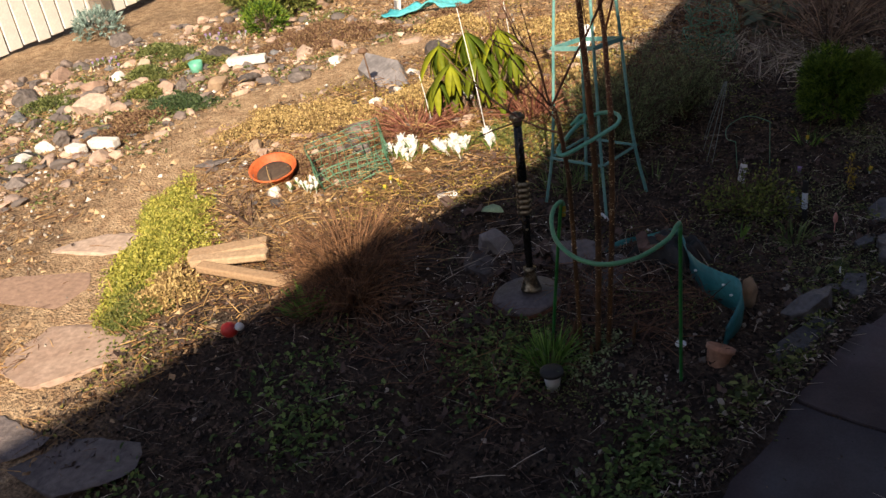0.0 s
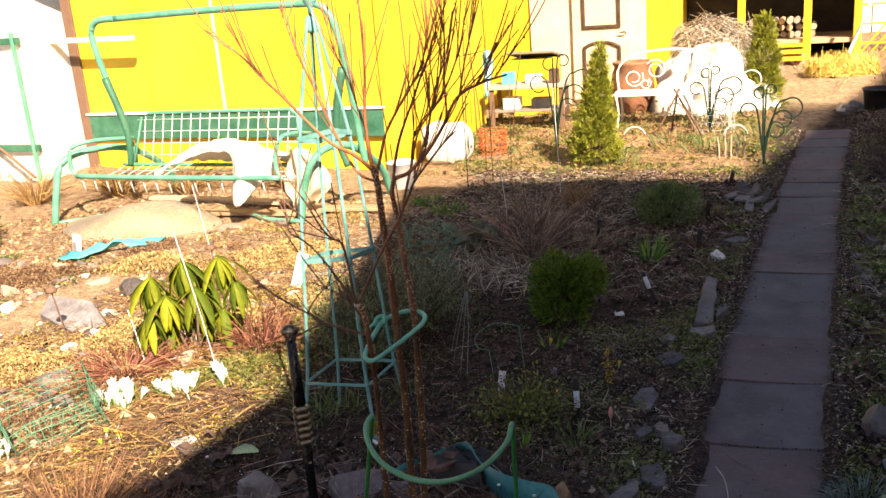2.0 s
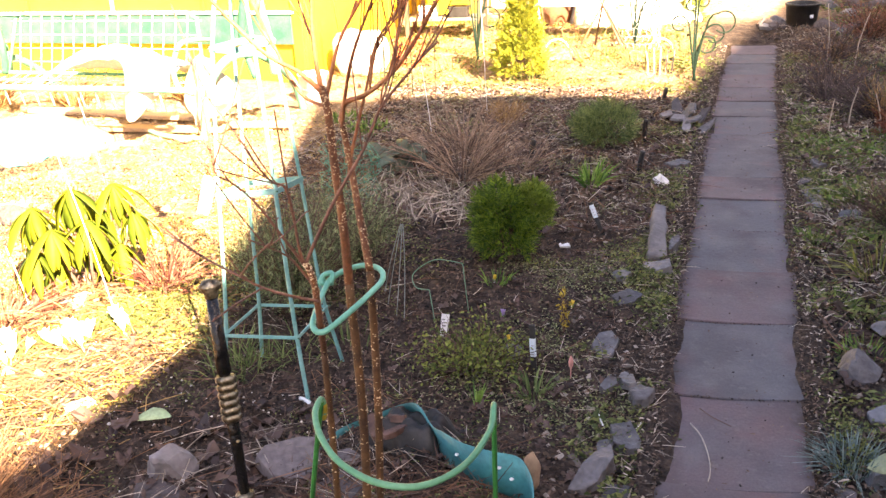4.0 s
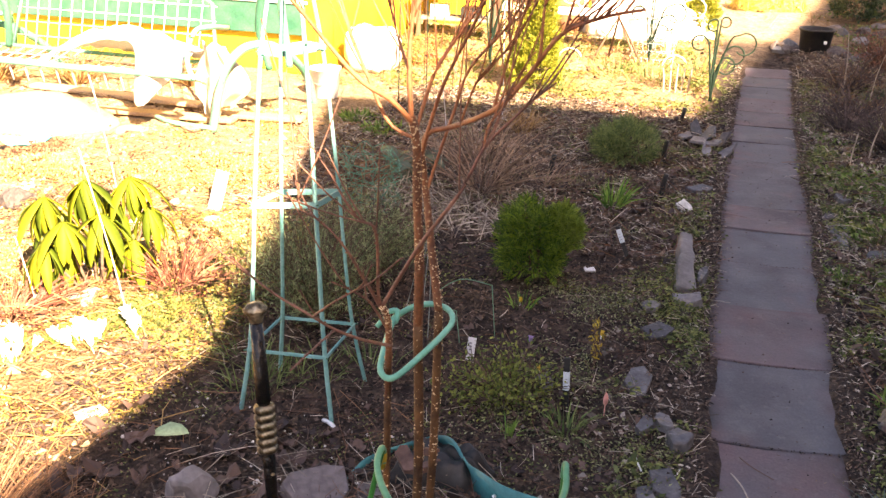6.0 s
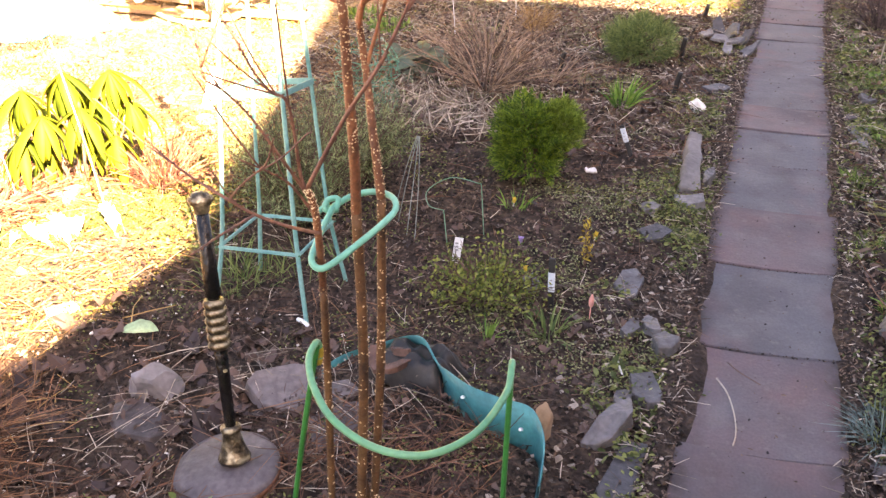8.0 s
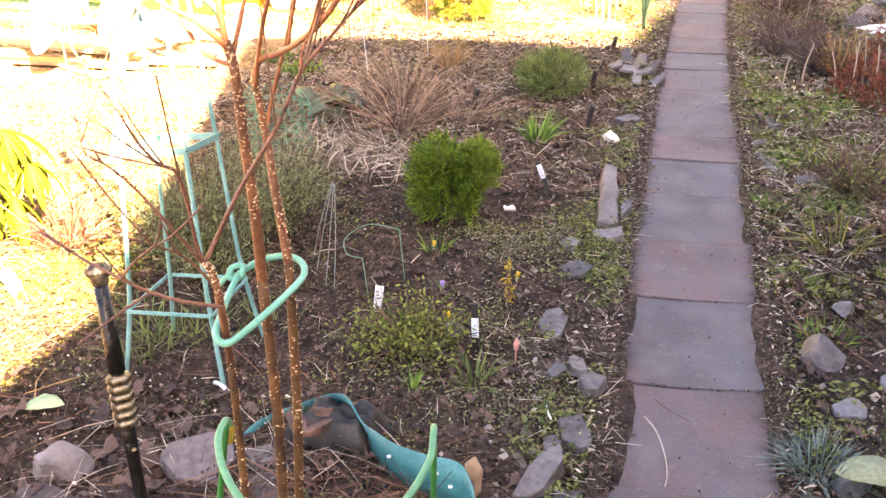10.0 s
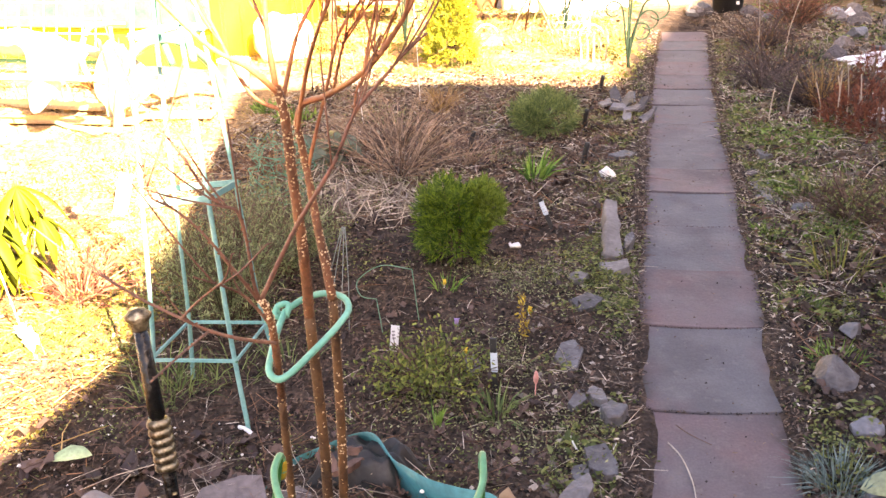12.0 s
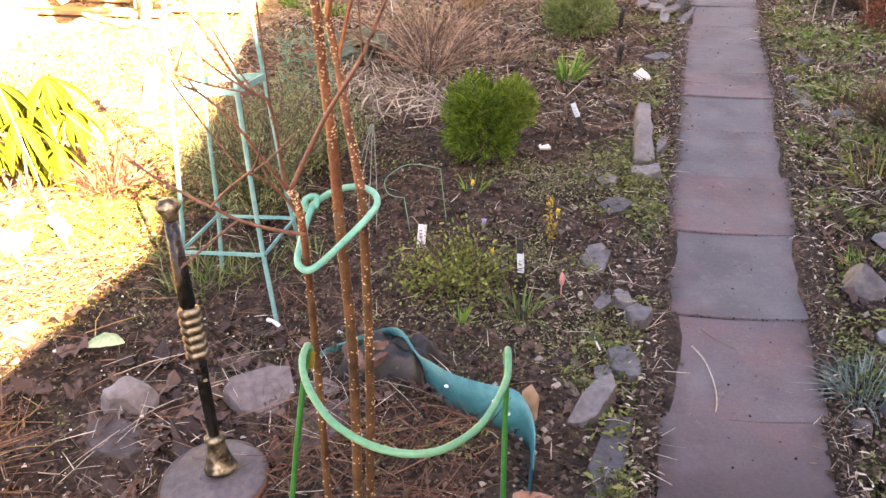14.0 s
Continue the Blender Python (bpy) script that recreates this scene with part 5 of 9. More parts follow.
part("dark_mark", box(0.05, 0.003, 0.06, 0.001, (0, -0.014, 0.04), turn=(-8, 0, 0)), "ink", bl, "dark grey mark", smooth=False)


# ---- stones ----
rs = random.Random(21)


def put_plate(x, y, sx, sy, sz, seed, mat, label, group="", turn=0.0, tilt=0.0, z=0.0, sides=6):
    ob = single("stone", plate(sx, sy, sz, seed, sides), mat, label, "stone", group, at=(x, y, float(gz(x, y)) + z), turn=turn, smooth=False)
    ob.rotation_euler = (radians(tilt), radians(rs.uniform(-7, 7)), radians(turn))
    return ob


def put_stone(x, y, sx, sy, sz, seed, mat="rock", label="rough grey stone bedded in the soil", group="", turn=0.0, tilt=0.0, flat=0.0, z=0.0):
    ob = single("stone", stone(sx, sy, sz, seed, 0.2, flat), mat, label, "stone", group, at=(x, y, float(gz(x, y)) - sz * 0.15 + z), turn=turn, smooth=False)
    ob.rotation_euler = (radians(tilt), radians(rs.uniform(-6, 6)), radians(turn))
    return ob


EDGE = "stones edging the path"
SLATE = "dark_slate"
SLATES = ((-0.494, 0.054, 0.075, 0.055, 0.022, 30, 9, "grey slate stone at the path edge"), (-0.511, -0.33, 0.06, 0.095, 0.024, 8, 8, "flat grey slate plate at the path edge"), (-0.41, -0.6, 0.03, 0.06, 0.022, 15, -8, "small grey slate at the path edge"),
          (-0.462, -0.63, 0.028, 0.055, 0.02, -12, 6, "small grey slate at the path edge"), (-0.352, -0.7, 0.038, 0.04, 0.045, 20, 0, "small blocky grey stone at the path edge"), (-0.448, -1.15, 0.036, 0.095, 0.055, -28, 14, "long blocky grey stone tilted at the path edge"),
          (-0.392, -1.36, 0.048, 0.22, 0.02, -12, 0, "long flat grey slate at the path edge"), (-0.385, -0.93, 0.045, 0.1, 0.018, 20, 3, "long flat grey slate at the path edge"), (-0.44, -0.99, 0.025, 0.045, 0.016, -20, -4, "small flat slate chip at the path edge"), (-0.374, 0.37, 0.06, 0.065, 0.035, 0, 5, "grey stone at the path edge"),
          (-0.52, 0.26, 0.055, 0.035, 0.02, 10, 4, "flat slate chip at the path edge"), (-0.32, 0.68, 0.018, 0.09, 0.05, -6, 0, "thin upright slate at the path edge"), (-0.37, 2.05, 0.075, 0.05, 0.022, 30, 5, "flat grey stone at the path edge"), (-0.841, -0.47, 0.035, 0.045, 0.03, 40, 10, "small grey slate in the bed"))
for i, (x, y, sx, sy, sz, a, tl, lb) in enumerate(SLATES):
    put_plate(x, y, sx * 1.15, sy * 1.15, sz, 1 + i, SLATE, lb, EDGE, a, tl, 0.004, 5 + i % 3)
for i, (x, y, a, sx, sy, zz, tl) in enumerate(((-0.23, 2.84, 32, 0.04, 0.11, 0.02, 8), (-0.31, 2.93, 20, 0.06, 0.09, 0.035, -14), (-0.35, 2.86, 62, 0.045, 0.08, 0.015, 16), (-0.26, 3.07, 26, 0.05, 0.1, 0.03, 10), (-0.41, 3.08, 48, 0.07, 0.11, 0.025, -12), (-0.35, 3.22, 8, 0.06, 0.09, 0.02, 18), (-0.5, 3.2, 40, 0.06, 0.11, 0.02, -8), (-0.44, 3.34, 70, 0.05, 0.09, 0.015, 12), (-0.33, 3.02, 75, 0.035, 0.08, 0.065, -20))):
    put_plate(x - 0.01, y, sx * 0.95, sy * 1.25, 0.012, 30 + i, (SLATE, SLATE, "slate")[i % 3], "broken thin slate shard leaning in a heap beside the path", "slate shards beside the path", a - 60, tl * 1.5 + (24 if i % 2 else 14), zz + 0.025, 4 + i % 2)
kerb = box(0.085, 0.62, 0.08, 0.014, seg=3)
bmesh.ops.subdivide_edges(kerb, edges=[e for e in kerb.edges if abs(e.verts[0].co.y - e.verts[1].co.y) > 0.3], cuts=9)
for v in kerb.verts:
    v.co.x = v.co.x * (0.9 - 0.55 * v.co.y) + 0.012 * noise.noise((v.co.y * 9, 1.0, 4.0))
    v.co.z += 0.01 * noise.noise((v.co.x * 12, v.co.y * 9, 2.0))
long_stone = single("kerb_stone", kerb, "kerb_grey", "long rough concrete kerb stone tipped beside the path", "kerb stone", at=(-0.415, 0.79, 0.004), turn=3, smooth=False)
long_stone.rotation_euler = (radians(3), radians(12), radians(3.5))
put_stone(-0.455, 1.68, 0.06, 0.05, 0.055, 14, "white_stone", "white angular quartz stone by the path", "")
for x, y, sx, sy, sz, sd in ((0.36, -0.34, 0.08, 0.11, 0.06, 50), (0.4, -0.62, 0.06, 0.06, 0.03, 51), (0.25, -1.05, 0.07, 0.05, 0.02, 52), (0.35, 1.48, 0.08, 0.12, 0.03, 53), (0.36, -0.985, 0.065, 0.055, 0.055, 54),
                             (0.345, -1.32, 0.08, 0.07, 0.055, 55), (0.5, 0.05, 0.07, 0.06, 0.04, 56), (0.58, -0.45, 0.06, 0.05, 0.04, 57), (0.34, 1.85, 0.06, 0.08, 0.03, 58), (1.0, 1.3, 0.2, 0.14, 0.12, 59), (0.38, -1.72, 0.05, 0.04, 0.025, 60)):
    put_stone(x, y, sx, sy, sz, sd, ("slate", "mauve_stone", SLATE)[sd % 3], "grey stone edging the bed beside the path", "stones edging the far bed", sd * 37, flat=0.4 if sd in (53, 58) else 0)
put_stone(-1.7, -1.44, 0.085, 0.055, 0.075, 70, "pale_slate", "pale lilac-grey block of stone beside the post", "stones round the post", 25)
for x, y, sx, sy, sz, sd, tl in ((-1.66, -1.57, 0.12, 0.075, 0.03, 71, 4), (-1.345, -1.32, 0.115, 0.09, 0.05, 72, -12), (-1.15, -1.41, 0.11, 0.08, 0.04, 73, 6), (-1.5, -1.46, 0.06, 0.06, 0.025, 74, 8), (-1.2, -1.26, 0.06, 0.05, 0.03, 75, -6)):
    put_plate(x, y, sx * 0.98, sy * 1.05, sz * 0.62, sd, "mauve_stone", "flat mauve-grey stone lying round the black post", "stones round the post", sd * 53, tl, 0.0, 7 + sd % 2)
# rockery in the sun
ROCKERY = "stones of the sunny rockery"
for x, y, sx, sy, sz, sd, mt in ((-5.5, -1.45, 0.22, 0.17, 0.15, 80, "pink_stone"), (-4.9, -0.75, 0.11, 0.11, 0.1, 81, "warm_stone"), (-4.9, -0.5, 0.2, 0.12, 0.07, 82, "rock"), (-5.1, -1.85, 0.1, 0.12, 0.08, 84, "rock"),
                                 (-5.9, -1.2, 0.14, 0.1, 0.1, 85, "pink_stone"), (-6.2, -1.6, 0.16, 0.16, 0.14, 86, "rock"), (-6.5, -1.2, 0.2, 0.15, 0.12, 87, "pink_stone"), (-5.3, -0.95, 0.18, 0.1, 0.09, 88, "pink_stone"),
                                 (-5.6, -0.3, 0.2, 0.16, 0.12, 89, "rock"), (-4.5, -0.3, 0.16, 0.1, 0.06, 90, "rock"), (-5.0, 0.1, 0.12, 0.1, 0.06, 91, "pink_stone"), (-7.0, -0.4, 0.18, 0.14, 0.12, 92, "rock"), (-6.0, -0.7, 0.1, 0.1, 0.07, 93, "warm_stone"),
                                 (-5.5, -2.0, 0.1, 0.08, 0.06, 94, "pink_stone"), (-5.9, -2.2, 0.14, 0.1, 0.09, 95, "rock"), (-4.55, -1.5, 0.09, 0.07, 0.05, 96, "warm_stone"), (-3.46, -0.5, 0.07, 0.07, 0.07, 97, "warm_stone"), (-3.55, -0.28, 0.05, 0.05, 0.06, 98, "white_stone"),
                                 (-3.3, -0.75, 0.06, 0.06, 0.04, 99, "pink_stone"), (-3.2, -0.95, 0.12, 0.09, 0.05, 100, "rock"), (-3.05, -1.0, 0.09, 0.07, 0.05, 101, "rock"), (-3.12, -1.58, 0.07, 0.05, 0.05, 102, "white_stone"), (-3.02, -1.64, 0.06, 0.05, 0.045, 103, "rock"),
                                 (-3.85, 0.42, 0.16, 0.13, 0.13, 104, "rock"), (-3.45, 0.2, 0.13, 0.1, 0.1, 105, "rock"), (-3.75, 0.05, 0.08, 0.07, 0.05, 106, "white_stone"), (-4.3, 0.6, 0.14, 0.08, 0.04, 107, "pink_stone"), (-5.9, 1.0, 0.15, 0.1, 0.09, 108, "pink_stone"),
                                 (-6.6, 1.5, 0.14, 0.1, 0.08, 109, "pink_stone"), (-3.6, -1.0, 0.09, 0.06, 0.03, 110, "pink_stone"), (-3.75, -1.55, 0.2, 0.1, 0.025, 111, "rock"), (-4.2, 1.9, 0.2, 0.14, 0.06, 112, "pink_stone"), (-3.9, 2.2, 0.16, 0.1, 0.05, 113, "brown_wood")):
    put_stone(x, y, sx * 0.78, sy * 0.78, sz * 0.72, sd, "rock" if mt == "brown_wood" else mt, "weathered stone in the sunny rockery" if mt != "white_stone" else "pale stone in the sunny rockery", ROCKERY, sd * 41)
slab_geo = plate(0.4, 0.14, 0.04, 120, 5)
tilted = single("slab_stone", slab_geo, "pale_slate", "long tilted grey stone slab leaning in the rockery", "stone", at=(-3.9, -0.06, 0.06), smooth=False)
tilted.rotation_euler = (radians(24), radians(6), radians(-17))
for x, y, sx, sy, a, sd in ((-2.7, -3.02, 0.36, 0.32, 50, 130), (-3.25, -2.8, 0.4, 0.24, 35, 131), (-2.04, -3.27, 0.3, 0.2, 30, 135), (-3.46, -2.42, 0.28, 0.12, 45, 132), (-2.4, -3.4, 0.25, 0.16, 40, 133), (-4.2, -1.2, 0.14, 0.07, 60, 134)):
    # Two stones at the shadow's edge take darker stone as painted shade.
    put_stone(x, y, sx, sy, 0.022, sd, "mauve_stone" if sd in (133, 135) else "pink_stone", "flat worn stepping stone in the trampled track", "stepping stones", a, flat=0.3)
qs = random.Random(88)
for k in range(130):
    x, y = qs.uniform(-6.8, -4.5), qs.uniform(-2.4, 0.7)
    if k > 95:
        x, y = qs.uniform(-3.9, -2.8), qs.uniform(-1.5, 0.6)
    if dist_track(np.array(x), np.array(y)) < 0.2:
        continue
    s = qs.uniform(0.018, 0.045) if k % 4 else qs.uniform(0.045, 0.085)
    put_stone(x, y, s * qs.uniform(0.8, 1.4), s, s * qs.uniform(0.4, 0.8), 400 + k, qs.choice(("rock", "pink_stone", "pink_stone", "warm_stone", "rock", "slate", "white_stone")), "small weathered stone in the sunny rockery", "small stones of the rockery", qs.uniform(0, 360))
for x, y, ln, a in ((-4.72, -1.73, 0.2, 25), (-5.22, -0.28, 0.3, 42), (-4.8, -1.88, 0.13, 15)):
    single("pale_block", box(ln, 0.08, 0.06, 0.012, seg=3), "white_stone", "pale broken concrete block lying in the rockery", "concrete block", "pale blocks in the rockery", at=(x, y, 0.01), turn=a, smooth=False)

for x, y, sx, sy, sz, sd in ((0.36, 1.6, 0.08, 0.12, 0.02, 171), (0.51, 1.26, 0.1, 0.07, 0.03, 172), (0.42, 2.1, 0.07, 0.05, 0.02, 173)):
    put_plate(x, y, sx, sy, sz, sd, "dark_slate", "flat grey slate lying in the bed beside the path", turn=37 * sd % 180, tilt=6)
put_stone(1.36, 1.5, 0.19, 0.15, 0.12, 175, "mauve_stone", "rounded dark grey boulder by the snow")
put_stone(0.6, -0.8, 0.085, 0.075, 0.06, 176, "mauve_stone", "mottled grey stone beside the mullein")
# ---- plant markers and sticks ----


def marker(x, y, h, lean=(0, 0), head_high=0.035, label="black plant marker with a white written label"):
    m = thing("plant_marker", x, y, float(gz(x, y)) - 0.02, label, "plant marker", "plant markers in the bed")
    m.rotation_euler = (radians(lean[0]), radians(lean[1]), 0)
    top = 1.0 - head_high
    part("stake", box(0.02, 0.012, h * (top - 0.36), 0.003), "black_plastic", m, smooth=False)
    head = part("label_plate", box(0.023, 0.012, h * 0.37, 0.003, (0, -0.002, h * (top - 0.37)), seg=1), "label_blue", m, "pale blue-white label plate", smooth=False)
    for k in range(3):
        part("writing_bar", box(0.011 - 0.003 * (k == 2), 0.0014, 0.0025, 0, (0, -0.0087, h * (top - 0.29) + k * 0.014)), "ink", head, smooth=False)
    part("tip", box(0.021, 0.013, h * head_high + 0.008, 0.002, (0, -0.002, h * top - 0.002)), "black_plastic", m, smooth=False)
    return m


marker(-0.745, -0.565, 0.2, (-4, -3), 0.22)
marker(-0.66, 0.8, 0.19, (-8, -24))
tag = thing("plant_tag", -1.16, -0.33, 0.0, "white plastic plant tag stuck in the soil", "plant tag", turn=12)
part("tag_body", box(0.032, 0.003, 0.1, 0.001, (0, 0, -0.02), (-12, 6, 0)), "white_plastic", tag, smooth=False)
for k in range(3):
    part("writing_bar", box(0.012, 0.001, 0.006, 0, (0.003, 0.006 - 0.004 * k - 0.002, 0.03 + 0.016 * k), (-12, 6, 0)), "ink", tag, smooth=False)
pt = thing("pink_plant_tag", -0.61, -0.59, 0.0, "small pink pointed plant tag on a stalk", "plant tag", turn=20)
part("stalk", tube([(0, 0, -0.02), (0.002, 0, 0.06)], 0.002, sides=5, smooth_line=False), "pink_plastic", pt)
part("tag_plate", lathe([(0.001, 0), (0.008, 0.012), (0.0095, 0.03), (0.006, 0.045), (0.0005, 0.055)], 8), "pink_plastic", pt).location = (0.002, 0, 0.05)
for i, (x, y, h, a) in enumerate(((-1.28, 2.03, 0.15, 8), (-0.628, 2.66, 0.14, 3), (-0.591, 1.87, 0.15, 6), (-0.566, 3.67, 0.14, 6))):
    s = single("black_peg", tube([(0, 0, -0.03), (0, 0, h * 0.6), (0.004, 0, h)], 0.0165, 0.0155, 8, step=2), "black_plastic", "short black plastic peg standing in the bed", "peg", "black pegs in the bed", at=(x, y, 0.0))
    s.rotation_euler = (0, radians(a), 0)
for x, y, h, dx, dy, label in ((-2.1, 2.57, 0.5, -0.06, 0.02, "thin white cane standing in the bed"), (-2.45, -0.62, 0.72, -0.24, 0.12, "thin white cane leaning over the rhododendron"), (-3.55, 0.85, 0.62, -0.13, 0.05, "thin white cane beside the rhododendron"),
                               (-2.95, -0.55, 0.32, -0.08, 0.02, "thin white cane beside the rhododendron"), (-1.85, 3.2, 0.9, -0.03, 0, "thin white cane standing in the bed"), (-2.45, 3.1, 1.0, 0.02, 0, "thin dark cane standing in the bed"), (-2.2, 3.0, 1.0, 0.01, 0.05, "thin dark cane standing in the bed")):
    single("cane", tube([(0, 0, -0.03), (dx * 0.4, dy * 0.4, h * 0.45), (dx, dy, h)], 0.0027, 0.0022, 6, step=4), "brown_wood" if "dark" in label else "white_plastic", label, "cane", "canes in the bed", at=(x, y, 0))
for x, y, ln, a, b in ((-1.475, -0.955, 0.07, -30, "white"), (-1.06, -0.47, 0.04, 10, "white"), (-0.349, -0.872, 0.1, 80, "pale"), (-0.465, -0.857, 0.08, 110, "pale")):
    s = single("stick", tube([(-ln / 2, 0, 0.012), (0, 0.003, 0.016), (ln / 2, 0, 0.012)], 0.007 if b == "white" and ln > 0.05 else 0.003, None, 7, step=3), "white_plastic" if b == "white" else "petal_white", "short pale stick lying on the soil", "stick", "loose pale sticks", at=(x, y, float(gz(x, y))), turn=a)
single("bent_stem", tube([(0, 0, 0.018), (0.035, -0.07, 0.021), (0.06, -0.17, 0.02), (0.067, -0.25, 0.019), (0.062, -0.3, 0.018)], 0.0025, 0.0018, 6), "bleached", "thin pale dry stem lying curved on the slabs", "dry stem", at=(-0.187, -0.8, 0.0))
single("fallen_stalk", tube([(0, 0, 0.016), (0.04, -0.05, 0.02), (0.1, -0.09, 0.018)], 0.0022, 0.0015, 5), "twig_dark", "thin dark dry stem lying on the slabs", "dry stem", at=(-0.16, -0.7, 0.0))
trellis = thing("wire_trellis", -2.8, 3.55, 0.0, "thin dark wire trellis of two rods and cross wires", "trellis", turn=40)
for x in (0.0, 0.24):
    part("rod", tube([(x, 0, -0.04), (x + 0.004, 0, 0.8), (x, 0.01, 1.6)], 0.0045, 0.004, 6, step=3), "stake_green", trellis)
for z in (0.1, 1.15):
    part("cross_wire", tube([(0, 0, z), (0.12, 0.004, z + 0.012), (0.24, 0, z + 0.03)], 0.0035, sides=5, step=3), "stake_green", trellis)
# single pale green leaf and white scrap


def big_leaf(length, width, lobes=0.0, curl=0.02, blunt=0.7):
    n = 12
    V, F = [], []
    for i in range(n + 1):
        t = i / n
        w = width / 2 * math.sin(math.pi * min(1, t * 0.93 + 0.07)) ** blunt * (1 + lobes * math.sin(t * 19))
        z = curl * math.sin(t * 3.0) + 0.004
        V += [(-w, t * length, z + abs(w) * 0.3), (0, t * length, z), (w, t * length, z + abs(w) * 0.3), (-w * 0.98, t * length, z + abs(w) * 0.3 - 0.002), (0, t * length, z - 0.002), (w * 0.98, t * length, z + abs(w) * 0.3 - 0.002)]
    for i in range(n):
        a, b = i * 6, i * 6 + 6
        F += [(a, a + 1, b + 1, b), (a + 1, a + 2, b + 2, b + 1), (b + 3, b + 4, a + 4, a + 3), (b + 4, b + 5, a + 5, a + 4), (a, b, b + 3, a + 3), (a + 2, a + 5, b + 5, b + 2)]
    return V, F


single("leaf", big_leaf(0.11, 0.075, 0.05, 0.006), "fresh_leaf", "single pale green leaf lying on the litter", "leaf", at=(-1.955, -1.235, 0.055), turn=-70)
single("paper_scrap", draped(6, 5, lambda u, v: ((u - 0.5) * 0.1, (v - 0.5) * 0.06, 0.03 + 0.02 * noise.noise((u * 4, v * 4, 2)))), "white_plastic", "crumpled white scrap lying on dry stems", "scrap", at=(-2.24, -1.17, 0.01), turn=50)
single("paper_scrap", draped(6, 5, lambda u, v: ((u - 0.5) * 0.05, (v - 0.5) * 0.035, 0.02 + 0.012 * noise.noise((u * 4, v * 4, 5)))), "white_plastic", "small white scrap on the soil", "scrap", at=(-0.83, 0.62, 0.01), turn=20)
for x, y, a in ((-2.9, 0.78, 35),):
    single("white_tile", box(0.07, 0.02, 0.24, 0.004, turn=(-40, 24, 0)), "white_plastic", "narrow white plastic strip leaning in dry grass", "plastic strip", at=(x, y, 0.0), turn=a, smooth=False)

# ---- teal edging ring with a broken pot ----
edging = thing("lawn_edging", 0, 0, 0, "curled strip of teal plastic lawn edging", "lawn edging")
# foot line, rim line: the strip leans back and twists where it narrows
FOOT = spline([(-1.3, -1.24, 0.0), (-1.28, -1.1, 0.0), (-1.19, -1.0, 0.0), (-1.1, -0.985, 0.01), (-1.03, -1.03, 0.02), (-0.97, -1.1, 0.02), (-0.9, -1.2, 0.012), (-0.8, -1.29, 0.012), (-0.715, -1.31, 0.016), (-0.635, -1.335, 0.016), (-0.6, -1.37, 0.0), (-0.588, -1.46, 0.0), (-0.58, -1.58, 0.0)], 6)
RIM = spline([(-1.31, -1.25, 0.03), (-1.285, -1.11, 0.035), (-1.19, -1.02, 0.05), (-1.085, -1.04, 0.115), (-1.015, -1.09, 0.15), (-0.95, -1.16, 0.13), (-0.9, -1.215, 0.15), (-0.82, -1.272, 0.16), (-0.73, -1.3, 0.165), (-0.65, -1.31, 0.165), (-0.606, -1.362, 0.16), (-0.578, -1.435, 0.15), (-0.565, -1.54, 0.12)], 6)
V, F = [], []
for a, b in zip(FOOT, RIM):
    mid = a.lerp(b, 0.5) + Vector((0.006, 0.008, 0))
    V += [tuple(a), tuple(mid), tuple(b)]
m = len(V)
V += [(x + 0.003, y + 0.003, z) for x, y, z in V]
for i in range(len(FOOT) - 1):
    for k in range(2):
        a = i * 3 + k
        q = (a, a + 3, a + 4, a + 1)
        F += [q, tuple(m + j for j in q[::-1])]
    a = i * 3
    F += [(a + 2, a + 5, m + a + 5, m + a + 2), (a + 3, a, m + a, m + a + 3)]
part("strip", (V, F), "teal_plastic", edging)
for x, y, z in ((-0.7, -1.306, 0.12), (-0.66, -1.324, 0.1), (-0.84, -1.258, 0.11)):
    part("pale_spot", lathe([(0.007, 0), (0.006, 0.003), (0.002, 0.004)], 8), "white_plastic", edging, "small pale spot").location = (x, y - 0.004, z)
put_stone(-0.612, -1.29, 0.034, 0.036, 0.075, 141, "warm_stone", "cream stone wedged behind the teal edging", "", 20, z=0.06)


def crumple(u, v):
    edge = min(u, 1 - u, v, 1 - v)
    return (-1.2 + 0.29 * u + 0.05 * v, -1.2 + 0.19 * v, 0.02 + 0.09 * min(1, edge * 5) + 0.05 * noise.noise((u * 4, v * 4, 4)) + 0.02 * noise.noise((u * 9, v * 9, 9)))


single("plastic_film", draped(22, 20, crumple), "black_plastic", "crumpled black plastic film inside the teal edging", "plastic film")
shard = thing("pot_shard", -1.1, -1.15, 0.1, "broken brown clay pot pieces on black film", "pot shard")
for k, (dx, dy, dz, a, sx, sy) in enumerate(((-0.03, -0.02, 0.0, 35, 0.032, 0.06), (0.035, -0.03, 0.0, -40, 0.022, 0.055), (0.02, 0.03, 0.01, 80, 0.02, 0.04))):
    pc = part("piece", plate(sx, sy, 0.014, 150 + k, 7), "shard_brown", shard, smooth=False)
    pc.location, pc.rotation_euler = (dx, dy, dz), (radians(18 - 14 * k), radians(-16 + 15 * k), radians(a))

# small green wire hoop and leaning wires
wire_hoop = thing("wire_hoop", 0, 0, 0, "thin green wire half hoop plant support", "plant support")
part("hoop", tube([(-1.25, -0.21, 0.13), (-1.33, -0.15, 0.11), (-1.36, -0.08, 0.14), (-1.27, -0.06, 0.2), (-1.13, -0.12, 0.22)], 0.002, sides=6), "basket_wire", wire_hoop)
part("leg", tube([(-1.25, -0.21, 0.13), (-1.22, -0.24, -0.03)], 0.0019, sides=5, smooth_line=False), "basket_wire", wire_hoop)
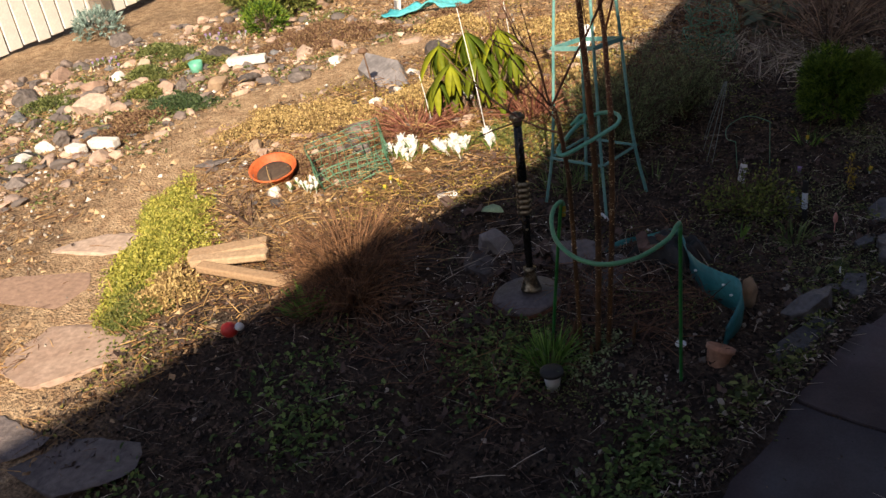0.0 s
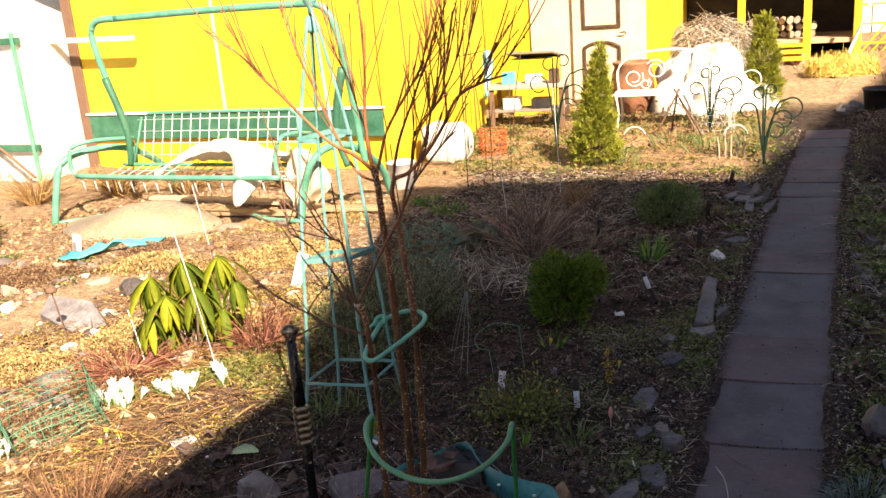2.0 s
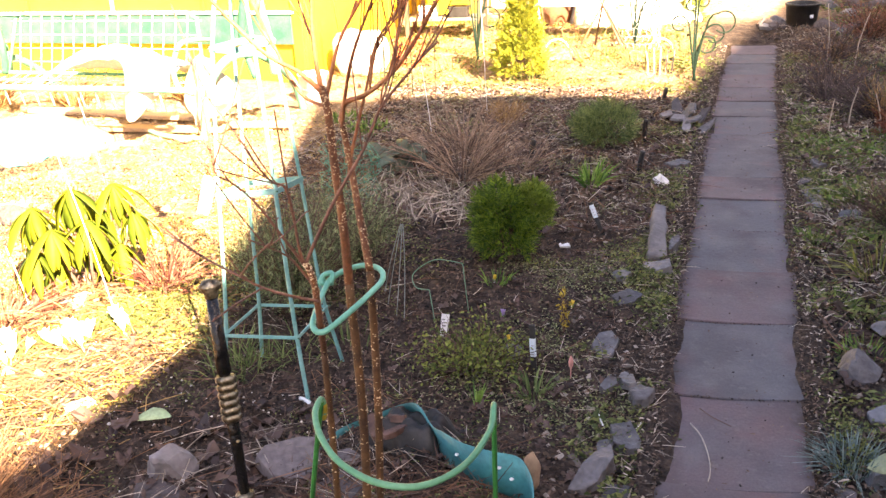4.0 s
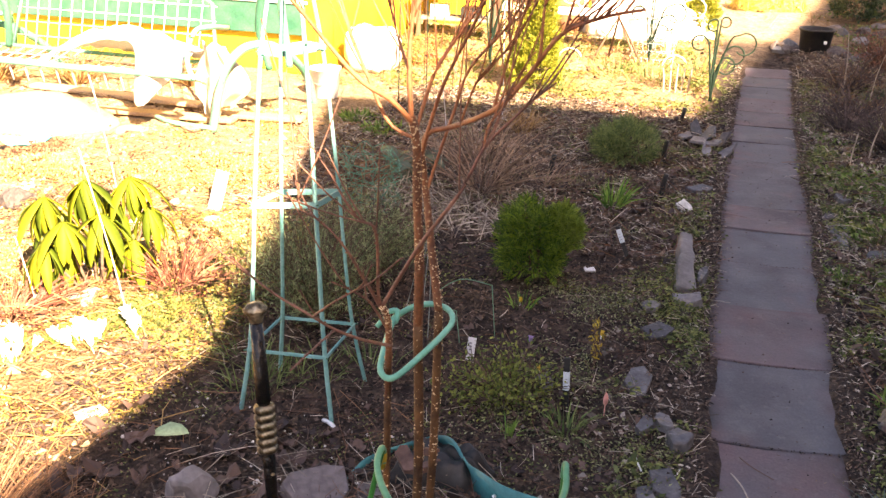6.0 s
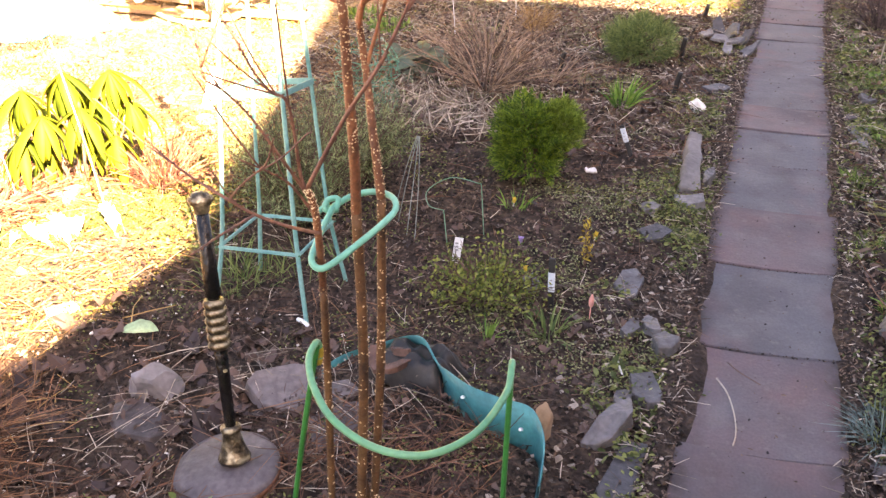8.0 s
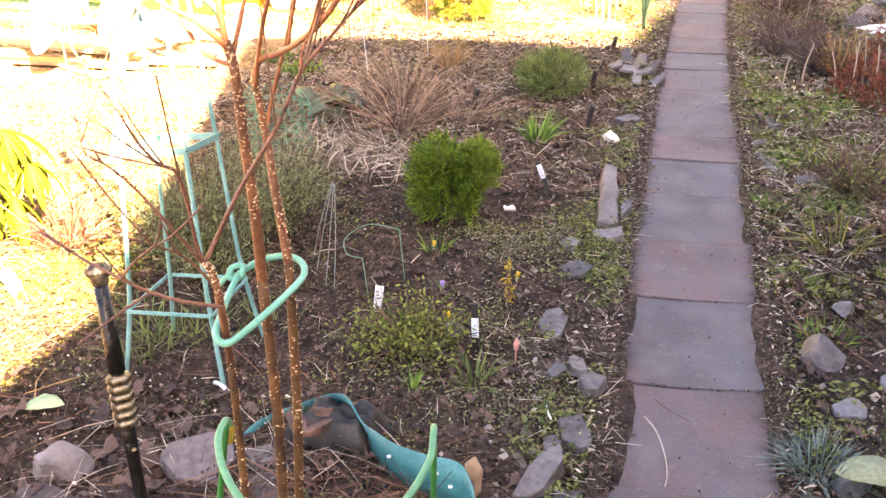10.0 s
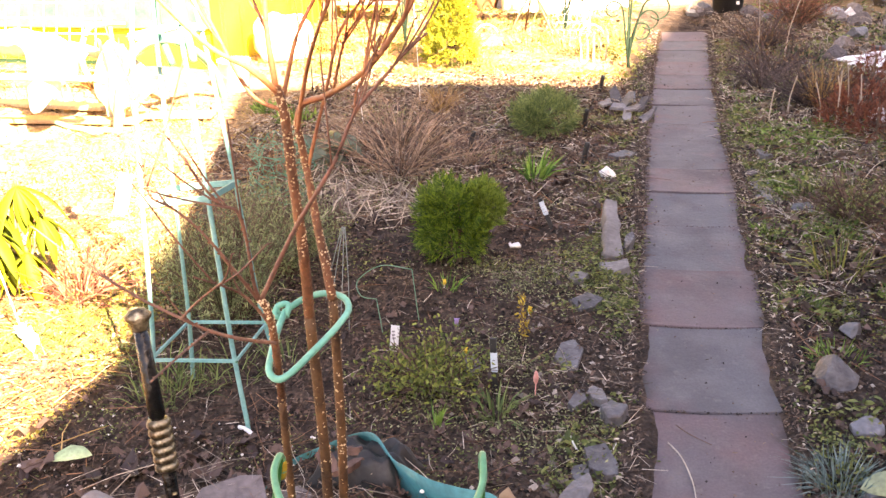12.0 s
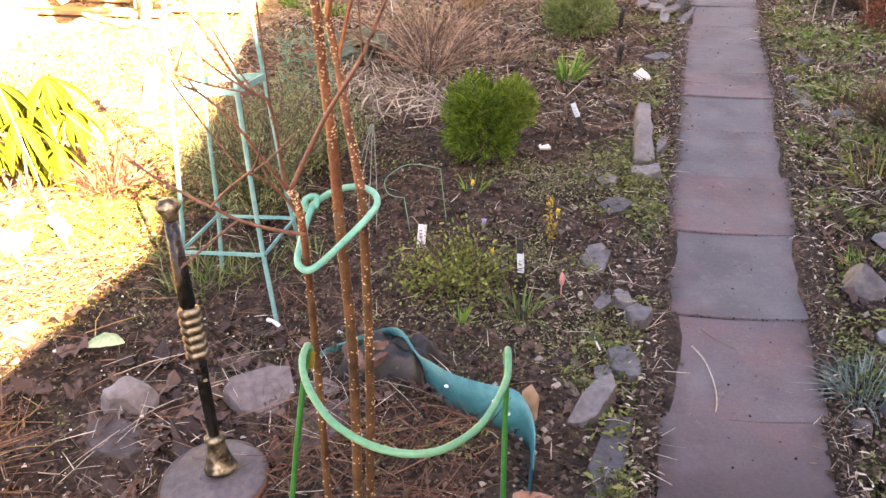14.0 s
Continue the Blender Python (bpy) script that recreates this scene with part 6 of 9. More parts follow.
part("leg", tube([(-1.13, -0.12, 0.22), (-1.09, -0.18, -0.03)], 0.0019, sides=5, smooth_line=False), "basket_wire", wire_hoop)
for i, (bx, by) in enumerate(((-1.52, -0.05), (-1.47, -0.14), (-1.4, -0.22), (-1.355, -0.25))):
    single("wire", tube([(bx + 1.453, by - 0.048, -0.02), (0.5 * (bx + 1.453) + 0.006 * (i - 1), 0.5 * (by - 0.048), 0.15), (0.004 * i, 0, 0.31)], 0.0019, sides=5, step=3), "wire_grey", "thin grey-green wire leaning to its fellows in the bed", "wire", "leaning wires", at=(-1.453, 0.048, 0))


def net_tube(r, h, rows, cols, gauge, wobble=0.0, sides=4, arc=6.283):
    """A roll of wire netting."""
    q = random.Random(4)
    g = [[Vector(((r + q.uniform(-wobble, wobble)) * math.cos(arc * c / cols), (r + q.uniform(-wobble, wobble)) * math.sin(arc * c / cols), h * j / rows + q.uniform(-wobble, wobble) * 0.5)) for c in range(cols)] for j in range(rows + 1)]
    geos = []
    for j in range(rows + 1):
        for c in range(cols):
            n2 = g[j][(c + 1) % cols]
            geos.append(tube([g[j][c], n2], gauge, sides=sides, smooth_line=False))
            if j < rows:
                geos.append(tube([g[j][c], g[j + 1][(c + (j % 2)) % cols]], gauge, sides=sides, smooth_line=False))
    return join(*geos)


single("netting", net_tube(0.14, 0.36, 9, 18, 0.0017, 0.045), "net_bright", "loose roll of green plastic netting round dry stems", "netting", at=(-2.08, 1.0, 0.0))
def wire_box(sx, sy, sz, nx, ny, nz, gauge, bend):
    """Four sides and a bottom of square wire mesh, dented here and there."""
    def at(x, y, z):
        k = Vector((x * 7, y * 7, z * 7))
        return Vector((x, y, z)) + bend * Vector((noise.noise(k), noise.noise(k + Vector((5, 1, 3))), 0.6 * noise.noise(k + Vector((2, 8, 4)))))

    def run(a, b, n=4):
        return tube([at(*(a[i] + (b[i] - a[i]) * k / n for i in range(3))) for k in range(n + 1)], gauge, sides=4, smooth_line=False)
    ends = {y: [run((sx * (i / nx - 0.5), y, 0), (sx * (i / nx - 0.5), y, sz)) for i in range(nx + 1)] + [run((-sx / 2, y, sz * k / nz), (sx / 2, y, sz * k / nz), 8) for k in range(nz + 1)] for y in (-sy / 2, sy / 2)}
    flanks = {x: [run((x, sy * (j / ny - 0.5), 0), (x, sy * (j / ny - 0.5), sz)) for j in range(ny + 1)] + [run((x, -sy / 2, sz * k / nz), (x, sy / 2, sz * k / nz), 6) for k in range(nz + 1)] for x in (-sx / 2, sx / 2)}
    bottom = [run((sx * (i / nx - 0.5), -sy / 2, 0), (sx * (i / nx - 0.5), sy / 2, 0)) for i in range(nx + 1)] + [run((-sx / 2, sy * (j / ny - 0.5), 0), (sx / 2, sy * (j / ny - 0.5), 0)) for j in range(ny + 1)]
    return [*ends.values(), *flanks.values()], bottom


crate = thing("wire_basket", -2.9, -1.2, 0.03, "dented green wire basket lying on the rockery", "wire basket")
sides, bottom = wire_box(0.4, 0.3, 0.17, 9, 7, 4, 0.0022, 0.035)
for panel, wires in [("side_panel", w) for w in sides] + [("bottom_panel", bottom)]:
    rim = part(panel, wires[-1], "basket_wire", crate)
    for w in wires[:-1]:
        part("wire", w, "basket_wire", rim)
crate.rotation_euler = (radians(12), radians(-8), radians(58))

# ---- pots, lamp, jar ----
bowl = single("plant_bowl", lathe([(0.085, 0), (0.1, 0.005), (0.135, 0.085), (0.147, 0.088), (0.15, 0.1), (0.142, 0.102), (0.13, 0.09), (0.095, 0.014), (0.01, 0.012)], 32), "terracotta", "orange plastic plant bowl tipped on the rockery", "plant bowl", at=(-3.28, -1.45, 0.0))
bowl.scale = (0.88, 0.88, 0.88)
bowl.rotation_euler = (radians(9), radians(9), 0)
part("soil_fill", lathe([(0.012, 0.02), (0.11, 0.055), (0.1, 0.066), (0.05, 0.062), (0.01, 0.07)], 20), "clod", bowl, "dark dry soil in the bowl")
pk = single("clay_pot", lathe([(0.03, 0), (0.033, 0.004), (0.043, 0.06), (0.049, 0.062), (0.049, 0.078), (0.044, 0.079), (0.038, 0.06), (0.028, 0.01)], 20), "pale_terracotta", "small pink clay pot lying tilted on the soil", "clay pot", at=(-0.555, -1.62, 0.008))
pk.rotation_euler = (radians(-28), radians(8), radians(15))
jar = thing("glass_jar", -0.68, -1.63, 0.0, "small glass jar standing in the soil", "jar")
part("jar_body", lathe([(0.02, 0), (0.022, 0.004), (0.022, 0.045), (0.017, 0.052), (0.017, 0.062)], 16), "glass", jar)
part("rim", lathe([(0.0175, 0.06), (0.019, 0.062), (0.019, 0.067), (0.017, 0.068)], 16), "white_plastic", jar)
lamp = thing("solar_lamp", -0.93, -2.02, 0.0, "white solar garden lamp with a black rim", "garden lamp")
part("shade", lathe([(0.012, 0.0), (0.02, 0.004), (0.03, 0.075), (0.031, 0.08)], 18), "white_plastic", lamp)
part("rim", lathe([(0.034, 0.08), (0.04, 0.083), (0.04, 0.093), (0.03, 0.098)], 18), "black_plastic", lamp, "black rim")
for x, y, h, hx in ((-3.6, -0.4, 0.33, -0.06), (-3.3, 0.55, 0.3, -0.03)):
    so = thing("stake_lamp", x, y, 0.0, "small dark mushroom-shaped lamp on a thin stake", "garden lamp", "mushroom lamps")
    part("stake", tube([(0, 0, -0.03), (hx * 0.5, 0, h * 0.5), (hx, 0, h)], 0.005, sides=6, step=3), "brown_wood", so)
    part("head", lathe([(0.01, 0), (0.028, 0.004), (0.032, 0.014), (0.024, 0.028), (0.006, 0.034)], 14), "brown_wood", so).location = (hx, 0, h - 0.005)
red = thing("red_ornament", -2.13, -2.5, -0.06, "red round ornament with a white dot on a stick", "ornament")
part("stick", tube([(0.05, 0.0, -0.02), (0.02, 0, 0.06), (0, 0, 0.11)], 0.006, sides=6, step=3), "grey_wood", red)
part("ball", lathe([(0.004, -0.03), (0.028, -0.02), (0.037, 0.0), (0.03, 0.02), (0.006, 0.032)], 16), "red_paint", red).location = (-0.02, 0, 0.13)
part("dot", lathe([(0.004, -0.016), (0.016, -0.008), (0.019, 0.0), (0.012, 0.014), (0.003, 0.018)], 12), "white_plastic", red, "white knob").location = (0.025, 0.02, 0.15)
single("green_cup", lathe([(0.04, 0), (0.045, 0.004), (0.055, 0.08), (0.05, 0.08), (0.04, 0.01)], 16), "hose_green", "small green plastic cup in the rockery", "cup", at=(-5.47, -0.57, 0.01))
single("hose_ring", tube([(0.22 * math.cos(a), 0.16 * math.sin(a), 0.03 + 0.01 * math.sin(3 * a)) for a in [k * 0.785 for k in range(8)]], 0.009, sides=7, closed=True), "black_plastic", "dark hose lying in a ring on the ground", "hose", at=(-4.95, -2.2, 0.0))
for x, y, ln, a, wd in ((-2.77, -2.1, 0.37, 51, 0.085), (-2.5, -2.2, 0.5, 17, 0.06), (-2.68, -2.15, 0.36, 42, 0.07)):
    single("plank", box(ln, wd, 0.035, 0.008), "plank", "short weathered plank lying in the dry grass", "plank", "planks in the dry grass", at=(x, y, 0.025 + 0.01 * (wd < 0.08)), turn=a, smooth=False)


# ---- conifers and shrubs ----
def sprays(P, out, size, per=6, wide=0.42):
    """Feathery sprays: leaflets fanned along a short axis that points outward."""
    n = len(P)
    out = unit(out + [0, 0, 0.25] + R.normal(0, 0.28, (n, 3)))
    side = unit(np.cross(out, R.normal(size=(n, 3))))
    L = R.uniform(0.7, 1.25, n)[:, None] * size
    B, W, S = [], [], []
    for k in range(per):
        t = k / per
        s = (1 if k % 2 else -1)
        B.append(P + out * L * t * 0.8)
        W.append(out * 0.9 + side * s * (0.95 - 0.4 * t) + R.normal(0, 0.12, (n, 3)))
        S.append(L[:, 0] * (0.55 - 0.2 * t))
    B.append(P + out * L * 0.7)
    W.append(out)
    S.append(L[:, 0] * 0.5)
    B, W, S = np.concatenate(B), np.concatenate(W), np.concatenate(S)
    return leaflets(B, W, S, S * wide, 0.15)


def shell(n, centre, radii, thick=0.35, low=-0.6):
    """Places in the outer layer of an uneven ellipsoid, with their outward ways."""
    d = unit(R.normal(size=(n * 2, 3)))
    d = d[d[:, 2] > low][:n]
    bump = 1 + 0.13 * np.sin(d[:, 0] * 5 + centre[0] * 9) * np.sin(d[:, 1] * 6 + 1) + 0.1 * np.sin(d[:, 2] * 9 + d[:, 0] * 7)
    r = (1 - thick * R.uniform(0, 1, len(d)) ** 2)[:, None] * bump[:, None]
    return np.array(centre) + d * r * np.array(radii), unit(d / np.array(radii)) + [0, 0, 0.35]


def conifer(name, x, y, lobes, size, mat, label, category, trunk=0.3, core=0.75, density=1.0, per=6, wide=0.42):
    t = thing(name, x, y, float(gz(x, y)), label, category)
    part("trunk", tube([(0, 0, -0.03), (0.004, 0.003, trunk * 0.5), (0, 0, trunk)], 0.014, 0.006, 7, step=3), "trunk_bark", t)
    for c, rad in lobes:
        n = int(density * 900 * (rad[0] * rad[2]) ** 0.75 / size ** 1.3 / 9)
        P, O = shell(n, c, rad)
        part("crown", sprays(P, O, size, per, wide), mat, t, smooth=False)
        n2 = max(12, n // 12)
        d = unit(R.normal(size=(n2, 3)))
        part("inner_twig_mass", twigs(np.array(c) * np.ones((n2, 1)), d * np.array(rad) + [0, 0, 0.02], float(np.mean(rad)) * core, 0.0025), "twig_dark", t, smooth=False)
    return t


thuja_bush = conifer("dwarf_thuja", -1.05, 0.42, [((-0.035, 0, 0.175), (0.128, 0.125, 0.14)), ((-0.045, 0, 0.26), (0.088, 0.09, 0.1)), ((-0.02, -0.02, 0.1), (0.11, 0.11, 0.08))], 0.055, "thuja_dark", "round bright green dwarf thuja in the bed", "dwarf thuja", density=2.0, per=13, wide=0.17)
P, O = shell(620, (0.1, 0.05, 0.235), (0.068, 0.07, 0.115))
part("crown", sprays(P, O, 0.042, 13, 0.17), "thuja_light", thuja_bush, "lighter green side shoot", smooth=False)
conifer("dwarf_juniper", -0.86, 2.45, [((0, 0, 0.15), (0.17, 0.16, 0.12)), ((-0.1, 0, 0.12), (0.08, 0.08, 0.09))], 0.075, "juniper", "low feathery grey-green juniper in the bed", "juniper", 0.2, density=2.4, per=11, wide=0.13)
conifer("thuja", -1.88, 4.55, [((0, 0, 0.17), (0.21, 0.205, 0.17)), ((0.01, 0, 0.38), (0.155, 0.155, 0.22)), ((0.03, 0, 0.6), (0.1, 0.1, 0.22)), ((0.05, 0, 0.8), (0.055, 0.055, 0.18)), ((0.065, 0, 0.96), (0.024, 0.024, 0.13))], 0.075, "thuja_gold", "narrow golden green thuja tree by the path bed", "thuja", 1.0, density=2.4, per=13, wide=0.17)
conifer("thuja", -0.6, 7.9, [((0, 0, 0.24), (0.19, 0.19, 0.24)), ((0, 0, 0.55), (0.15, 0.15, 0.28)), ((0, 0, 0.85), (0.09, 0.09, 0.24))], 0.08, "thuja_gold", "narrow golden green thuja tree at the path end", "thuja", 0.9, density=2.2, per=13, wide=0.17)
conifer("yew_bush", -6.45, 0.95, [((0, 0, 0.2), (0.55, 0.45, 0.24)), ((0.3, -0.1, 0.17), (0.3, 0.28, 0.18)), ((-0.35, 0.1, 0.2), (0.38, 0.33, 0.22))], 0.085, "olive_frond", "spreading olive green evergreen bush", "bush", 0.3, density=1.6)
conifer("yew_bush", -5.72, 0.28, [((0, 0, 0.1), (0.18, 0.16, 0.13))], 0.05, "thuja_dark", "low mid-green evergreen bush", "bush", 0.15, density=1.3)
conifer("dwarf_pine", 1.4, 10.5, [((0, 0, 0.2), (0.26, 0.24, 0.24)), ((0.4, 0.1, 0.15), (0.2, 0.2, 0.16))], 0.09, "yew", "dark green dwarf pine beside stones", "pine", 0.3)
conifer("blue_spruce", -7.4, -0.4, [((0, 0, 0.1), (0.2, 0.18, 0.1))], 0.07, "blue_grass", "low blue-grey creeping spruce", "spruce", 0.15)
conifer("brown_conifer", 1.12, 2.55, [((0, 0.3, 0.12), (0.26, 0.2, 0.12)), ((0.05, 0.0, 0.08), (0.2, 0.16, 0.1)), ((-0.12, 0.2, 0.08), (0.18, 0.16, 0.09))], 0.055, "brown_frond", "rust-brown winter thuja beside the path", "thuja", 0.2, density=0.6, per=9, wide=0.26)
conifer("brown_conifer", 1.24, 3.3, [((0, 0, 0.16), (0.12, 0.12, 0.2))], 0.05, "brown_frond", "narrow rust-brown winter thuja beside the path", "thuja", 0.35, density=0.7, per=9, wide=0.26)
conifer("brown_conifer", 1.6, 2.3, [((0, 0, 0.16), (0.2, 0.2, 0.18))], 0.05, "brown_frond", "loose rust-brown winter thuja by the snow", "thuja", 0.3, density=0.6, per=9, wide=0.26)


def twig_bush(name, x, y, r, h, n, mat, label, leaf=None, leaf_n=0, leaf_size=0.02, thick=0.003, droop=0.25, category="shrub", leaf_wide=0.35, loose=0.025):
    """A bush of many arching thin stems, with or without small leaves."""
    b = thing(name, x, y, float(gz(x, y)), label, category)
    a = R.uniform(0, 6.283, n)
    base = np.stack([np.cos(a) * r * 0.22 * R.uniform(0, 1, n), np.sin(a) * r * 0.22 * R.uniform(0, 1, n), np.full(n, -0.01)], 1)
    s = R.uniform(0.1, 1.0, n)
    way = np.stack([np.cos(a) * s * r, np.sin(a) * s * r, h * R.uniform(0.55, 1.05, n)], 1)
    L = np.linalg.norm(way, axis=1)
    bend = np.stack([np.cos(a) * r * droop, np.sin(a) * r * droop, -h * droop * s], 1)
    part("stem_mass", twigs(base, way, L, thick * R.uniform(0.6, 1.3, n), bend), mat, b, smooth=False)
    m = n * 3
    i = R.integers(0, n, m)
    t = R.uniform(0.35, 0.95, m)[:, None]
    p = base[i] + unit(way[i]) * L[i][:, None] * t + bend[i] * t * t
    part("twig_mass", twigs(p, way[i] * 0.5 + R.normal(0, 1, (m, 3)) * L[i][:, None] * 0.5, L[i] * R.uniform(0.12, 0.3, m), thick * 0.55), mat, b, smooth=False)
    if leaf:
        i = R.integers(0, n, leaf_n)
        t = R.uniform(0.2, 1.0, leaf_n)[:, None]
        p = base[i] + unit(way[i]) * L[i][:, None] * t + bend[i] * t * t + R.normal(0, loose, (leaf_n, 3))
        p[:, 2] = np.maximum(p[:, 2], 0.01)
        part("leaf_mass", leaflets(p, R.normal(size=(leaf_n, 3)) + [0, 0, 0.5], leaf_size * R.uniform(0.6, 1.3, leaf_n), leaf_size * leaf_wide), leaf, b, smooth=False)
    return b


twig_bush("evergreen_shrub", -1.84, -0.26, 0.26, 0.58, 240, "twig_dark", "loose grey-green shrub growing through the obelisk", "grey_shrub", 9000, 0.024, thick=0.0017, leaf_wide=0.15)
twig_bush("evergreen_shrub", -1.78, 0.2, 0.24, 0.46, 150, "twig_dark", "loose grey-green shrub behind the obelisk", "grey_shrub", 6200, 0.024, thick=0.0017, leaf_wide=0.15)
twig_bush("spirea_bush", -1.6, 1.6, 0.42, 0.4, 110, "mauve_stem", "bare brown twiggy bush in the bed", thick=0.0034)
twig_bush("spirea_bush", -1.3, 1.85, 0.32, 0.24, 46, "mauve_stem", "bare brown twiggy bush in the bed", thick=0.0028)
twig_bush("spirea_bush", -1.75, 2.15, 0.4, 0.36, 90, "mauve_stem", "bare brown twiggy bush in the bed", thick=0.003)
twig_bush("spirea_bush", -2.3, 1.5, 0.3, 0.26, 60, "clump_stems", "bare reddish brown twiggy bush in the bed", thick=0.003)
twig_bush("dry_grass", -1.62, 2.85, 0.14, 0.24, 130, "straw", "upright tuft of dry pale grass", thick=0.0022, category="grass")
twig_bush("dry_grass", -2.1, -1.9, 0.25, 0.36, 460, "clump_stems", "wide arching clump of dry brown grass", thick=0.0022, droop=0.55, category="grass")
twig_bush("dry_grass", -1.95, -2.05, 0.2, 0.26, 260, "clump_stems", "wide arching clump of dry brown grass", thick=0.0022, droop=0.55, category="grass")
twig_bush("astilbe", 0.98, 0.45, 0.36, 0.5, 150, "rust_stems", "tall clump of dry dark brown flower stems", "heather", 420, 0.025, thick=0.0028, category="dry plant")
twig_bush("astilbe", 1.28, 0.1, 0.3, 0.45, 110, "clump_stems", "tall clump of dry brown flower stems", "heather", 250, 0.025, category="dry plant")
twig_bush("heather_bush", 0.72, 1.15, 0.24, 0.24, 120, "twig_dark", "low brown-green heather beside the path", "weed", 500, 0.025, category="heather")
twig_bush("dark_shrub", 0.92, 3.4, 0.34, 0.32, 230, "purple_twig", "bare dark purple-brown twiggy shrub beside the path", thick=0.003)
twig_bush("dark_shrub", 0.62, 3.9, 0.26, 0.26, 100, "purple_twig", "bare dark purple-brown twiggy shrub beside the path", thick=0.003)
qd = random.Random(31)
for x, y, h in ((0.86, 2.88, 0.3), (0.93, 2.75, 0.4), (1.0, 2.8, 0.42), (1.06, 2.72, 0.38), (0.98, 2.9, 0.33), (0.7, 3.15, 0.28), (0.55, 2.9, 0.25), (1.1, 2.95, 0.3), (0.75, 5.3, 0.55), (0.95, 5.1, 0.5)):
    dx, dy = qd.uniform(-0.06, 0.08), qd.uniform(-0.03, 0.03)
    single("dry_stalk", tube([(0, 0, -0.02), (dx * 0.2, dy * 0.3, h * 0.5), (dx, dy, h)], 0.0058, 0.0035, 6, step=4), "bleached", "pale bleached dry stalk standing beside the path", "stalk", "pale dry stalks", at=(x, y, 0))
single("fallen_stalk", tube([(0.53, -0.3, 0.03), (0.68, -0.17, 0.03), (0.8, -0.08, 0.03), (0.85, -0.02, 0.06), (0.83, 0.05, 0.1), (0.8, 0.02, 0.08)], 0.003, 0.004, 6), "bleached", "pale curved dry stalk fallen on the soil", "stalk")
twig_bush("dry_grass", 1.18, 1.85, 0.16, 0.32, 90, "straw", "upright tuft of dry pale grass by the snow", thick=0.003, category="grass")
twig_bush("dry_grass", 0.95, 3.3, 0.2, 0.35, 70, "straw", "sparse tuft of dry pale stalks beside the path", thick=0.003, category="grass")
twig_bush("brown_shrub", 0.75, 4.4, 0.36, 0.33, 110, "purple_twig", "low brown winter shrub beside the path", "heather", 500, 0.03)
twig_bush("brown_shrub", 0.8, 5.5, 0.36, 0.36, 110, "purple_twig", "low brown winter shrub beside the path", "heather", 500, 0.03)
twig_bush("brown_shrub", 1.25, 6.6, 0.36, 0.45, 150, "rust_stems", "brown winter shrub among stones", "red_twig", 900, 0.03)
twig_bush("rose_bush", -2.55, -0.15, 0.28, 0.25, 90, "red_twig", "low reddish twiggy bush beside the rhododendron", category="bush")
twig_bush("rose_bush", -3.0, -0.65, 0.3, 0.16, 120, "red_twig", "low reddish twiggy bush in the rockery", category="bush")
twig_bush("young_tree", -2.98, -1.84, 0.12, 0.3, 7, "twig_dark", "tiny bare sapling standing in the rockery", thick=0.005, category="sapling")


def heap(name, x, y, rx, ry, h, n, length, thick, mat, label, category):
    """A tangled mound of loose stems."""
    b = thing(name, x, y, float(gz(x, y)), label, category)
    d = unit(R.normal(size=(n, 3)))
    d[:, 2] = np.abs(d[:, 2])
    r = (1 - 0.5 * R.uniform(0, 1, n) ** 2)[:, None]
    lie = unit(np.cross(d, R.normal(size=(n, 3)))) + d * R.uniform(-0.1, 0.35, (n, 1))
    L = length * R.uniform(0.4, 1.2, n)
    p = d * r * [rx, ry, h] - lie * (L * 0.5)[:, None]
    p[:, 2] = np.maximum(p[:, 2], 0.01)
    part("straw_mass", twigs(p, lie, L, thick * R.uniform(0.6, 1.3, n), R.normal(0, 0.12, (n, 3)) * L[:, None]), mat, b, smooth=False)


heap("dry_perennial", -1.5, 1.02, 0.4, 0.28, 0.05, 170, 0.2, 0.0034, "bleached", "flattened tangle of dry pale perennial stems", "dry plant")
heap("dry_perennial", -1.85, 1.25, 0.36, 0.28, 0.05, 140, 0.2, 0.003, "bleached", "flattened tangle of dry pale perennial stems", "dry plant")
heap("brush_heap", -1.5, 10.3, 1.0, 0.7, 1.0, 2600, 0.5, 0.0055, "bleached", "big tangled heap of dry cut brush before the wood store", "brush heap")
heap("straw_heap", 0.3, 11.1, 0.52, 0.45, 0.24, 2600, 0.3, 0.006, "yellow_straw", "low heap of yellow straw on the yard", "straw heap")
for x, y in ((-6.2, 2.9), (-7.0, 2.6), (-5.6, 3.2), (-4.6, 3.4)):
    twig_bush("dry_perennial", x, y, 0.3, 0.35, 90, "straw", "dry pale stalks along the yellow wall", thick=0.005, category="dry plant")
# young green bush by the marker, with small leaves
twig_bush("potentilla", -0.97, -0.56, 0.2, 0.17, 90, "twig_dark", "small yellow-green leafy bush in the bed", "potentilla_leaf", 1700, 0.018, category="bush", leaf_wide=0.6)
twig_bush("yellow_sprig", -0.69, -0.26, 0.012, 0.25, 4, "twig_dark", "slender upright sprig with yellowing leaves", "yellow_leaf", 90, 0.018, category="plant", leaf_wide=0.45, loose=0.008)

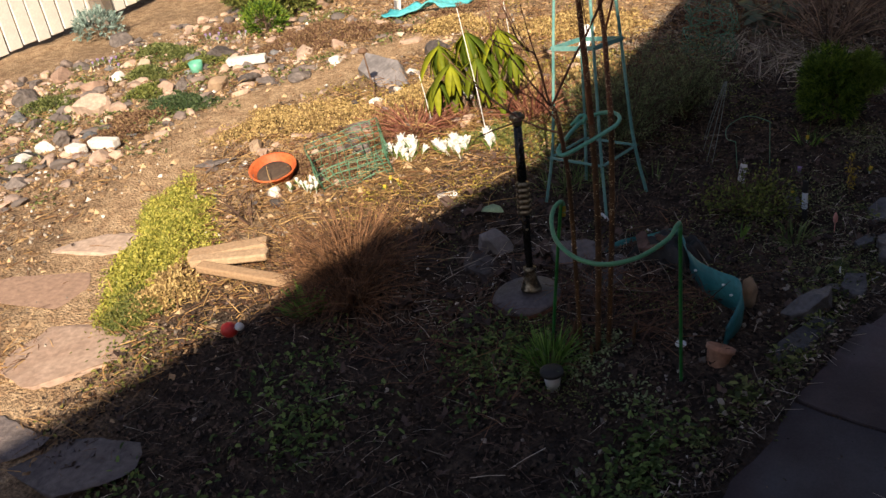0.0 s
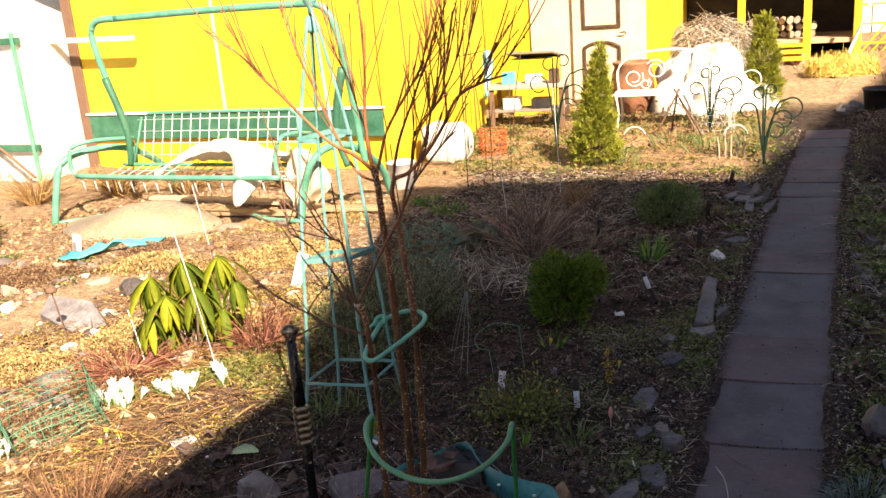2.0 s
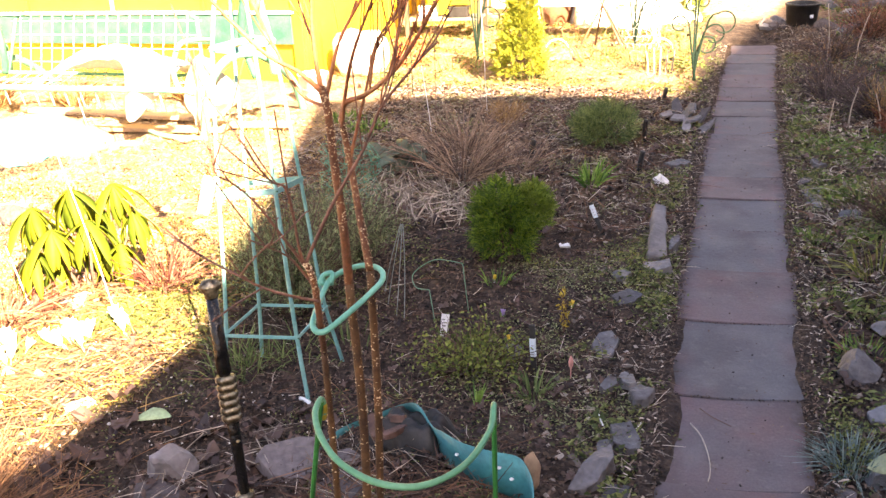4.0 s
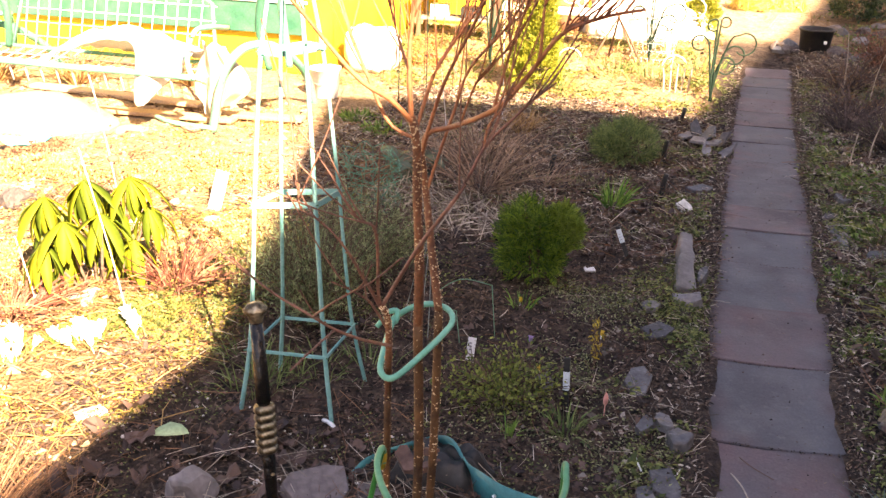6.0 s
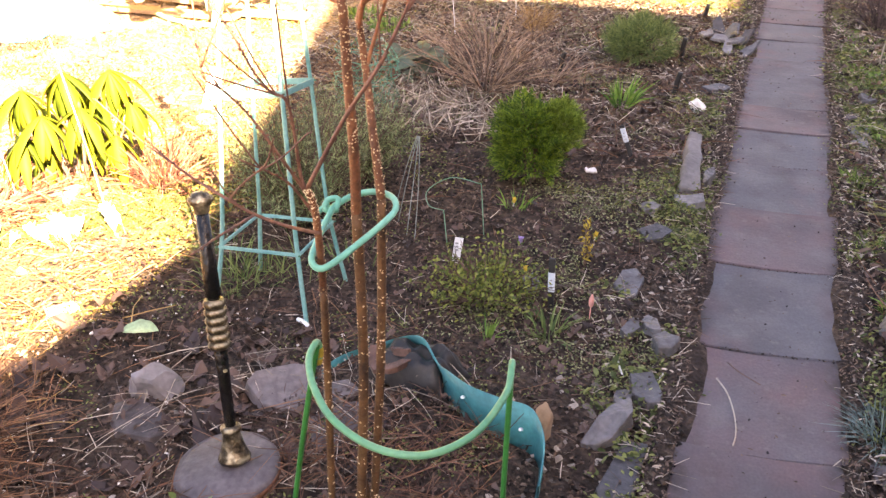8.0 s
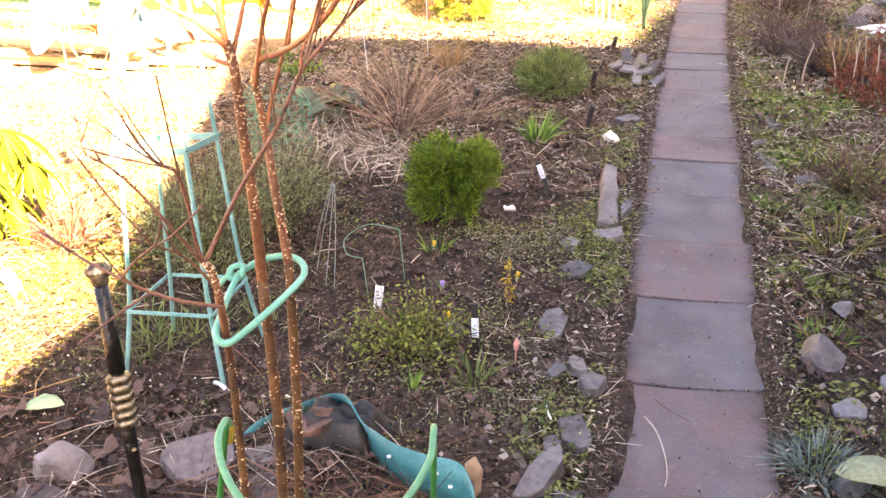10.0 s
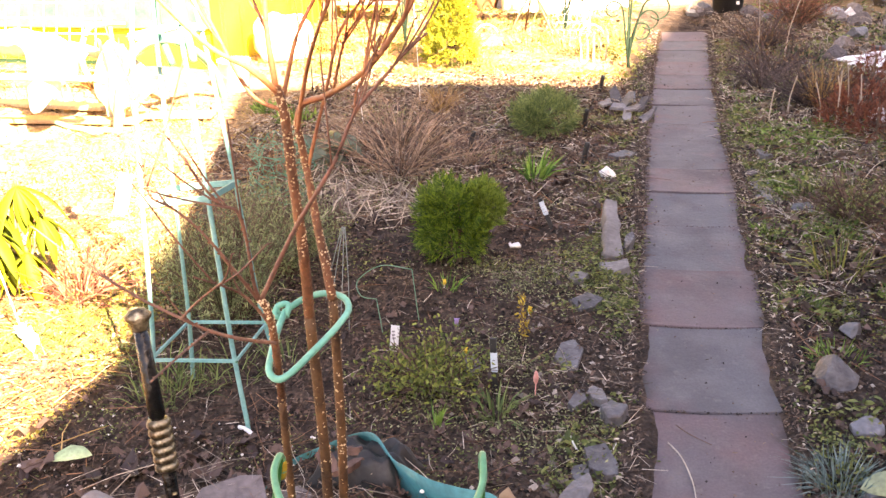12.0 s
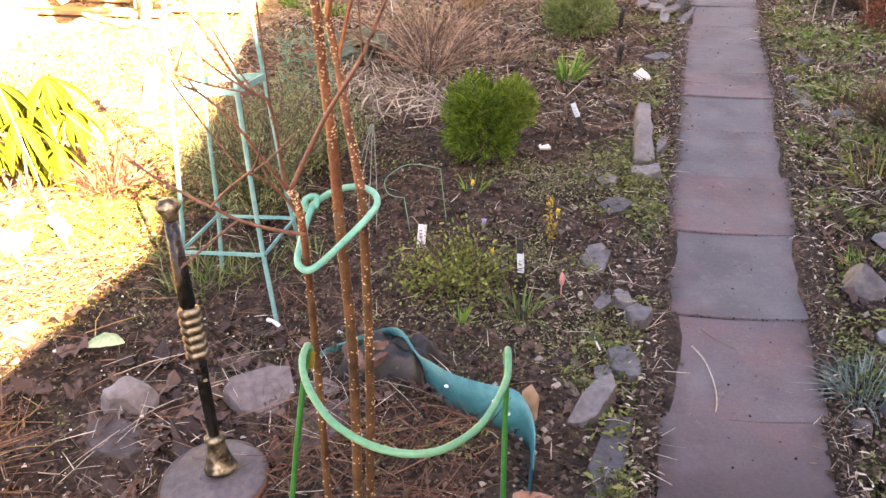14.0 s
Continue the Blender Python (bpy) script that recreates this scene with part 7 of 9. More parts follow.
# ---- rhododendron with drooping leaves ----
rhodo = thing("rhododendron", -2.86, -0.28, 0.0, "rhododendron with long drooping yellow-green leaves", "rhododendron")
lm = mesh("leaf", *big_leaf(0.205, 0.041, 0.0, 0.02), "rhodo_leaf", True)
q = random.Random(9)
for wx, wy, wz, count in ((0.0, 0.0, 0.5, 17), (-0.13, -0.1, 0.44, 13), (0.15, 0.1, 0.5, 14), (-0.02, -0.14, 0.36, 13), (0.1, -0.05, 0.38, 12), (-0.18, 0.02, 0.34, 11), (0.2, 0.14, 0.36, 10), (0.02, 0.1, 0.4, 10), (-0.08, -0.2, 0.28, 9), (0.08, 0.02, 0.26, 10), (-0.1, -0.06, 0.24, 9), (0.18, 0.04, 0.24, 8)):
    part("stem", tube([(wx * 0.2, wy * 0.2, -0.02), (wx * 0.7, wy * 0.7, wz * 0.5), (wx, wy, wz)], 0.008, 0.005, 6, step=3), "trunk_bark", rhodo)
    count = int(count * 1.3)
    for k in range(count):
        ob = new("leaf", lm)
        ob.parent = rhodo
        ob.location = (wx, wy, wz)
        a, down = 6.283 * k / count + q.uniform(-0.25, 0.25), q.uniform(-88, -46)
        ob.rotation_euler = Euler((radians(down), 0, a), "XYZ")
        s = q.uniform(0.75, 1.15)
        ob.scale = (s * q.uniform(0.85, 1.15), s, s)
    part("bud", lathe([(0.002, 0), (0.007, 0.008), (0.008, 0.018), (0.002, 0.032)], 8), "weed_yellow", rhodo, "pale pointed bud").location = (wx, wy, wz)

# mullein with felted leaves
mullein = thing("mullein", 0.72, -0.98, 0.02, "grey-green felted mullein rosette beside the path", "mullein")
mm = mesh("leaf", *big_leaf(0.18, 0.085, 0.02, 0.025, 0.5), "mullein_leaf", True)
# place, heading, lift, size of each leaf round the crown and along the fallen stem
for lx, ly, head, lift, size in ((-0.02, 0.03, 40, 16, 1.15), (0.0, 0.09, 55, 12, 1.0), (0.02, 0.03, 2, 26, 0.95), (-0.07, 0.0, 86, 5, 1.0), (-0.22, 0.01, 92, 3, 1.05), (0.05, -0.03, -140, 6, 1.25), (0.05, 0.02, -62, 10, 1.05),
                                 (0.03, 0.04, -35, 20, 0.8), (-0.06, -0.08, 108, 5, 0.85), (-0.12, -0.13, 128, 4, 0.9), (0.0, -0.05, 170, 4, 0.9), (0.06, 0.3, -10, 30, 0.75), (-0.2, -0.22, 160, 4, 0.7)):
    ob = new("leaf", mm)
    ob.parent = mullein
    ob.location = (lx, ly, 0.014 + 0.02 * q.random())
    ob.rotation_euler = Euler((radians(lift * 0.65), radians(q.uniform(-16, 16)), radians(head)), "XYZ")
    ob.scale = (size * q.uniform(0.85, 1.1), size, size)
part("old_stem", tube([(0.02, -0.02, 0.04), (-0.1, -0.13, 0.045), (-0.24, -0.26, 0.03), (-0.37, -0.37, 0.012)], 0.0125, 0.009, 8), "mullein_leaf", mullein, "fallen pale grey-green stem")
hell = thing("hellebore", -2.06, 1.74, 0.0, "dark green leathery hellebore clump", "hellebore")
hm = mesh("leaf", *big_leaf(0.2, 0.075, 0.03, 0.03), "hell_leaf", True)
for k in range(26):
    ob = new("leaf", hm)
    ob.parent = hell
    a = k * 2.4
    ob.location = (0.16 * math.cos(a * 1.7) * q.random(), 0.14 * math.sin(a * 1.7) * q.random(), 0.05 + 0.06 * q.random())
    ob.rotation_euler = Euler((radians(q.uniform(-30, 12)), radians(q.uniform(-30, 30)), a), "XYZ")

# ---- grass tufts ----


def tuft(x, y, n, length, mat, label, category="grass", spread_r=0.05, width=0.006, group="", arch=0.5):
    a = R.uniform(0, 6.283, n)
    r = spread_r * np.sqrt(R.uniform(0, 1, n))
    base = np.stack([np.cos(a) * r, np.sin(a) * r, np.zeros(n) - 0.005], 1)
    lean = R.uniform(0.05, 0.7, n)
    way = np.stack([np.cos(a) * lean, np.sin(a) * lean, np.ones(n)], 1)
    L = length * R.uniform(0.6, 1.15, n)
    bend = np.stack([np.cos(a), np.sin(a), -0.8 * np.ones(n)], 1) * (lean * L * arch)[:, None]
    return single("grass_tuft" if category == "grass" else category.replace(" ", "_"), blades(base, way, L, width * R.uniform(0.7, 1.2, n), bend), mat, label, category, group, "stuff", at=(x, y, float(gz(x, y))), smooth=False)


tuft(-1.02, -1.93, 170, 0.15, "grass", "dense tuft of bright green grass leaves", spread_r=0.06)
tuft(0.285, -0.92, 380, 0.11, "fescue", "blue-grey fescue tuft at the path edge", spread_r=0.08, width=0.0035, arch=1.25)
tuft(-0.72, -0.7, 55, 0.12, "dull_grass", "loose tuft of green leaves beside the marker", spread_r=0.05, width=0.007, arch=1.0)
for x, y, n in ((-1.79, -0.69, 60), (-1.84, -0.8, 50), (-1.66, -0.6, 45), (-1.95, -0.6, 40), (-1.5, -0.52, 30)):
    tuft(x, y, n, 0.13, "dull_grass", "loose tuft of dull green grass under the obelisk", spread_r=0.1, width=0.0045, group="grass under the obelisk", arch=0.9)
tuft(-0.84, 1.55, 50, 0.2, "grass", "loose tuft of upright green leaves in the bed", spread_r=0.05, width=0.01)
tuft(-0.9, -0.82, 16, 0.09, "grass", "few green shoots in the bed", spread_r=0.02, width=0.007)
tuft(-1.05, 0.12, 30, 0.1, "grass", "few green shoots in the bed", spread_r=0.05, width=0.006)
tuft(-2.05, -2.2, 60, 0.12, "grass", "tuft of broad green leaves in shade", spread_r=0.06, width=0.018)
tuft(-2.58, 2.57, 170, 0.085, "low_grass", "low bright green perennial clump", spread_r=0.14, width=0.02)
tuft(-2.87, 2.85, 150, 0.08, "low_grass", "low bright green perennial clump", spread_r=0.12, width=0.02)
tuft(0.62, 1.55, 120, 0.08, "weed", "low green leafy clump beside the path", spread_r=0.16, width=0.02)
tuft(0.55, 0.55, 60, 0.2, "weed_yellow", "arching green and pale grass by the path", spread_r=0.1, width=0.008, arch=1.0)
tuft(1.2, 5.2, 200, 0.07, "yew", "flat dark green cushion on the far bed", spread_r=0.25, width=0.02)
for x, y in ((0.5, 3.53), (0.45, 2.3), (0.66, 2.5), (0.84, 2.0), (0.5, 1.55), (0.57, 0.9), (0.38, 3.7), (0.45, 2.7), (0.6, 2.15), (0.62, 0.98), (0.33, 0.95), (0.75, 0.3), (0.35, 0.25), (0.4, -0.2), (0.55, 1.2)):
    tuft(x, y, 90, 0.06, "low_grass", "low bright green grass patch beside the path", spread_r=0.09, width=0.006, group="grass patches", arch=0.8)
for x, y in ((-1.75, 4.6), (-0.9, 5.2), (-2.6, 5.0), (-1.3, 5.6), (-0.5, 5.9)):
    tuft(x, y, 60, 0.18, "dull_grass", "yellowish grassy clump in the sunny bed", spread_r=0.25, width=0.012, group="sunny clumps")


# ---- crocuses ----
def crocus(mat, label, size=1.0):
    c = thing("crocus", 0, 0, 0, label, "crocus")
    part("stalk", tube([(0, 0, -0.01), (0.002, 0, 0.03 * size)], 0.003, sides=5, smooth_line=False), "petal_white", c)
    pm = mesh("petal", *big_leaf(0.05 * size, 0.026 * size, 0, 0.004), mat, True)
    for k in range(6):
        ob = new("petal", pm)
        ob.parent = c
        ob.location = (0, 0, 0.028 * size)
        ob.rotation_euler = Euler((radians(70 - 12 * (k % 2)), 0, k * 1.047), "XYZ")
    for k in range(5):
        part("leaf", blades(np.zeros((1, 3)), np.array([[math.cos(k * 1.3) * 0.5, math.sin(k * 1.3) * 0.5, 1.0]]), 0.08 * size, 0.004), "grass", c, smooth=False)
    return c


white = crocus("petal_white", "white crocus in flower", 1.45)
white["group"] = "white crocuses"
spots = [(-2.78 + q.uniform(-0.09, 0.1), -0.93 + q.uniform(-0.06, 0.08)) for _ in range(17)] + [(-2.54 + q.uniform(-0.09, 0.1), -0.77 + q.uniform(-0.05, 0.07)) for _ in range(20)] + [(-2.46 + q.uniform(-0.05, 0.05), -0.6 + q.uniform(-0.05, 0.05)) for _ in range(7)]
white.location = (*spots[0], float(gz(*spots[0])))
for x, y in spots[1:]:
    c = copy_thing(white, pose(x, y, float(gz(x, y)), q.uniform(-28, 28), q.uniform(-28, 28), q.uniform(0, 360)))
    c.scale = [q.uniform(0.55, 0.92)] * 3
snow_drop = crocus("petal_white", "small white snowdrop in flower", 0.6)
snow_drop["group"] = "snowdrops"
snow_drop.location = (-2.93, -1.5, 0.05)
for _ in range(12):
    x, y = -2.95 + q.uniform(-0.09, 0.09), -1.5 + q.uniform(-0.07, 0.07)
    copy_thing(snow_drop, pose(x, y, float(gz(x, y)) + 0.03, q.uniform(-25, 25), q.uniform(-25, 25), q.uniform(0, 360)))
yellow = crocus("petal_yellow", "small yellow crocus in flower", 0.5)
yellow["group"] = "yellow crocuses"
yellow.location = (-1.0, 0.16, 0.01)
for x, y in ((-1.06, 0.12), (-0.69, -0.05), (-2.55, -1.2), (-2.6, -1.25), (-2.58, -1.18), (-2.63, -1.19), (-0.87, -0.4)):
    copy_thing(yellow, pose(x, y, float(gz(x, y)), q.uniform(-15, 15), q.uniform(-15, 15), q.uniform(0, 360)))
violet = crocus("petal_purple", "small violet crocus in flower", 0.6)
violet["group"] = "violet crocuses"
violet.location = (-0.95, -0.18, 0.01)
for k in range(16):
    x, y = ((-6.3, -0.85), (-5.95, 0.0))[k % 2]
    x, y = x + q.uniform(-0.18, 0.18), y + q.uniform(-0.12, 0.12)
    copy_thing(violet, pose(x, y, float(gz(x, y)) + 0.03, q.uniform(-20, 20), q.uniform(-20, 20), q.uniform(0, 360)))


# ---- snow ----
def snow_patch(cx, cy, rx, ry, turn, label, seed):
    def f(u, v):
        a, r = u * 6.283, v
        w = 1 + 0.45 * noise.noise((math.cos(a) * 1.6 + seed, math.sin(a) * 1.6, 1)) + 0.32 * noise.noise((math.cos(a) * 5 + seed, math.sin(a) * 5, 2)) + 0.15 * noise.noise((math.cos(a) * 14, math.sin(a) * 14, seed))
        x, y = rx * r * w * math.cos(a), ry * r * w * math.sin(a)
        return (x, y, 0.055 * (1 - r ** 4) + 0.022 * noise.noise((x * 6, y * 6, seed)) * (1 - r * 0.6) - 0.005)
    single("snow_patch", draped(96, 14, f), "snow", label, "snow", at=(cx, cy, 0.035), turn=turn)


snow_patch(2.3, 4.95, 0.95, 0.5, 25, "broad melting patch of white snow on the bed", 3)
snow_patch(1.95, 3.35, 0.56, 0.38, 25, "thin melting patch of white snow by the shrubs", 8)
snow_patch(1.42, 3.1, 0.26, 0.18, 30, "small melting patch of white snow by the shrubs", 15)
snow_patch(1.4, 2.6, 0.15, 0.1, -50, "small melting patch of white snow by the shrubs", 17)
snow_patch(2.15, 4.1, 0.25, 0.14, 5, "small melting streak of white snow on the bed", 25)
snow_patch(2.85, 3.7, 0.5, 0.3, -10, "thin melting patch of white snow on the bed", 12)

# ---- far bed: spirals, bench, netting, bags ----


def curl(cx, cz, r, start, turns, y=0.0):
    return [(cx + r * (1 - 0.55 * k / 14) * math.cos(start - turns * 6.283 * k / 14), y, cz + r * (1 - 0.55 * k / 14) * math.sin(start - turns * 6.283 * k / 14)) for k in range(15)]


def spiral_stake(x, y, h, mat, label, turn, group="spiral stakes"):
    """A sheaf of rods that part upward and hook over in rings."""
    s = thing("spiral_stake", x, y, 0.0, label, "plant stake", group, turn)
    for k, (reach, z, r) in enumerate(((0.34, 0.86, 0.13), (0.24, 0.7, 0.11), (0.16, 0.55, 0.1), (-0.06, 1.0, 0.07), (-0.2, 0.8, 0.09), (0.1, 1.02, 0.06))):
        sg = 1 if reach > 0 else -1
        ring = [(h * (reach + r * sg * (math.sin(a) - 0.1)), 0.02 * (k - 2), h * (z - r + r * math.cos(a))) for a in [j * 0.5 - 0.6 for j in range(10)]]
        part("rod", tube([(0.004 * k, 0, -0.04), (h * reach * 0.12, 0.004 * (k - 2), h * 0.3), (h * (reach * 0.5 - 0.02 * sg), 0.012 * (k - 2), h * (z - 0.1)), *ring], 0.0085, 0.0065, 6, step=3), mat, s)


spiral_stake(-0.38, 4.59, 0.68, "stake_green", "dark green metal plant stake with curled ends", 10)
spiral_stake(-2.5, 5.4, 0.95, "stake_green", "dark green metal plant stake with curled ends", 0)
spiral_stake(-1.02, 6.13, 0.7, "stake_green", "dark green metal plant stake with curled ends", 15)
for k in range(5):
    single("cane_stub", tube([(0, 0, -0.03), (0.004 * (k - 2), 0, 0.12), (0.012 * (k - 2), 0.006 * k, 0.22 + 0.02 * (k % 3))], 0.008, 0.007, 7, step=3), "bleached", "short pale cut cane standing in the sunny bed", "cane", "short pale canes", at=(-0.77 + 0.05 * k, 4.77 + 0.04 * (k % 2), 0))
for x, y in ((-1.8, 6.04), (-0.75, 6.09)):
    single("wire_arch", tube([(0.12 * math.cos(3.1416 - k * 0.349), 0.0, 0.1 + 0.12 * math.sin(k * 0.349)) for k in range(10)], 0.006, sides=6), "white_paint", "small white wire arch edging the sunny bed", "wire arch", "white wire arches", at=(x, y, -0.11), turn=8)
spiral_stake(-0.85, 6.4, 0.75, "white_paint", "white metal plant stake with curled ends", -10)
bench = thing("garden_bench", -1.56, 6.72, 0.0, "white wrought iron bench with scrolled back", "bench", turn=4)
bench.scale = (0.94, 1.0, 0.9)
part("seat", box(1.25, 0.42, 0.035, 0.01, (0, 0, 0.42)), "white_paint", bench, smooth=False)
for x in (-0.58, 0.58):
    part("leg", tube([(x, -0.2, 0), (x * 0.97, -0.16, 0.2), (x, -0.2, 0.42)], 0.014, sides=7, step=3), "white_paint", bench)
    part("leg", tube([(x, 0.24, 0), (x * 0.97, 0.18, 0.2), (x, 0.2, 0.42)], 0.014, sides=7, step=3), "white_paint", bench)
back = part("back_frame", tube([(-0.6, 0.2, 0.42), (-0.6, 0.23, 0.75), (-0.3, 0.24, 0.92), (0.3, 0.24, 0.92), (0.6, 0.23, 0.75), (0.6, 0.2, 0.42)], 0.016, sides=8), "white_paint", bench)
for k, (x, z, r, s, t) in enumerate(((-0.42, 0.6, 0.12, 0.5, 1.4), (-0.15, 0.7, 0.13, 2.6, 1.4), (0.15, 0.7, 0.13, 0.5, -1.4), (0.42, 0.6, 0.12, 2.6, -1.4), (-0.28, 0.52, 0.07, 1.0, 1.3), (0.28, 0.52, 0.07, 1.0, -1.3))):
    part("scroll", tube(curl(x, z, r, s, t, 0.23), 0.009, 0.007, 6, step=2), "white_paint", back)


def cover(u, v):
    a, b = u * 6.283, v * 1.62
    k = 1 + 0.3 * noise.noise((math.cos(a) * 2, math.sin(a) * 2, v * 2.5)) + 0.16 * noise.noise((math.cos(a) * 6, math.sin(a) * 6, v * 5)) + 0.05 * math.sin(a * 13 + v * 3) * v
    return (0.62 * math.sin(b) * math.cos(a) * k, 0.38 * math.sin(b) * math.sin(a) * k, max(0.02, 0.66 * math.cos(b) * k + 0.06))


single("plant_cover", draped(72, 24, cover), "cloth_white", "white fleece cover tied over a plant by the bench", "plant cover", at=(-1.24, 7.75, 0), turn=-2).scale = (1.02, 1.0, 1.0)
pc2 = single("plant_cover", draped(72, 24, cover), "cloth_white", "white fleece cover over a shrub among stones", "plant cover", at=(2.45, 9.9, 0), turn=70)
pc2.scale = (0.8, 0.9, 1.05)
single("wire_netting", net_tube(0.22, 0.55, 7, 22, 0.0012, 0.012), "white_plastic", "pale wire netting cylinder round a plant", "netting", at=(-0.98, 6.15, 0))
sticks = thing("stick_tripod", -1.33, 5.95, 0.0, "dark sticks leaning together over a plant", "plant support")
for a, b in ((-0.25, 0.0), (0.22, 0.05), (0.3, -0.1), (-0.1, 0.2)):
    part("stick", tube([(a, b, -0.02), (a * 0.4, b * 0.4, 0.28), (-a * 0.12, 0, 0.52)], 0.012, 0.008, 6, step=3), "brown_wood", sticks)
tub = thing("brown_tub", -2.14, 7.7, 0.0, "big brown earthenware tub behind the white bench", "tub")
part("tub_body", lathe([(0.16, 0), (0.2, 0.02), (0.27, 0.3), (0.26, 0.5), (0.22, 0.6), (0.245, 0.63), (0.245, 0.66), (0.21, 0.66), (0.2, 0.5)], 28), "brown_clay", tub)
part("soil_fill", lathe([(0.2, 0.58), (0.12, 0.61), (0.01, 0.62)], 20), "clod", tub, "dark soil in the tub")
bucket = thing("plant_tub", 0.67, 7.5, 0.0, "black plastic plant tub at the end of the path", "plant tub")
part("tub_body", lathe([(0.15, 0), (0.155, 0.005), (0.175, 0.25), (0.188, 0.252), (0.188, 0.275), (0.172, 0.275), (0.15, 0.05)], 28), "black_plastic", bucket)
part("label_plate", box(0.035, 0.004, 0.035, 0.001, (0.09, -0.152, 0.13)), "white_plastic", bucket, "small white label", smooth=False)
pail = thing("pail", -3.42, 3.5, 0.0, "white plastic pail by the yellow house", "pail")
part("pail_body", lathe([(0.1, 0), (0.105, 0.004), (0.125, 0.23), (0.132, 0.232), (0.132, 0.245), (0.122, 0.245), (0.1, 0.02)], 24), "white_plastic", pail)
part("handle", tube([(-0.128, 0, 0.225), (-0.1, -0.08, 0.16), (0, -0.14, 0.13), (0.1, -0.08, 0.16), (0.128, 0, 0.225)], 0.003, sides=5), "grey_wood", pail)


def sack(u, v):
    a, b = u * 6.283, v * 3.1416
    k = 1 + 0.2 * noise.noise((math.cos(a) * 2, math.sin(a) * 2, v * 3 + 5)) + 0.12 * noise.noise((math.cos(a) * 6, math.sin(a) * 6, v * 8))

    def pw(s):
        return math.copysign(abs(s) ** 0.55, s)
    return (0.24 * pw(math.sin(b)) * pw(math.cos(a)) * k, 0.17 * pw(math.sin(b)) * pw(math.sin(a)) * k, 0.2 - 0.2 * pw(math.cos(b)) * k)


single("sack", draped(26, 18, sack), "cloth_white", "full white sack standing by the yellow house", "sack", at=(-3.45, 4.65, 0))
single("red_crate", net_tube(0.14, 0.28, 5, 16, 0.005, 0.0, 4), "terracotta", "red plastic crate standing on the grass", "crate", at=(-3.05, 4.95, 0))
table = thing("work_table", -3.2, 6.75, 0.0, "grey wooden work table with tools beside the shed", "table", turn=6)
part("tabletop", box(0.95, 0.5, 0.04, 0.006, (0, 0, 0.5)), "grey_wood", table, smooth=False)
part("shelf", box(0.85, 0.4, 0.025, 0.006, (0, 0, 0.22)), "grey_wood", table, smooth=False)
for x in (-0.42, 0.42):
    for y in (-0.2, 0.2):
        part("leg", box(0.05, 0.05, 0.5, 0.006, (x, y, 0)), "brown_wood", table, smooth=False)
for x, y, w, h, mt, lb in ((-0.25, 0, 0.16, 0.14, "blue_tarp", "blue tin standing on the work table"), (0.05, 0.05, 0.2, 0.1, "white_plastic", "white box standing on the work table"), (0.32, 0.0, 0.12, 0.16, "brown_wood", "brown box standing on the work table")):
    single("box", box(w, 0.16, h, 0.01), mt, lb, "box", "boxes on the work table", at=(-3.2 + x, 6.75 + y, 0.541), turn=12, smooth=False)
for x, y, w, h, mt, lb in ((-3.4, 6.7, 0.2, 0.14, "white_plastic", "white box on the table shelf"), (-3.05, 6.75, 0.22, 0.12, "black_plastic", "black box on the table shelf")):
    single("box", box(w, 0.2, h, 0.01), mt, lb, "box", "boxes on the table shelf", at=(x, y, 0.246), turn=6, smooth=False)
cab = thing("cabinet", -3.45, 7.9, 0.0, "yellow wooden outdoor cabinet with sloping lid", "cabinet")
part("cabinet_body", box(0.55, 0.45, 0.75, 0.008), "yellow_paint", cab, smooth=False)
part("lid", box(0.62, 0.55, 0.03, 0.006, (0, -0.03, 0.77), (-10, 0, 0)), "grey_wood", cab, "pale sloping lid", smooth=False)


def hang(u, v):
    return ((u - 0.5) * 0.24 + 0.03 * math.sin(v * 6), 0.05 * math.sin(u * 14) + 0.03 * v, 0.86 - 0.6 * v + 0.03 * math.sin(u * 9))


single("hanging_sheet", draped(16, 14, hang), "pale_tarp", "pale blue plastic sheet hanging over the work table", "plastic sheet", at=(-4.15, 7.7, 0))
single("blue_pole", tube([(0, 0, -0.03), (0.01, 0, 0.9), (0, 0, 1.75)], 0.021, 0.02, 8, step=3), "label_blue", "thin pale blue pole standing by the shed wall", "pole", at=(-4.2, 7.8, 0))
single("pole", tube([(0, 0, -0.05), (0.0, 0, 0.8), (0.01, 0, 1.7)], 0.018, sides=8, step=3), "grey_wood", "grey wooden pole standing by the shed", "pole", at=(-4.3, 7.6, 0))
single("pole", tube([(0, 0, -0.05), (0.2, 0, 0.5), (0.42, 0.05, 1.1)], 0.03, sides=8, step=3), "white_paint", "white painted pole leaning by the straw", "pole", at=(0.35, 13.0, 0))
for x, y, h, dx in ((-3.6, 5.6, 1.3, 0.05), (-3.3, 5.3, 1.1, -0.1), (-3.85, 5.2, 1.4, 0.1), (-3.7, 6.2, 1.6, -0.05), (-3.15, 5.9, 1.0, 0.15)):
    single("sapling", tube([(0, 0, -0.03), (dx * 0.3, 0.02, h * 0.5), (dx, 0, h)], 0.008, 0.003, 6, step=4), "bark", "tall thin bare sapling by the yellow house", "sapling", "saplings by the house", at=(x, y, 0))
q2 = random.Random(77)
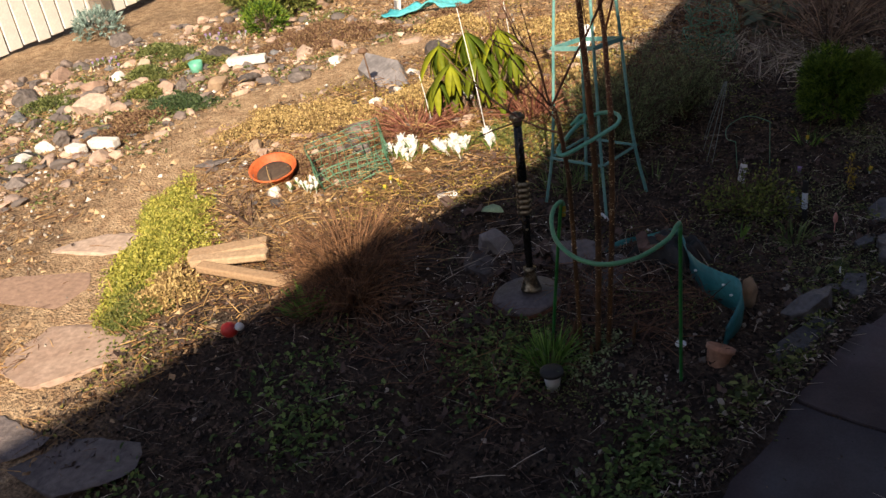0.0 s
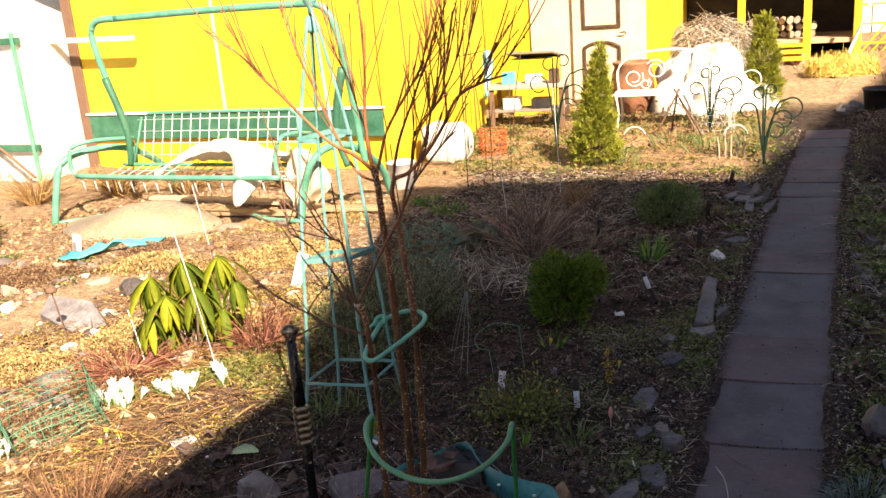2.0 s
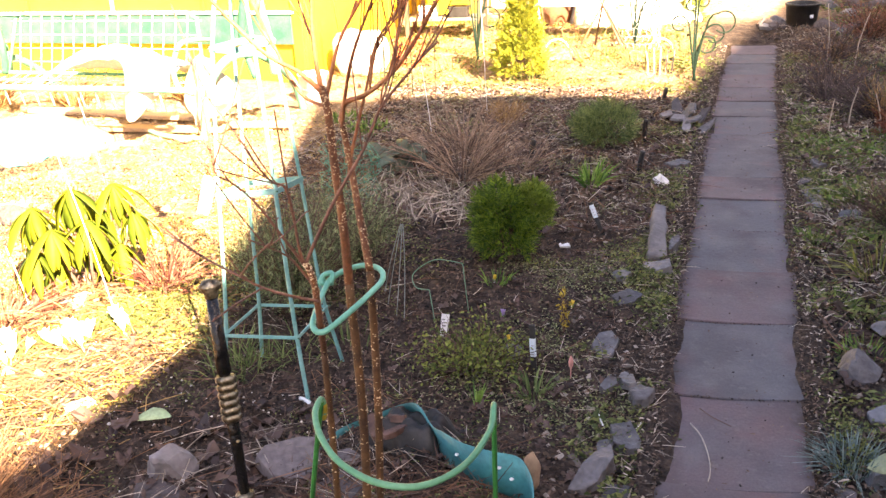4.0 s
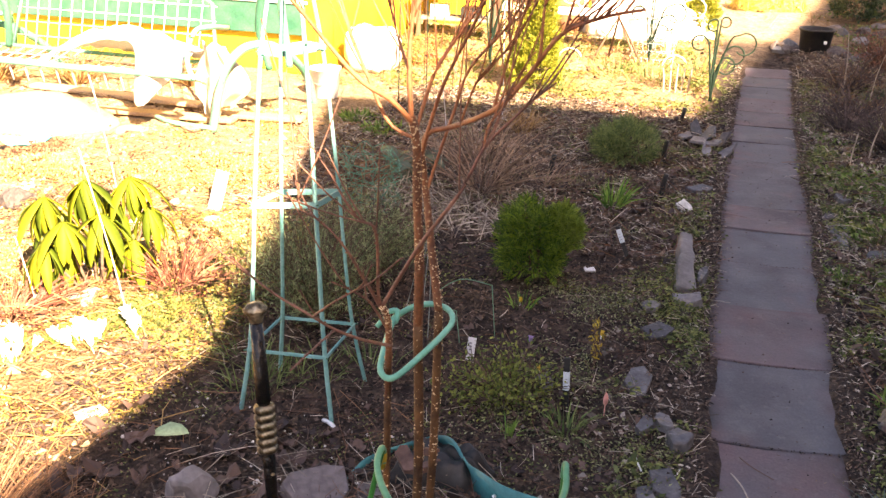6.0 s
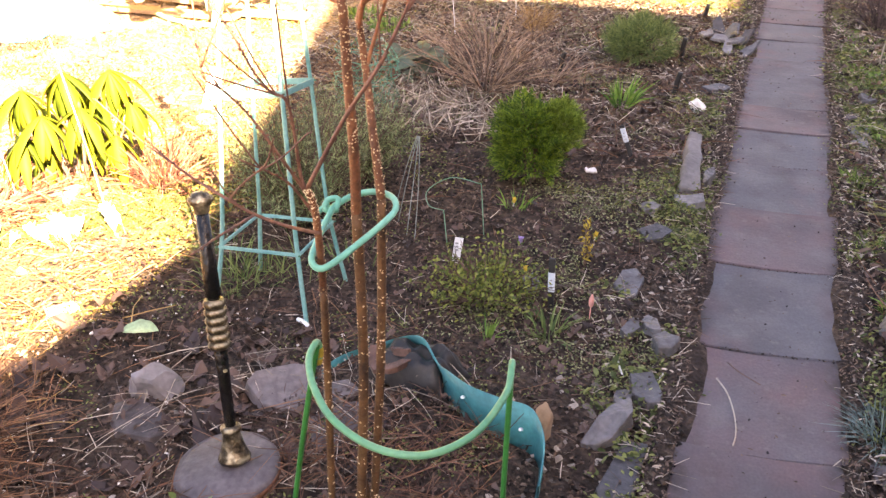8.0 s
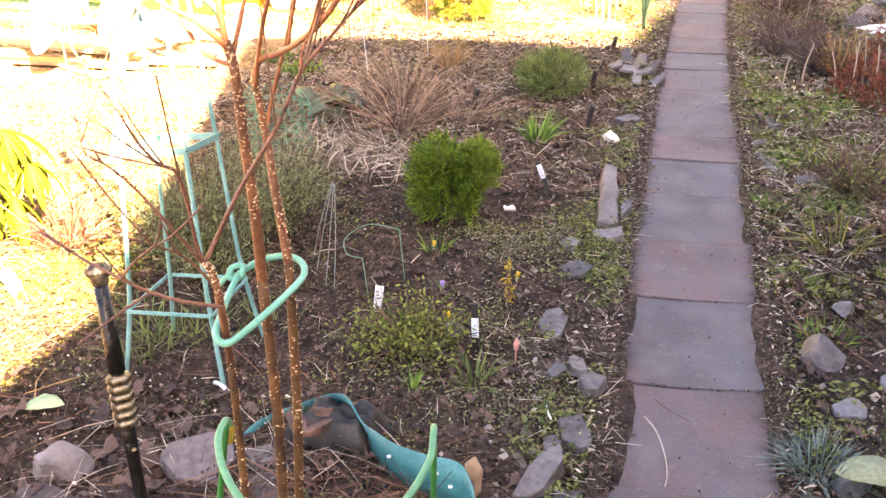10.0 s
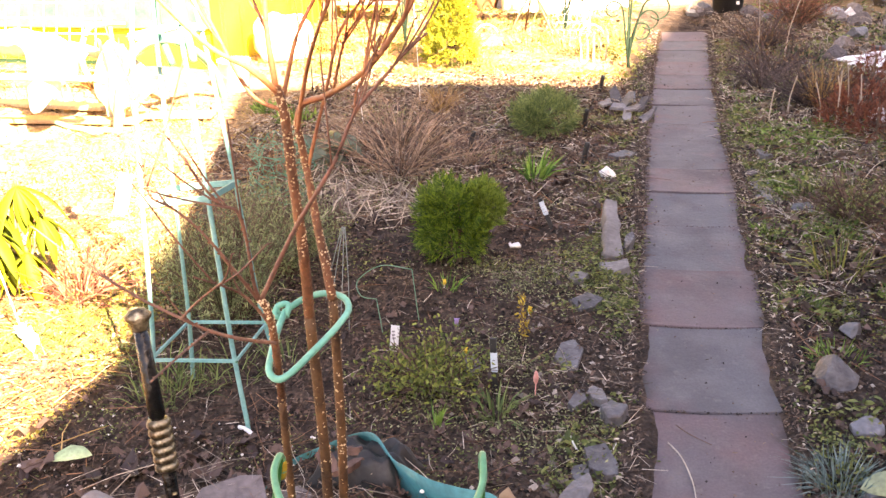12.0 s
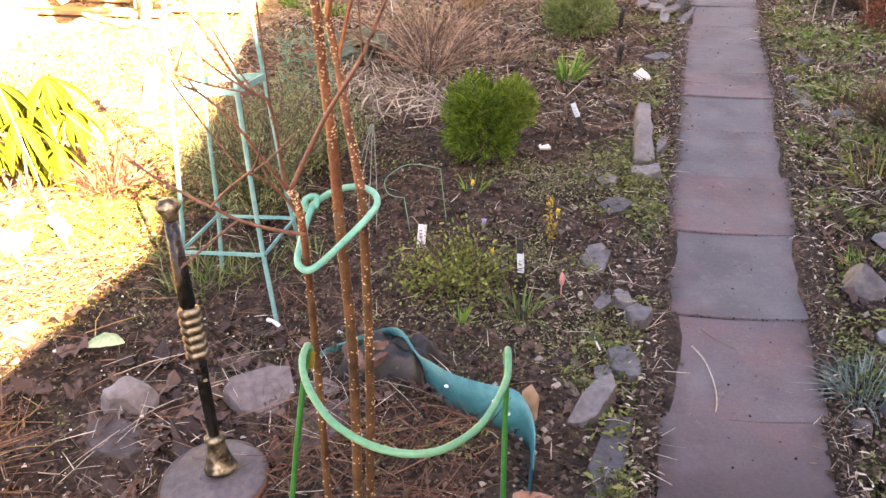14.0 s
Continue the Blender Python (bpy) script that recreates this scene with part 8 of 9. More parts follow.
for k in range(9):
    put_stone(0.28 + 0.09 * (k % 4) + q2.uniform(-0.03, 0.03), 7.35 + 0.14 * (k // 3) + q2.uniform(-0.04, 0.04), q2.uniform(0.06, 0.11), q2.uniform(0.05, 0.08), q2.uniform(0.05, 0.08), 500 + k, "rock" if k % 3 else "slate", "grey stone heaped beside the black tub", "stones of the far rockery", k * 61)
for k in range(64):
    x, y = q2.gauss(1.9, 0.7), q2.gauss(7.6, 1.3)
    if x < 0.75:
        continue
    put_stone(x, y, q2.uniform(0.08, 0.22), q2.uniform(0.07, 0.16), q2.uniform(0.05, 0.1), 300 + k, ("rock", "slate", "white_stone")[0 if k % 4 else (1 if k % 8 else 2)], "grey stone on the far rockery", "stones of the far rockery", k * 47)


# ---- bare trees and bushes far behind the fence ----
def bare_tree(x, y, h, seed):
    t = thing("bare_tree", x, y, 0.0, "tall bare winter tree far behind the fence", "tree")
    qq = random.Random(seed)
    part("trunk", tube([(0, 0, -0.1), (0.1, 0.05, h * 0.4), (0.05, 0, h)], 0.12, 0.03, 8), "trunk_bark", t)
    limbs = []
    for k in range(16):
        z = h * (0.25 + 0.7 * k / 16)
        a, ln = qq.uniform(0, 6.28), h * 0.35 * (1.15 - k / 16)
        tip = (0.08 + math.cos(a) * ln, math.sin(a) * ln, z + ln * 0.8)
        limbs.append(tube([(0.07, 0.02, z), (0.08 + math.cos(a) * ln * 0.5, math.sin(a) * ln * 0.5, z + ln * 0.3), tip], 0.035, 0.008, 6, step=3))
        for _ in range(7):
            s = qq.uniform(0.3, 1)
            p = Vector((0.08 + math.cos(a) * ln * s, math.sin(a) * ln * s, z + ln * 0.7 * s))
            w = Vector((qq.uniform(-1, 1), qq.uniform(-1, 1), qq.uniform(0.1, 1))) * ln * 0.35
            limbs.append(tube([p, p + w * 0.6, p + w + Vector((0, 0, 0.1))], 0.012, 0.003, 5, step=2))
    part("crown", join(*limbs), "bark_low", t)


for k, (x, y, h) in enumerate(((-7, 24, 7), (0, 26, 8), (5, 23, 6), (9, 25, 7), (-13, 22, 7))):
    bare_tree(x, y, h, 60 + k)


# ---- litter, stems, weeds and grains too many to count ----
def at_ground(x, y, lift=0.0):
    return np.stack([x, y, gz(x, y) + lift], 1)


def bare(x, y):
    """How bare the dark soil is, 0 to 1."""
    g = 0.9 * np.exp(-((x + 1.3) / 0.42) ** 2 - ((y - 0.25) / 0.5) ** 2) + 0.6 * np.exp(-((x + 0.8) / 0.3) ** 2 - ((y - 0.9) / 0.7) ** 2)
    g = g + 0.8 * np.clip((x - 0.42) / 0.15, 0, 1) * np.clip((0.35 - y) / 0.3, 0, 1)
    return np.clip(g + np.where((y > 0.6) & (x < -0.25) & (y < 4.2), 0.45 * wob(x, y, 5, 12) + 0.08, 0), 0, 0.92)


def trodden(x, y, area):
    """Keeps most loose bits off the trampled track."""
    if area[0] > -3:
        return x, y
    keep = (dist_track(x, y) > 0.26) | (R.uniform(0, 1, len(x)) < 0.22)
    return x[keep], y[keep]


def litter(n, area, size, mat, label, name="leaf_litter", lift=0.012):
    x, y = trodden(*spread(n, *area), area)
    if mat == "bleached":
        keep = R.uniform(0, 1, len(x)) > bare(x, y)
        x, y = x[keep], y[keep]
    m = len(x)
    stuff(name, leaflets(at_ground(x, y, lift * R.uniform(0.2, 1.6, m)), flatways(m, 0.5), size * R.uniform(0.4, 1.4, m), size * R.uniform(0.3, 0.8, m), 0.5), mat, label, "leaf litter")


def straws(n, area, length, radius, mat, label, name="dry_stems", lift=0.012, up=0.2, gap=0.23):
    x, y = trodden(*spread(n, *area, gap), area)
    if mat == "bleached":
        keep = R.uniform(0, 1, len(x)) > bare(x, y)
        x, y = x[keep], y[keep]
    m = len(x)
    L = length * R.uniform(0.3, 1.3, m) ** 1.3
    stuff(name, twigs(at_ground(x, y, lift * R.uniform(0.3, 2.0, m)), flatways(m, up) + [0, 0, up * 0.6], L, radius * R.uniform(0.6, 1.4, m), np.stack([R.normal(0, 0.15, m) * L, R.normal(0, 0.15, m) * L, -up * 0.5 * L], 1)), mat, label, "dry stems")


def dead_leaves(n, area, size, label):
    x, y = spread(n, *area)
    m = len(x)
    stuff("leaf_litter", crumpled(at_ground(x, y, 0.006 + 0.012 * R.uniform(0, 1, m)), size * R.uniform(0.5, 1.3, m)), "dead_leaf", label, "leaf litter")


NEAR = (-2.5, -0.22, -3.3, 1.2)
litter(15000, NEAR, 0.016, "litter", "dead brown leaves strewn over the dark soil")
straws(520, (-1.9, -0.95, -2.3, -1.75), 0.14, 0.0015, "rust_stems", "brown dry stems tangled round the post", up=0.3)
straws(170, (-2.1, -1.45, -2.1, -1.7), 0.13, 0.0015, "bleached", "pale dry stems tangled over the dead leaves", up=0.3)
dead_leaves(60, (-1.75, -1.0, -1.6, -1.15), 0.06, "curled dead brown leaves caught between the stones")
straws(110, (-1.75, -1.0, -1.6, -1.15), 0.14, 0.0013, "bleached", "pale dry stems fallen over the stones", up=0.25, lift=0.03)
dead_leaves(75, (-2.2, -1.3, -2.0, -1.0), 0.085, "large curled dead brown leaves on the dark soil")
dead_leaves(700, NEAR, 0.04, "curled dead brown leaves on the dark soil")
dead_leaves(900, (-2.8, -0.26, 0.8, 4.0), 0.06, "curled dead brown leaves on the far bed")
dead_leaves(600, (0.26, 1.8, 0.0, 6.0), 0.05, "curled dead brown leaves beside the path")
litter(8000, (-2.8, -0.24, 1.0, 4.2), 0.03, "litter", "dead brown leaves strewn over the far bed")
litter(3000, (-2.8, -0.3, 0.9, 4.2), 0.018, "bleached", "pale bleached leaves strewn over the far bed", lift=0.02)
litter(3200, (0.24, 1.8, 0.1, 6.0), 0.02, "bleached", "pale bleached leaves strewn beside the path", lift=0.02)
litter(3500, (0.25, 1.4, -2.6, 0.2), 0.02, "litter", "dead brown bits strewn over the bare soil")
litter(5500, (0.25, 2.6, 0.0, 7.5), 0.045, "litter", "dead brown leaves strewn beside the path")
litter(2600, (-6.5, -2.2, -3.4, 3.0), 0.015, "straw", "pale dead leaves strewn over the sunny ground")
litter(2600, (-6.5, -2.2, -3.4, 3.0), 0.024, "litter", "dead brown leaves strewn over the sunny ground")
straws(800, NEAR, 0.1, 0.0013, "bleached", "pale dry stems lying over the soil")
straws(7000, NEAR, 0.06, 0.0014, "twig_dark", "dark dry twigs lying over the soil")
straws(260, (-1.9, -0.4, -1.3, 0.9), 0.17, 0.0013, "rust_stems", "long thin brown stems strewn over the bare soil", up=0.12)
straws(600, (-2.2, -0.28, -0.8, 1.2), 0.07, 0.0014, "bleached", "pale dry bits lying over the soil")
straws(4200, (-2.9, -0.26, 0.7, 4.1), 0.12, 0.0019, "bleached", "pale dry stems lying over the far bed")
straws(2600, (-2.9, -1.2, 0.9, 3.6), 0.14, 0.0017, "bleached", "pale dry thatch of last year between the bushes", up=0.5)
straws(2600, (-2.9, -0.3, 0.8, 4.1), 0.16, 0.0024, "rust_stems", "brown dry stems lying over the far bed", up=0.4)
straws(5200, (0.24, 1.7, 0.0, 6.5), 0.1, 0.0016, "bleached", "pale dry stems lying beside the path")
straws(2900, (0.26, 1.6, -0.3, 6.5), 0.12, 0.0022, "rust_stems", "brown dry stems lying beside the path")
straws(2400, (-3.9, -2.15, -1.9, 1.6), 0.15, 0.0018, "gold_straw", "long golden dry grass lying over the sunny ground", up=0.3)
straws(6500, (-6.5, -2.1, -3.4, 3.0), 0.075, 0.0024, "gold_straw", "pale dry stems lying over the sunny ground")
straws(1100, (-3.3, -2.15, -2.3, -0.4), 0.11, 0.002, "straw", "pale dry stems lying round the crocuses", up=0.3)
straws(3000, (-4.0, -2.0, -2.4, 1.6), 0.09, 0.002, "rust_stems", "brown dry stems lying over the sunny ground")
straws(220, (-2.75, -1.9, -2.3, -1.1), 0.16, 0.002, "straw", "long pale dry grass stems fallen outward", up=0.35)
straws(150, (-2.2, -0.9, -2.0, -0.7), 0.17, 0.0015, "clump_stems", "long brown dry stems fallen round the shrub", up=0.1)
straws(420, (-1.25, -0.7, -1.66, -1.32), 0.15, 0.0016, "rust_stems", "brown dry stems heaped inside the teal edging", up=0.3, lift=0.03)
straws(2600, (-3.6, -0.4, 4.0, 8.0), 0.16, 0.0024, "gold_straw", "pale dry stems in the sunny bed", up=0.6)
straws(1200, (-8, 6, 9, 18), 0.35, 0.004, "straw", "dry stalks on the far ground", up=0.7, gap=0.0)


def grains(n, area, size, mat, label, name, lift=0.0, power=2.0):
    x, y = spread(n, *area)
    m = len(x)
    s = size * (0.3 + R.uniform(0, 1, m) ** power)
    stuff(name, lumps(at_ground(x, y, lift), s), mat, label, name.replace("_", " "))


def rubble(n, area, size, mat, label, name):
    """Loose stones of many faces, each an island of its own."""
    bm = bmesh.new()
    bmesh.ops.create_icosphere(bm, subdivisions=2, radius=1)
    base = np.array([v.co for v in bm.verts])
    faces = np.array([[v.index for v in f.verts] for f in bm.faces])
    bm.free()
    x, y = spread(n, *area)
    keep = dist_track(x, y) > 0.22
    x, y = x[keep], y[keep]
    V, F = [], []
    for i in range(len(x)):
        s = size * (0.3 + 0.9 * R.uniform() ** 2)
        p = base.copy()
        for _ in range(7):
            d = unit(R.normal(size=(1, 3)))[0]
            p -= np.outer(np.clip(p @ d - R.uniform(0.45, 0.85), 0, None), d)
        a = R.uniform(0, 6.283)
        p = p * [s * R.uniform(0.8, 1.4), s * R.uniform(0.6, 1.0), s * R.uniform(0.4, 0.75)]
        p = p @ np.array([[math.cos(a), math.sin(a), 0], [-math.sin(a), math.cos(a), 0], [R.uniform(-0.3, 0.3), R.uniform(-0.3, 0.3), 1]])
        V.append(p + [x[i], y[i], float(gz(x[i], y[i])) + 0.15 * s])
        F += (faces + i * len(base)).tolist()
    stuff(name, (np.concatenate(V), F), mat, label, name.replace("_", " "))


grains(24000, NEAR, 0.0095, "clod", "crumbs of dark soil", "soil_crumbs")
grains(7000, (-2.8, -0.26, 1.0, 4.2), 0.016, "clod", "crumbs of dark soil on the far bed", "soil_crumbs")
grains(9000, (0.26, 1.4, -2.6, 0.6), 0.011, "clod", "crumbs of dark soil on the bare bed", "soil_crumbs")
grains(4000, (0.26, 1.6, 0.2, 4.0), 0.015, "clod", "crumbs of dark soil beside the path", "soil_crumbs")
grains(9000, (-6.5, -2.1, -3.4, 3.4), 0.02, "dry_clod", "dry tan crumbs of trampled soil", "soil_crumbs", 0.0, 2.6)
grains(260, (-2.2, -1.2, -1.9, -0.9), 0.007, "white_stone", "small white grains on the dark soil", "stone_grains", 0.006, 3)
grains(700, NEAR, 0.009, "pebble", "small scattered pebbles", "pebbles", 0.004, 3)
grains(900, (-0.7, -0.26, -3.0, 4.0), 0.014, "pebble", "small stones along the path edge", "pebbles", 0.004, 3)
grains(700, (0.26, 0.9, -2.5, 4.0), 0.016, "pebble", "small stones along the path edge", "pebbles", 0.004, 3)
rubble(620, (-6.8, -4.4, -2.6, 0.9), 0.062, "rockery_bit", "small pink and grey stones of the rockery", "small_stones")
rubble(260, (-4.4, -2.7, -1.9, 1.2), 0.04, "rockery_bit", "small stones scattered beside the trampled track", "small_stones")
grains(3200, (-6.8, -2.6, -3.0, 1.5), 0.014, "pebble", "pale gravel and chips of the rockery", "gravel", 0.004, 3)
grains(380, (-6.6, -2.9, -2.6, 1.0), 0.015, "white_stone", "white chips scattered over the rockery", "stone_chips", 0.006, 2)
straws(2600, (-6.6, -2.3, -3.0, 2.5), 0.06, 0.0022, "rust_stems", "brown dry stems scattered over the sunny ground")
# soil and dead bits that creep over the rims of the slabs
for sgn in (-1, 1):
    ys = np.arange(-3.6, 6.3, 0.016)
    us = np.linspace(0, 1, 12)
    U, Y = np.meshgrid(us, ys)
    sunk = 0.032 * np.clip((0.1 - Y) / 1.2, 0, 1)
    X = 0.165 + 0.17 * U - sunk
    wear = np.zeros(U.shape)
    for width, high in ((5, 0.0012), (13, 0.0028), (41, 0.006), (95, 0.005)):
        g = R.normal(0, 1, (len(ys) + 400, len(us)))
        g = np.apply_along_axis(lambda c: np.convolve(c, np.hanning(width + 2), "same"), 0, g)[200:-200]
        g = (g + np.roll(g, 1, 1) + np.roll(g, -1, 1)) if width < 10 else g.mean(1, keepdims=True) + 0 * g
        wear += high * g / g.std()
    crest = 0.0115 + 0.0105 * (U - 0.42) / 0.25 + 0.34 * wear
    outer = np.clip((U - 0.75) / 0.25, 0, 1)
    Z = np.minimum(crest, 0.026 + 0.004 * wob(X, Y, 40, 1)) * (1 - outer) + (gz(sgn * X + path_mid(Y), Y) - 0.004) * outer
    nu = len(us)
    i = (np.arange(len(ys) - 1)[:, None] * nu + np.arange(nu - 1)[None]).reshape(-1, 1)
    quad = np.array([0, 1, nu + 1, nu]) if sgn > 0 else np.array([nu, nu + 1, 1, 0])
    verge = mesh("soil_verge", np.stack([sgn * X + path_mid(Y), Y, Z], -1).reshape(-1, 3), i + quad, "soil", True)
    tagged(new("soil_verge", verge), "dark soil creeping over the rim of the slabs", "soil", kind="structure")
    for lv in ("dry", "turf"):
        verge.attributes.new(lv, "FLOAT", "POINT")
    n = 5200
    y = R.uniform(-3.3, 6.3, n)
    x = path_mid(y) + sgn * (0.255 + 0.032 * R.normal(0, 1, n).clip(-1.1, 2.4))
    stuff("rim_litter", leaflets(np.stack([x, y, 0.021 + R.uniform(0, 0.01, n)], 1), flatways(n, 0.4), 0.015 * R.uniform(0.4, 1.5, n), 0.006), "litter", "dead bits along the slab rims", "leaf litter")
    n = 700
    y = R.uniform(-3.3, 6.3, n)
    x = path_mid(y) + sgn * (0.262 + 0.05 * np.abs(R.normal(0, 1, n)) - 0.03 * R.uniform(0, 1, n))
    m = 2200
    u = R.uniform(-3.3, 6.3, m)
    v = path_mid(u) + sgn * (0.285 + 0.035 * R.normal(0, 1, m).clip(-1.3, 2) - 0.032 * np.clip((0.1 - u) / 1.2, 0, 1))
    stuff("rim_crumbs", lumps(np.stack([v, u, np.full(m, 0.02)], 1), 0.009 * (0.3 + R.uniform(0, 1, m) ** 2)), "clod", "crumbs of dark soil along the slab rims", "soil crumbs")
    stuff("rim_stems", twigs(np.stack([v, u, np.full(m, 0.024)], 1)[:520], flatways(520, 0.2), 0.06 * R.uniform(0.4, 1.4, 520), 0.0013), "bleached", "pale dry stems along the slab rims", "dry stems")
    stuff("rim_litter", leaflets(np.stack([x, y, 0.026 + R.uniform(0, 0.012, n)], 1), flatways(n, 0.4), 0.022 * R.uniform(0.4, 1.5, n), 0.007), "bleached", "pale dead leaves along the slab rims", "leaf litter")
    y = R.uniform(-3.3, 5.5, 230)
    y = y[wob(y, y * 0.1, 3.3, 4 + sgn) + R.normal(0, 0.3, 230) > -0.1]
    x = path_mid(y) + sgn * R.uniform(0.225, 0.34, len(y))
    stuff("low_weeds", clusters(x, y, 18, 0.026, 0.019, 0.011, 0.9), "weed", "green weeds growing over the slab rims", "weeds")
n = 1500
x, j = R.uniform(-0.24, 0.24, n), np.array(JOINTS)[R.integers(4, len(JOINTS) - 1, n)]
y = j + 0.09 * x + R.normal(-0.002, 0.004, n) - 0.017 * (1 - (x / 0.24) ** 2)
stuff("joint_soil", lumps(np.stack([x + path_mid(y), y, np.full(n, 0.0095)], 1), 0.0034 * (0.3 + R.uniform(0, 1, n) ** 2)), "clod", "dark soil in the joints of the slabs", "soil crumbs")
dead_leaves(46, (0.24, 0.46, -1.7, 0.6), 0.05, "curled dead brown leaves at the rim of the slabs")
# crumbs and bits on the slabs
x, y = R.normal(0, 0.15, 150).clip(-0.22, 0.22), R.uniform(-2.6, 5.0, 150)
stuff("slab_litter", leaflets(np.stack([x + path_mid(y), y, np.full(150, 0.0165)], 1), flatways(150, 0.1), 0.014 * R.uniform(0.4, 1.4, 150), 0.005), "litter", "dead brown bits scattered on the slabs", "leaf litter")
x, y = R.normal(0, 0.17, 420).clip(-0.235, 0.235), R.uniform(-3.2, 6.0, 420)
stuff("slab_crumbs", lumps(np.stack([x + path_mid(y), y, np.full(420, 0.015)], 1), 0.004 * (0.3 + R.uniform(0, 1, 420) ** 3)), "clod", "bits of soil scattered on the slabs", "soil crumbs")


def weeds(n, area, per, size, mat, label, patch=0.5, thick=0.02, gap=0.25):
    x, y = spread(n * 3, *area, gap)
    keep = wob(x, y, 4.5, 6) + 0.5 * wob(x, y, 11, 7) + R.normal(0, 0.25, len(x)) > 0.5 - patch
    x, y = x[keep][:n], y[keep][:n]
    stuff("low_weeds", clusters(x, y, per, thick, size, size * 0.55), mat, label, "weeds")


weeds(210, (-0.52, -0.22, -3.2, 4.0), 20, 0.013, "weed", "small green weeds along the path edge", 0.3, 0.03, 0.22)
weeds(640, (0.22, 1.05, 0.1, 5.5), 28, 0.014, "weed", "small green weeds along the path edge", 0.35, 0.04, 0.22)
weeds(90, (0.22, 0.6, -2.4, 0.1), 20, 0.014, "weed", "small green weeds along the path edge", 0.3, 0.035, 0.22)
weeds(1000, (0.22, 1.4, 0.0, 6.0), 28, 0.0125, "weed_yellow", "yellowish green moss beside the path", 0.4, 0.045, 0.22)
weeds(190, (-1.9, -0.4, -3.5, -1.8), 15, 0.027, "leafy_weed", "low green weeds in the shade", 0.25, 0.045)
weeds(200, (-2.2, -0.6, -1.8, 0.3), 14, 0.011, "weed", "small green weeds in the bed", 0.2, 0.022)
weeds(46, (-0.95, -0.6, -1.95, -1.68), 12, 0.017, "chickweed", "grey-green round-leaved chickweed under the plant support", 0.8, 0.03)
weeds(110, (-1.25, -0.7, -2.1, -1.35), 16, 0.013, "weed", "small green weeds round the shrub", 0.5, 0.024)
weeds(420, (-2.5, -0.3, 0.9, 3.9), 26, 0.012, "soft_weed", "soft grey-green seedlings over the far bed", 0.35, 0.06)
weeds(700, (0.24, 1.5, 0.2, 6.0), 26, 0.013, "soft_weed", "soft grey-green seedlings beside the path", 0.45, 0.06)
weeds(240, (-1.1, -0.26, -0.9, 1.0), 20, 0.011, "soft_weed", "soft grey-green seedlings between the stones", 0.35, 0.05)
weeds(340, (-2.6, -0.4, 0.3, 4.0), 16, 0.013, "weed", "small green weeds in the far bed", 0.25, 0.04)
weeds(60, (-0.62, -0.26, -0.5, 2.9), 14, 0.021, "weed", "green weeds spreading along the stone edging", 0.5, 0.03)
weeds(120, (-0.95, -0.26, 0.2, 2.9), 16, 0.013, "weed_yellow", "yellowish weeds spreading along the stone edging", 0.4, 0.03)
weeds(70, (-0.37, -0.25, -1.9, -0.5), 15, 0.021, "weed", "green weeds trailing between the slates and the slabs", 0.7, 0.028, 0.18)
weeds(40, (-0.4, -0.27, -0.5, 0.6), 15, 0.02, "weed", "green weeds trailing between the slates and the slabs", 0.7, 0.028, 0.2)
weeds(110, (0.215, 0.42, -2.4, 5.5), 16, 0.018, "weed", "green weeds crowding the rim of the slabs", 0.4, 0.03, 0.215)
weeds(70, (-0.5, -0.25, -2.0, 3.4), 11, 0.03, "weed", "leafy green weeds between the stones and the slabs", 0.6, 0.034, 0.21)
weeds(80, (0.215, 0.5, -0.6, 4.5), 11, 0.03, "weed", "leafy green weeds at the rim of the slabs", 0.6, 0.036, 0.21)
weeds(150, (0.45, 1.3, 0.3, 4.5), 16, 0.035, "low_grass", "low bright green plants in the bed beside the path", 0.1, 0.05)
weeds(60, (0.23, 0.6, -2.6, -1.4), 14, 0.028, "leafy_weed", "leafy green weeds in the bare soil beside the path", 0.3, 0.035, 0.22)
weeds(46, (0.4, 1.0, 1.2, 3.2), 12, 0.034, "weed", "broad-leaved green weeds in the bed beside the path", 0.5, 0.04)
weeds(300, (-2.75, -2.1, -1.6, 1.0), 16, 0.014, "sun_moss", "yellow-green moss between the dry stems", 0.45, 0.04)
weeds(420, (-4.2, -2.6, -0.6, 3.2), 14, 0.016, "sun_moss", "dry yellow grass and moss of the sunny ground", 0.3, 0.05)
weeds(90, (-2.6, -0.4, 0.3, 4.0), 12, 0.018, "weed_yellow", "yellowish weeds in the far bed", 0.3, 0.04)
weeds(150, (-2.65, -2.1, -0.9, 0.9), 12, 0.024, "weed", "small green weeds at the sun's edge", 0.3, 0.04)
litter(4500, (-3.9, -0.3, 3.9, 8.0), 0.017, "straw", "pale dead leaves on the sunny bed", lift=0.02)
dead_leaves(350, (-3.9, -0.3, 3.9, 8.0), 0.06, "curled dead brown leaves on the sunny bed")
litter(4500, (0.5, 3.2, 1.0, 8.0), 0.026, "bleached", "pale bleached leaves strewn over the bed beyond the path", lift=0.02)
straws(2600, (0.4, 2.2, 0.6, 7.5), 0.15, 0.002, "bleached", "pale dry stalks standing beside the path", up=0.7)
weeds(260, (-3.9, -0.35, 4.0, 8.0), 14, 0.035, "weed", "small green clumps of the sunny bed", 0.1, 0.05)
weeds(700, (-3.9, -0.35, 4.0, 8.0), 12, 0.035, "weed_yellow", "yellow-green turf of the sunny bed", 0.6, 0.08)
weeds(300, (-6.6, -4.3, -2.4, 1.0), 10, 0.03, "weed", "small green plants in the rockery", 0.3, 0.05)
straws(500, (-2.95, -2.2, -3.3, -2.3), 0.09, 0.0018, "gold_straw", "golden dry grass between the stepping stones", up=0.5)
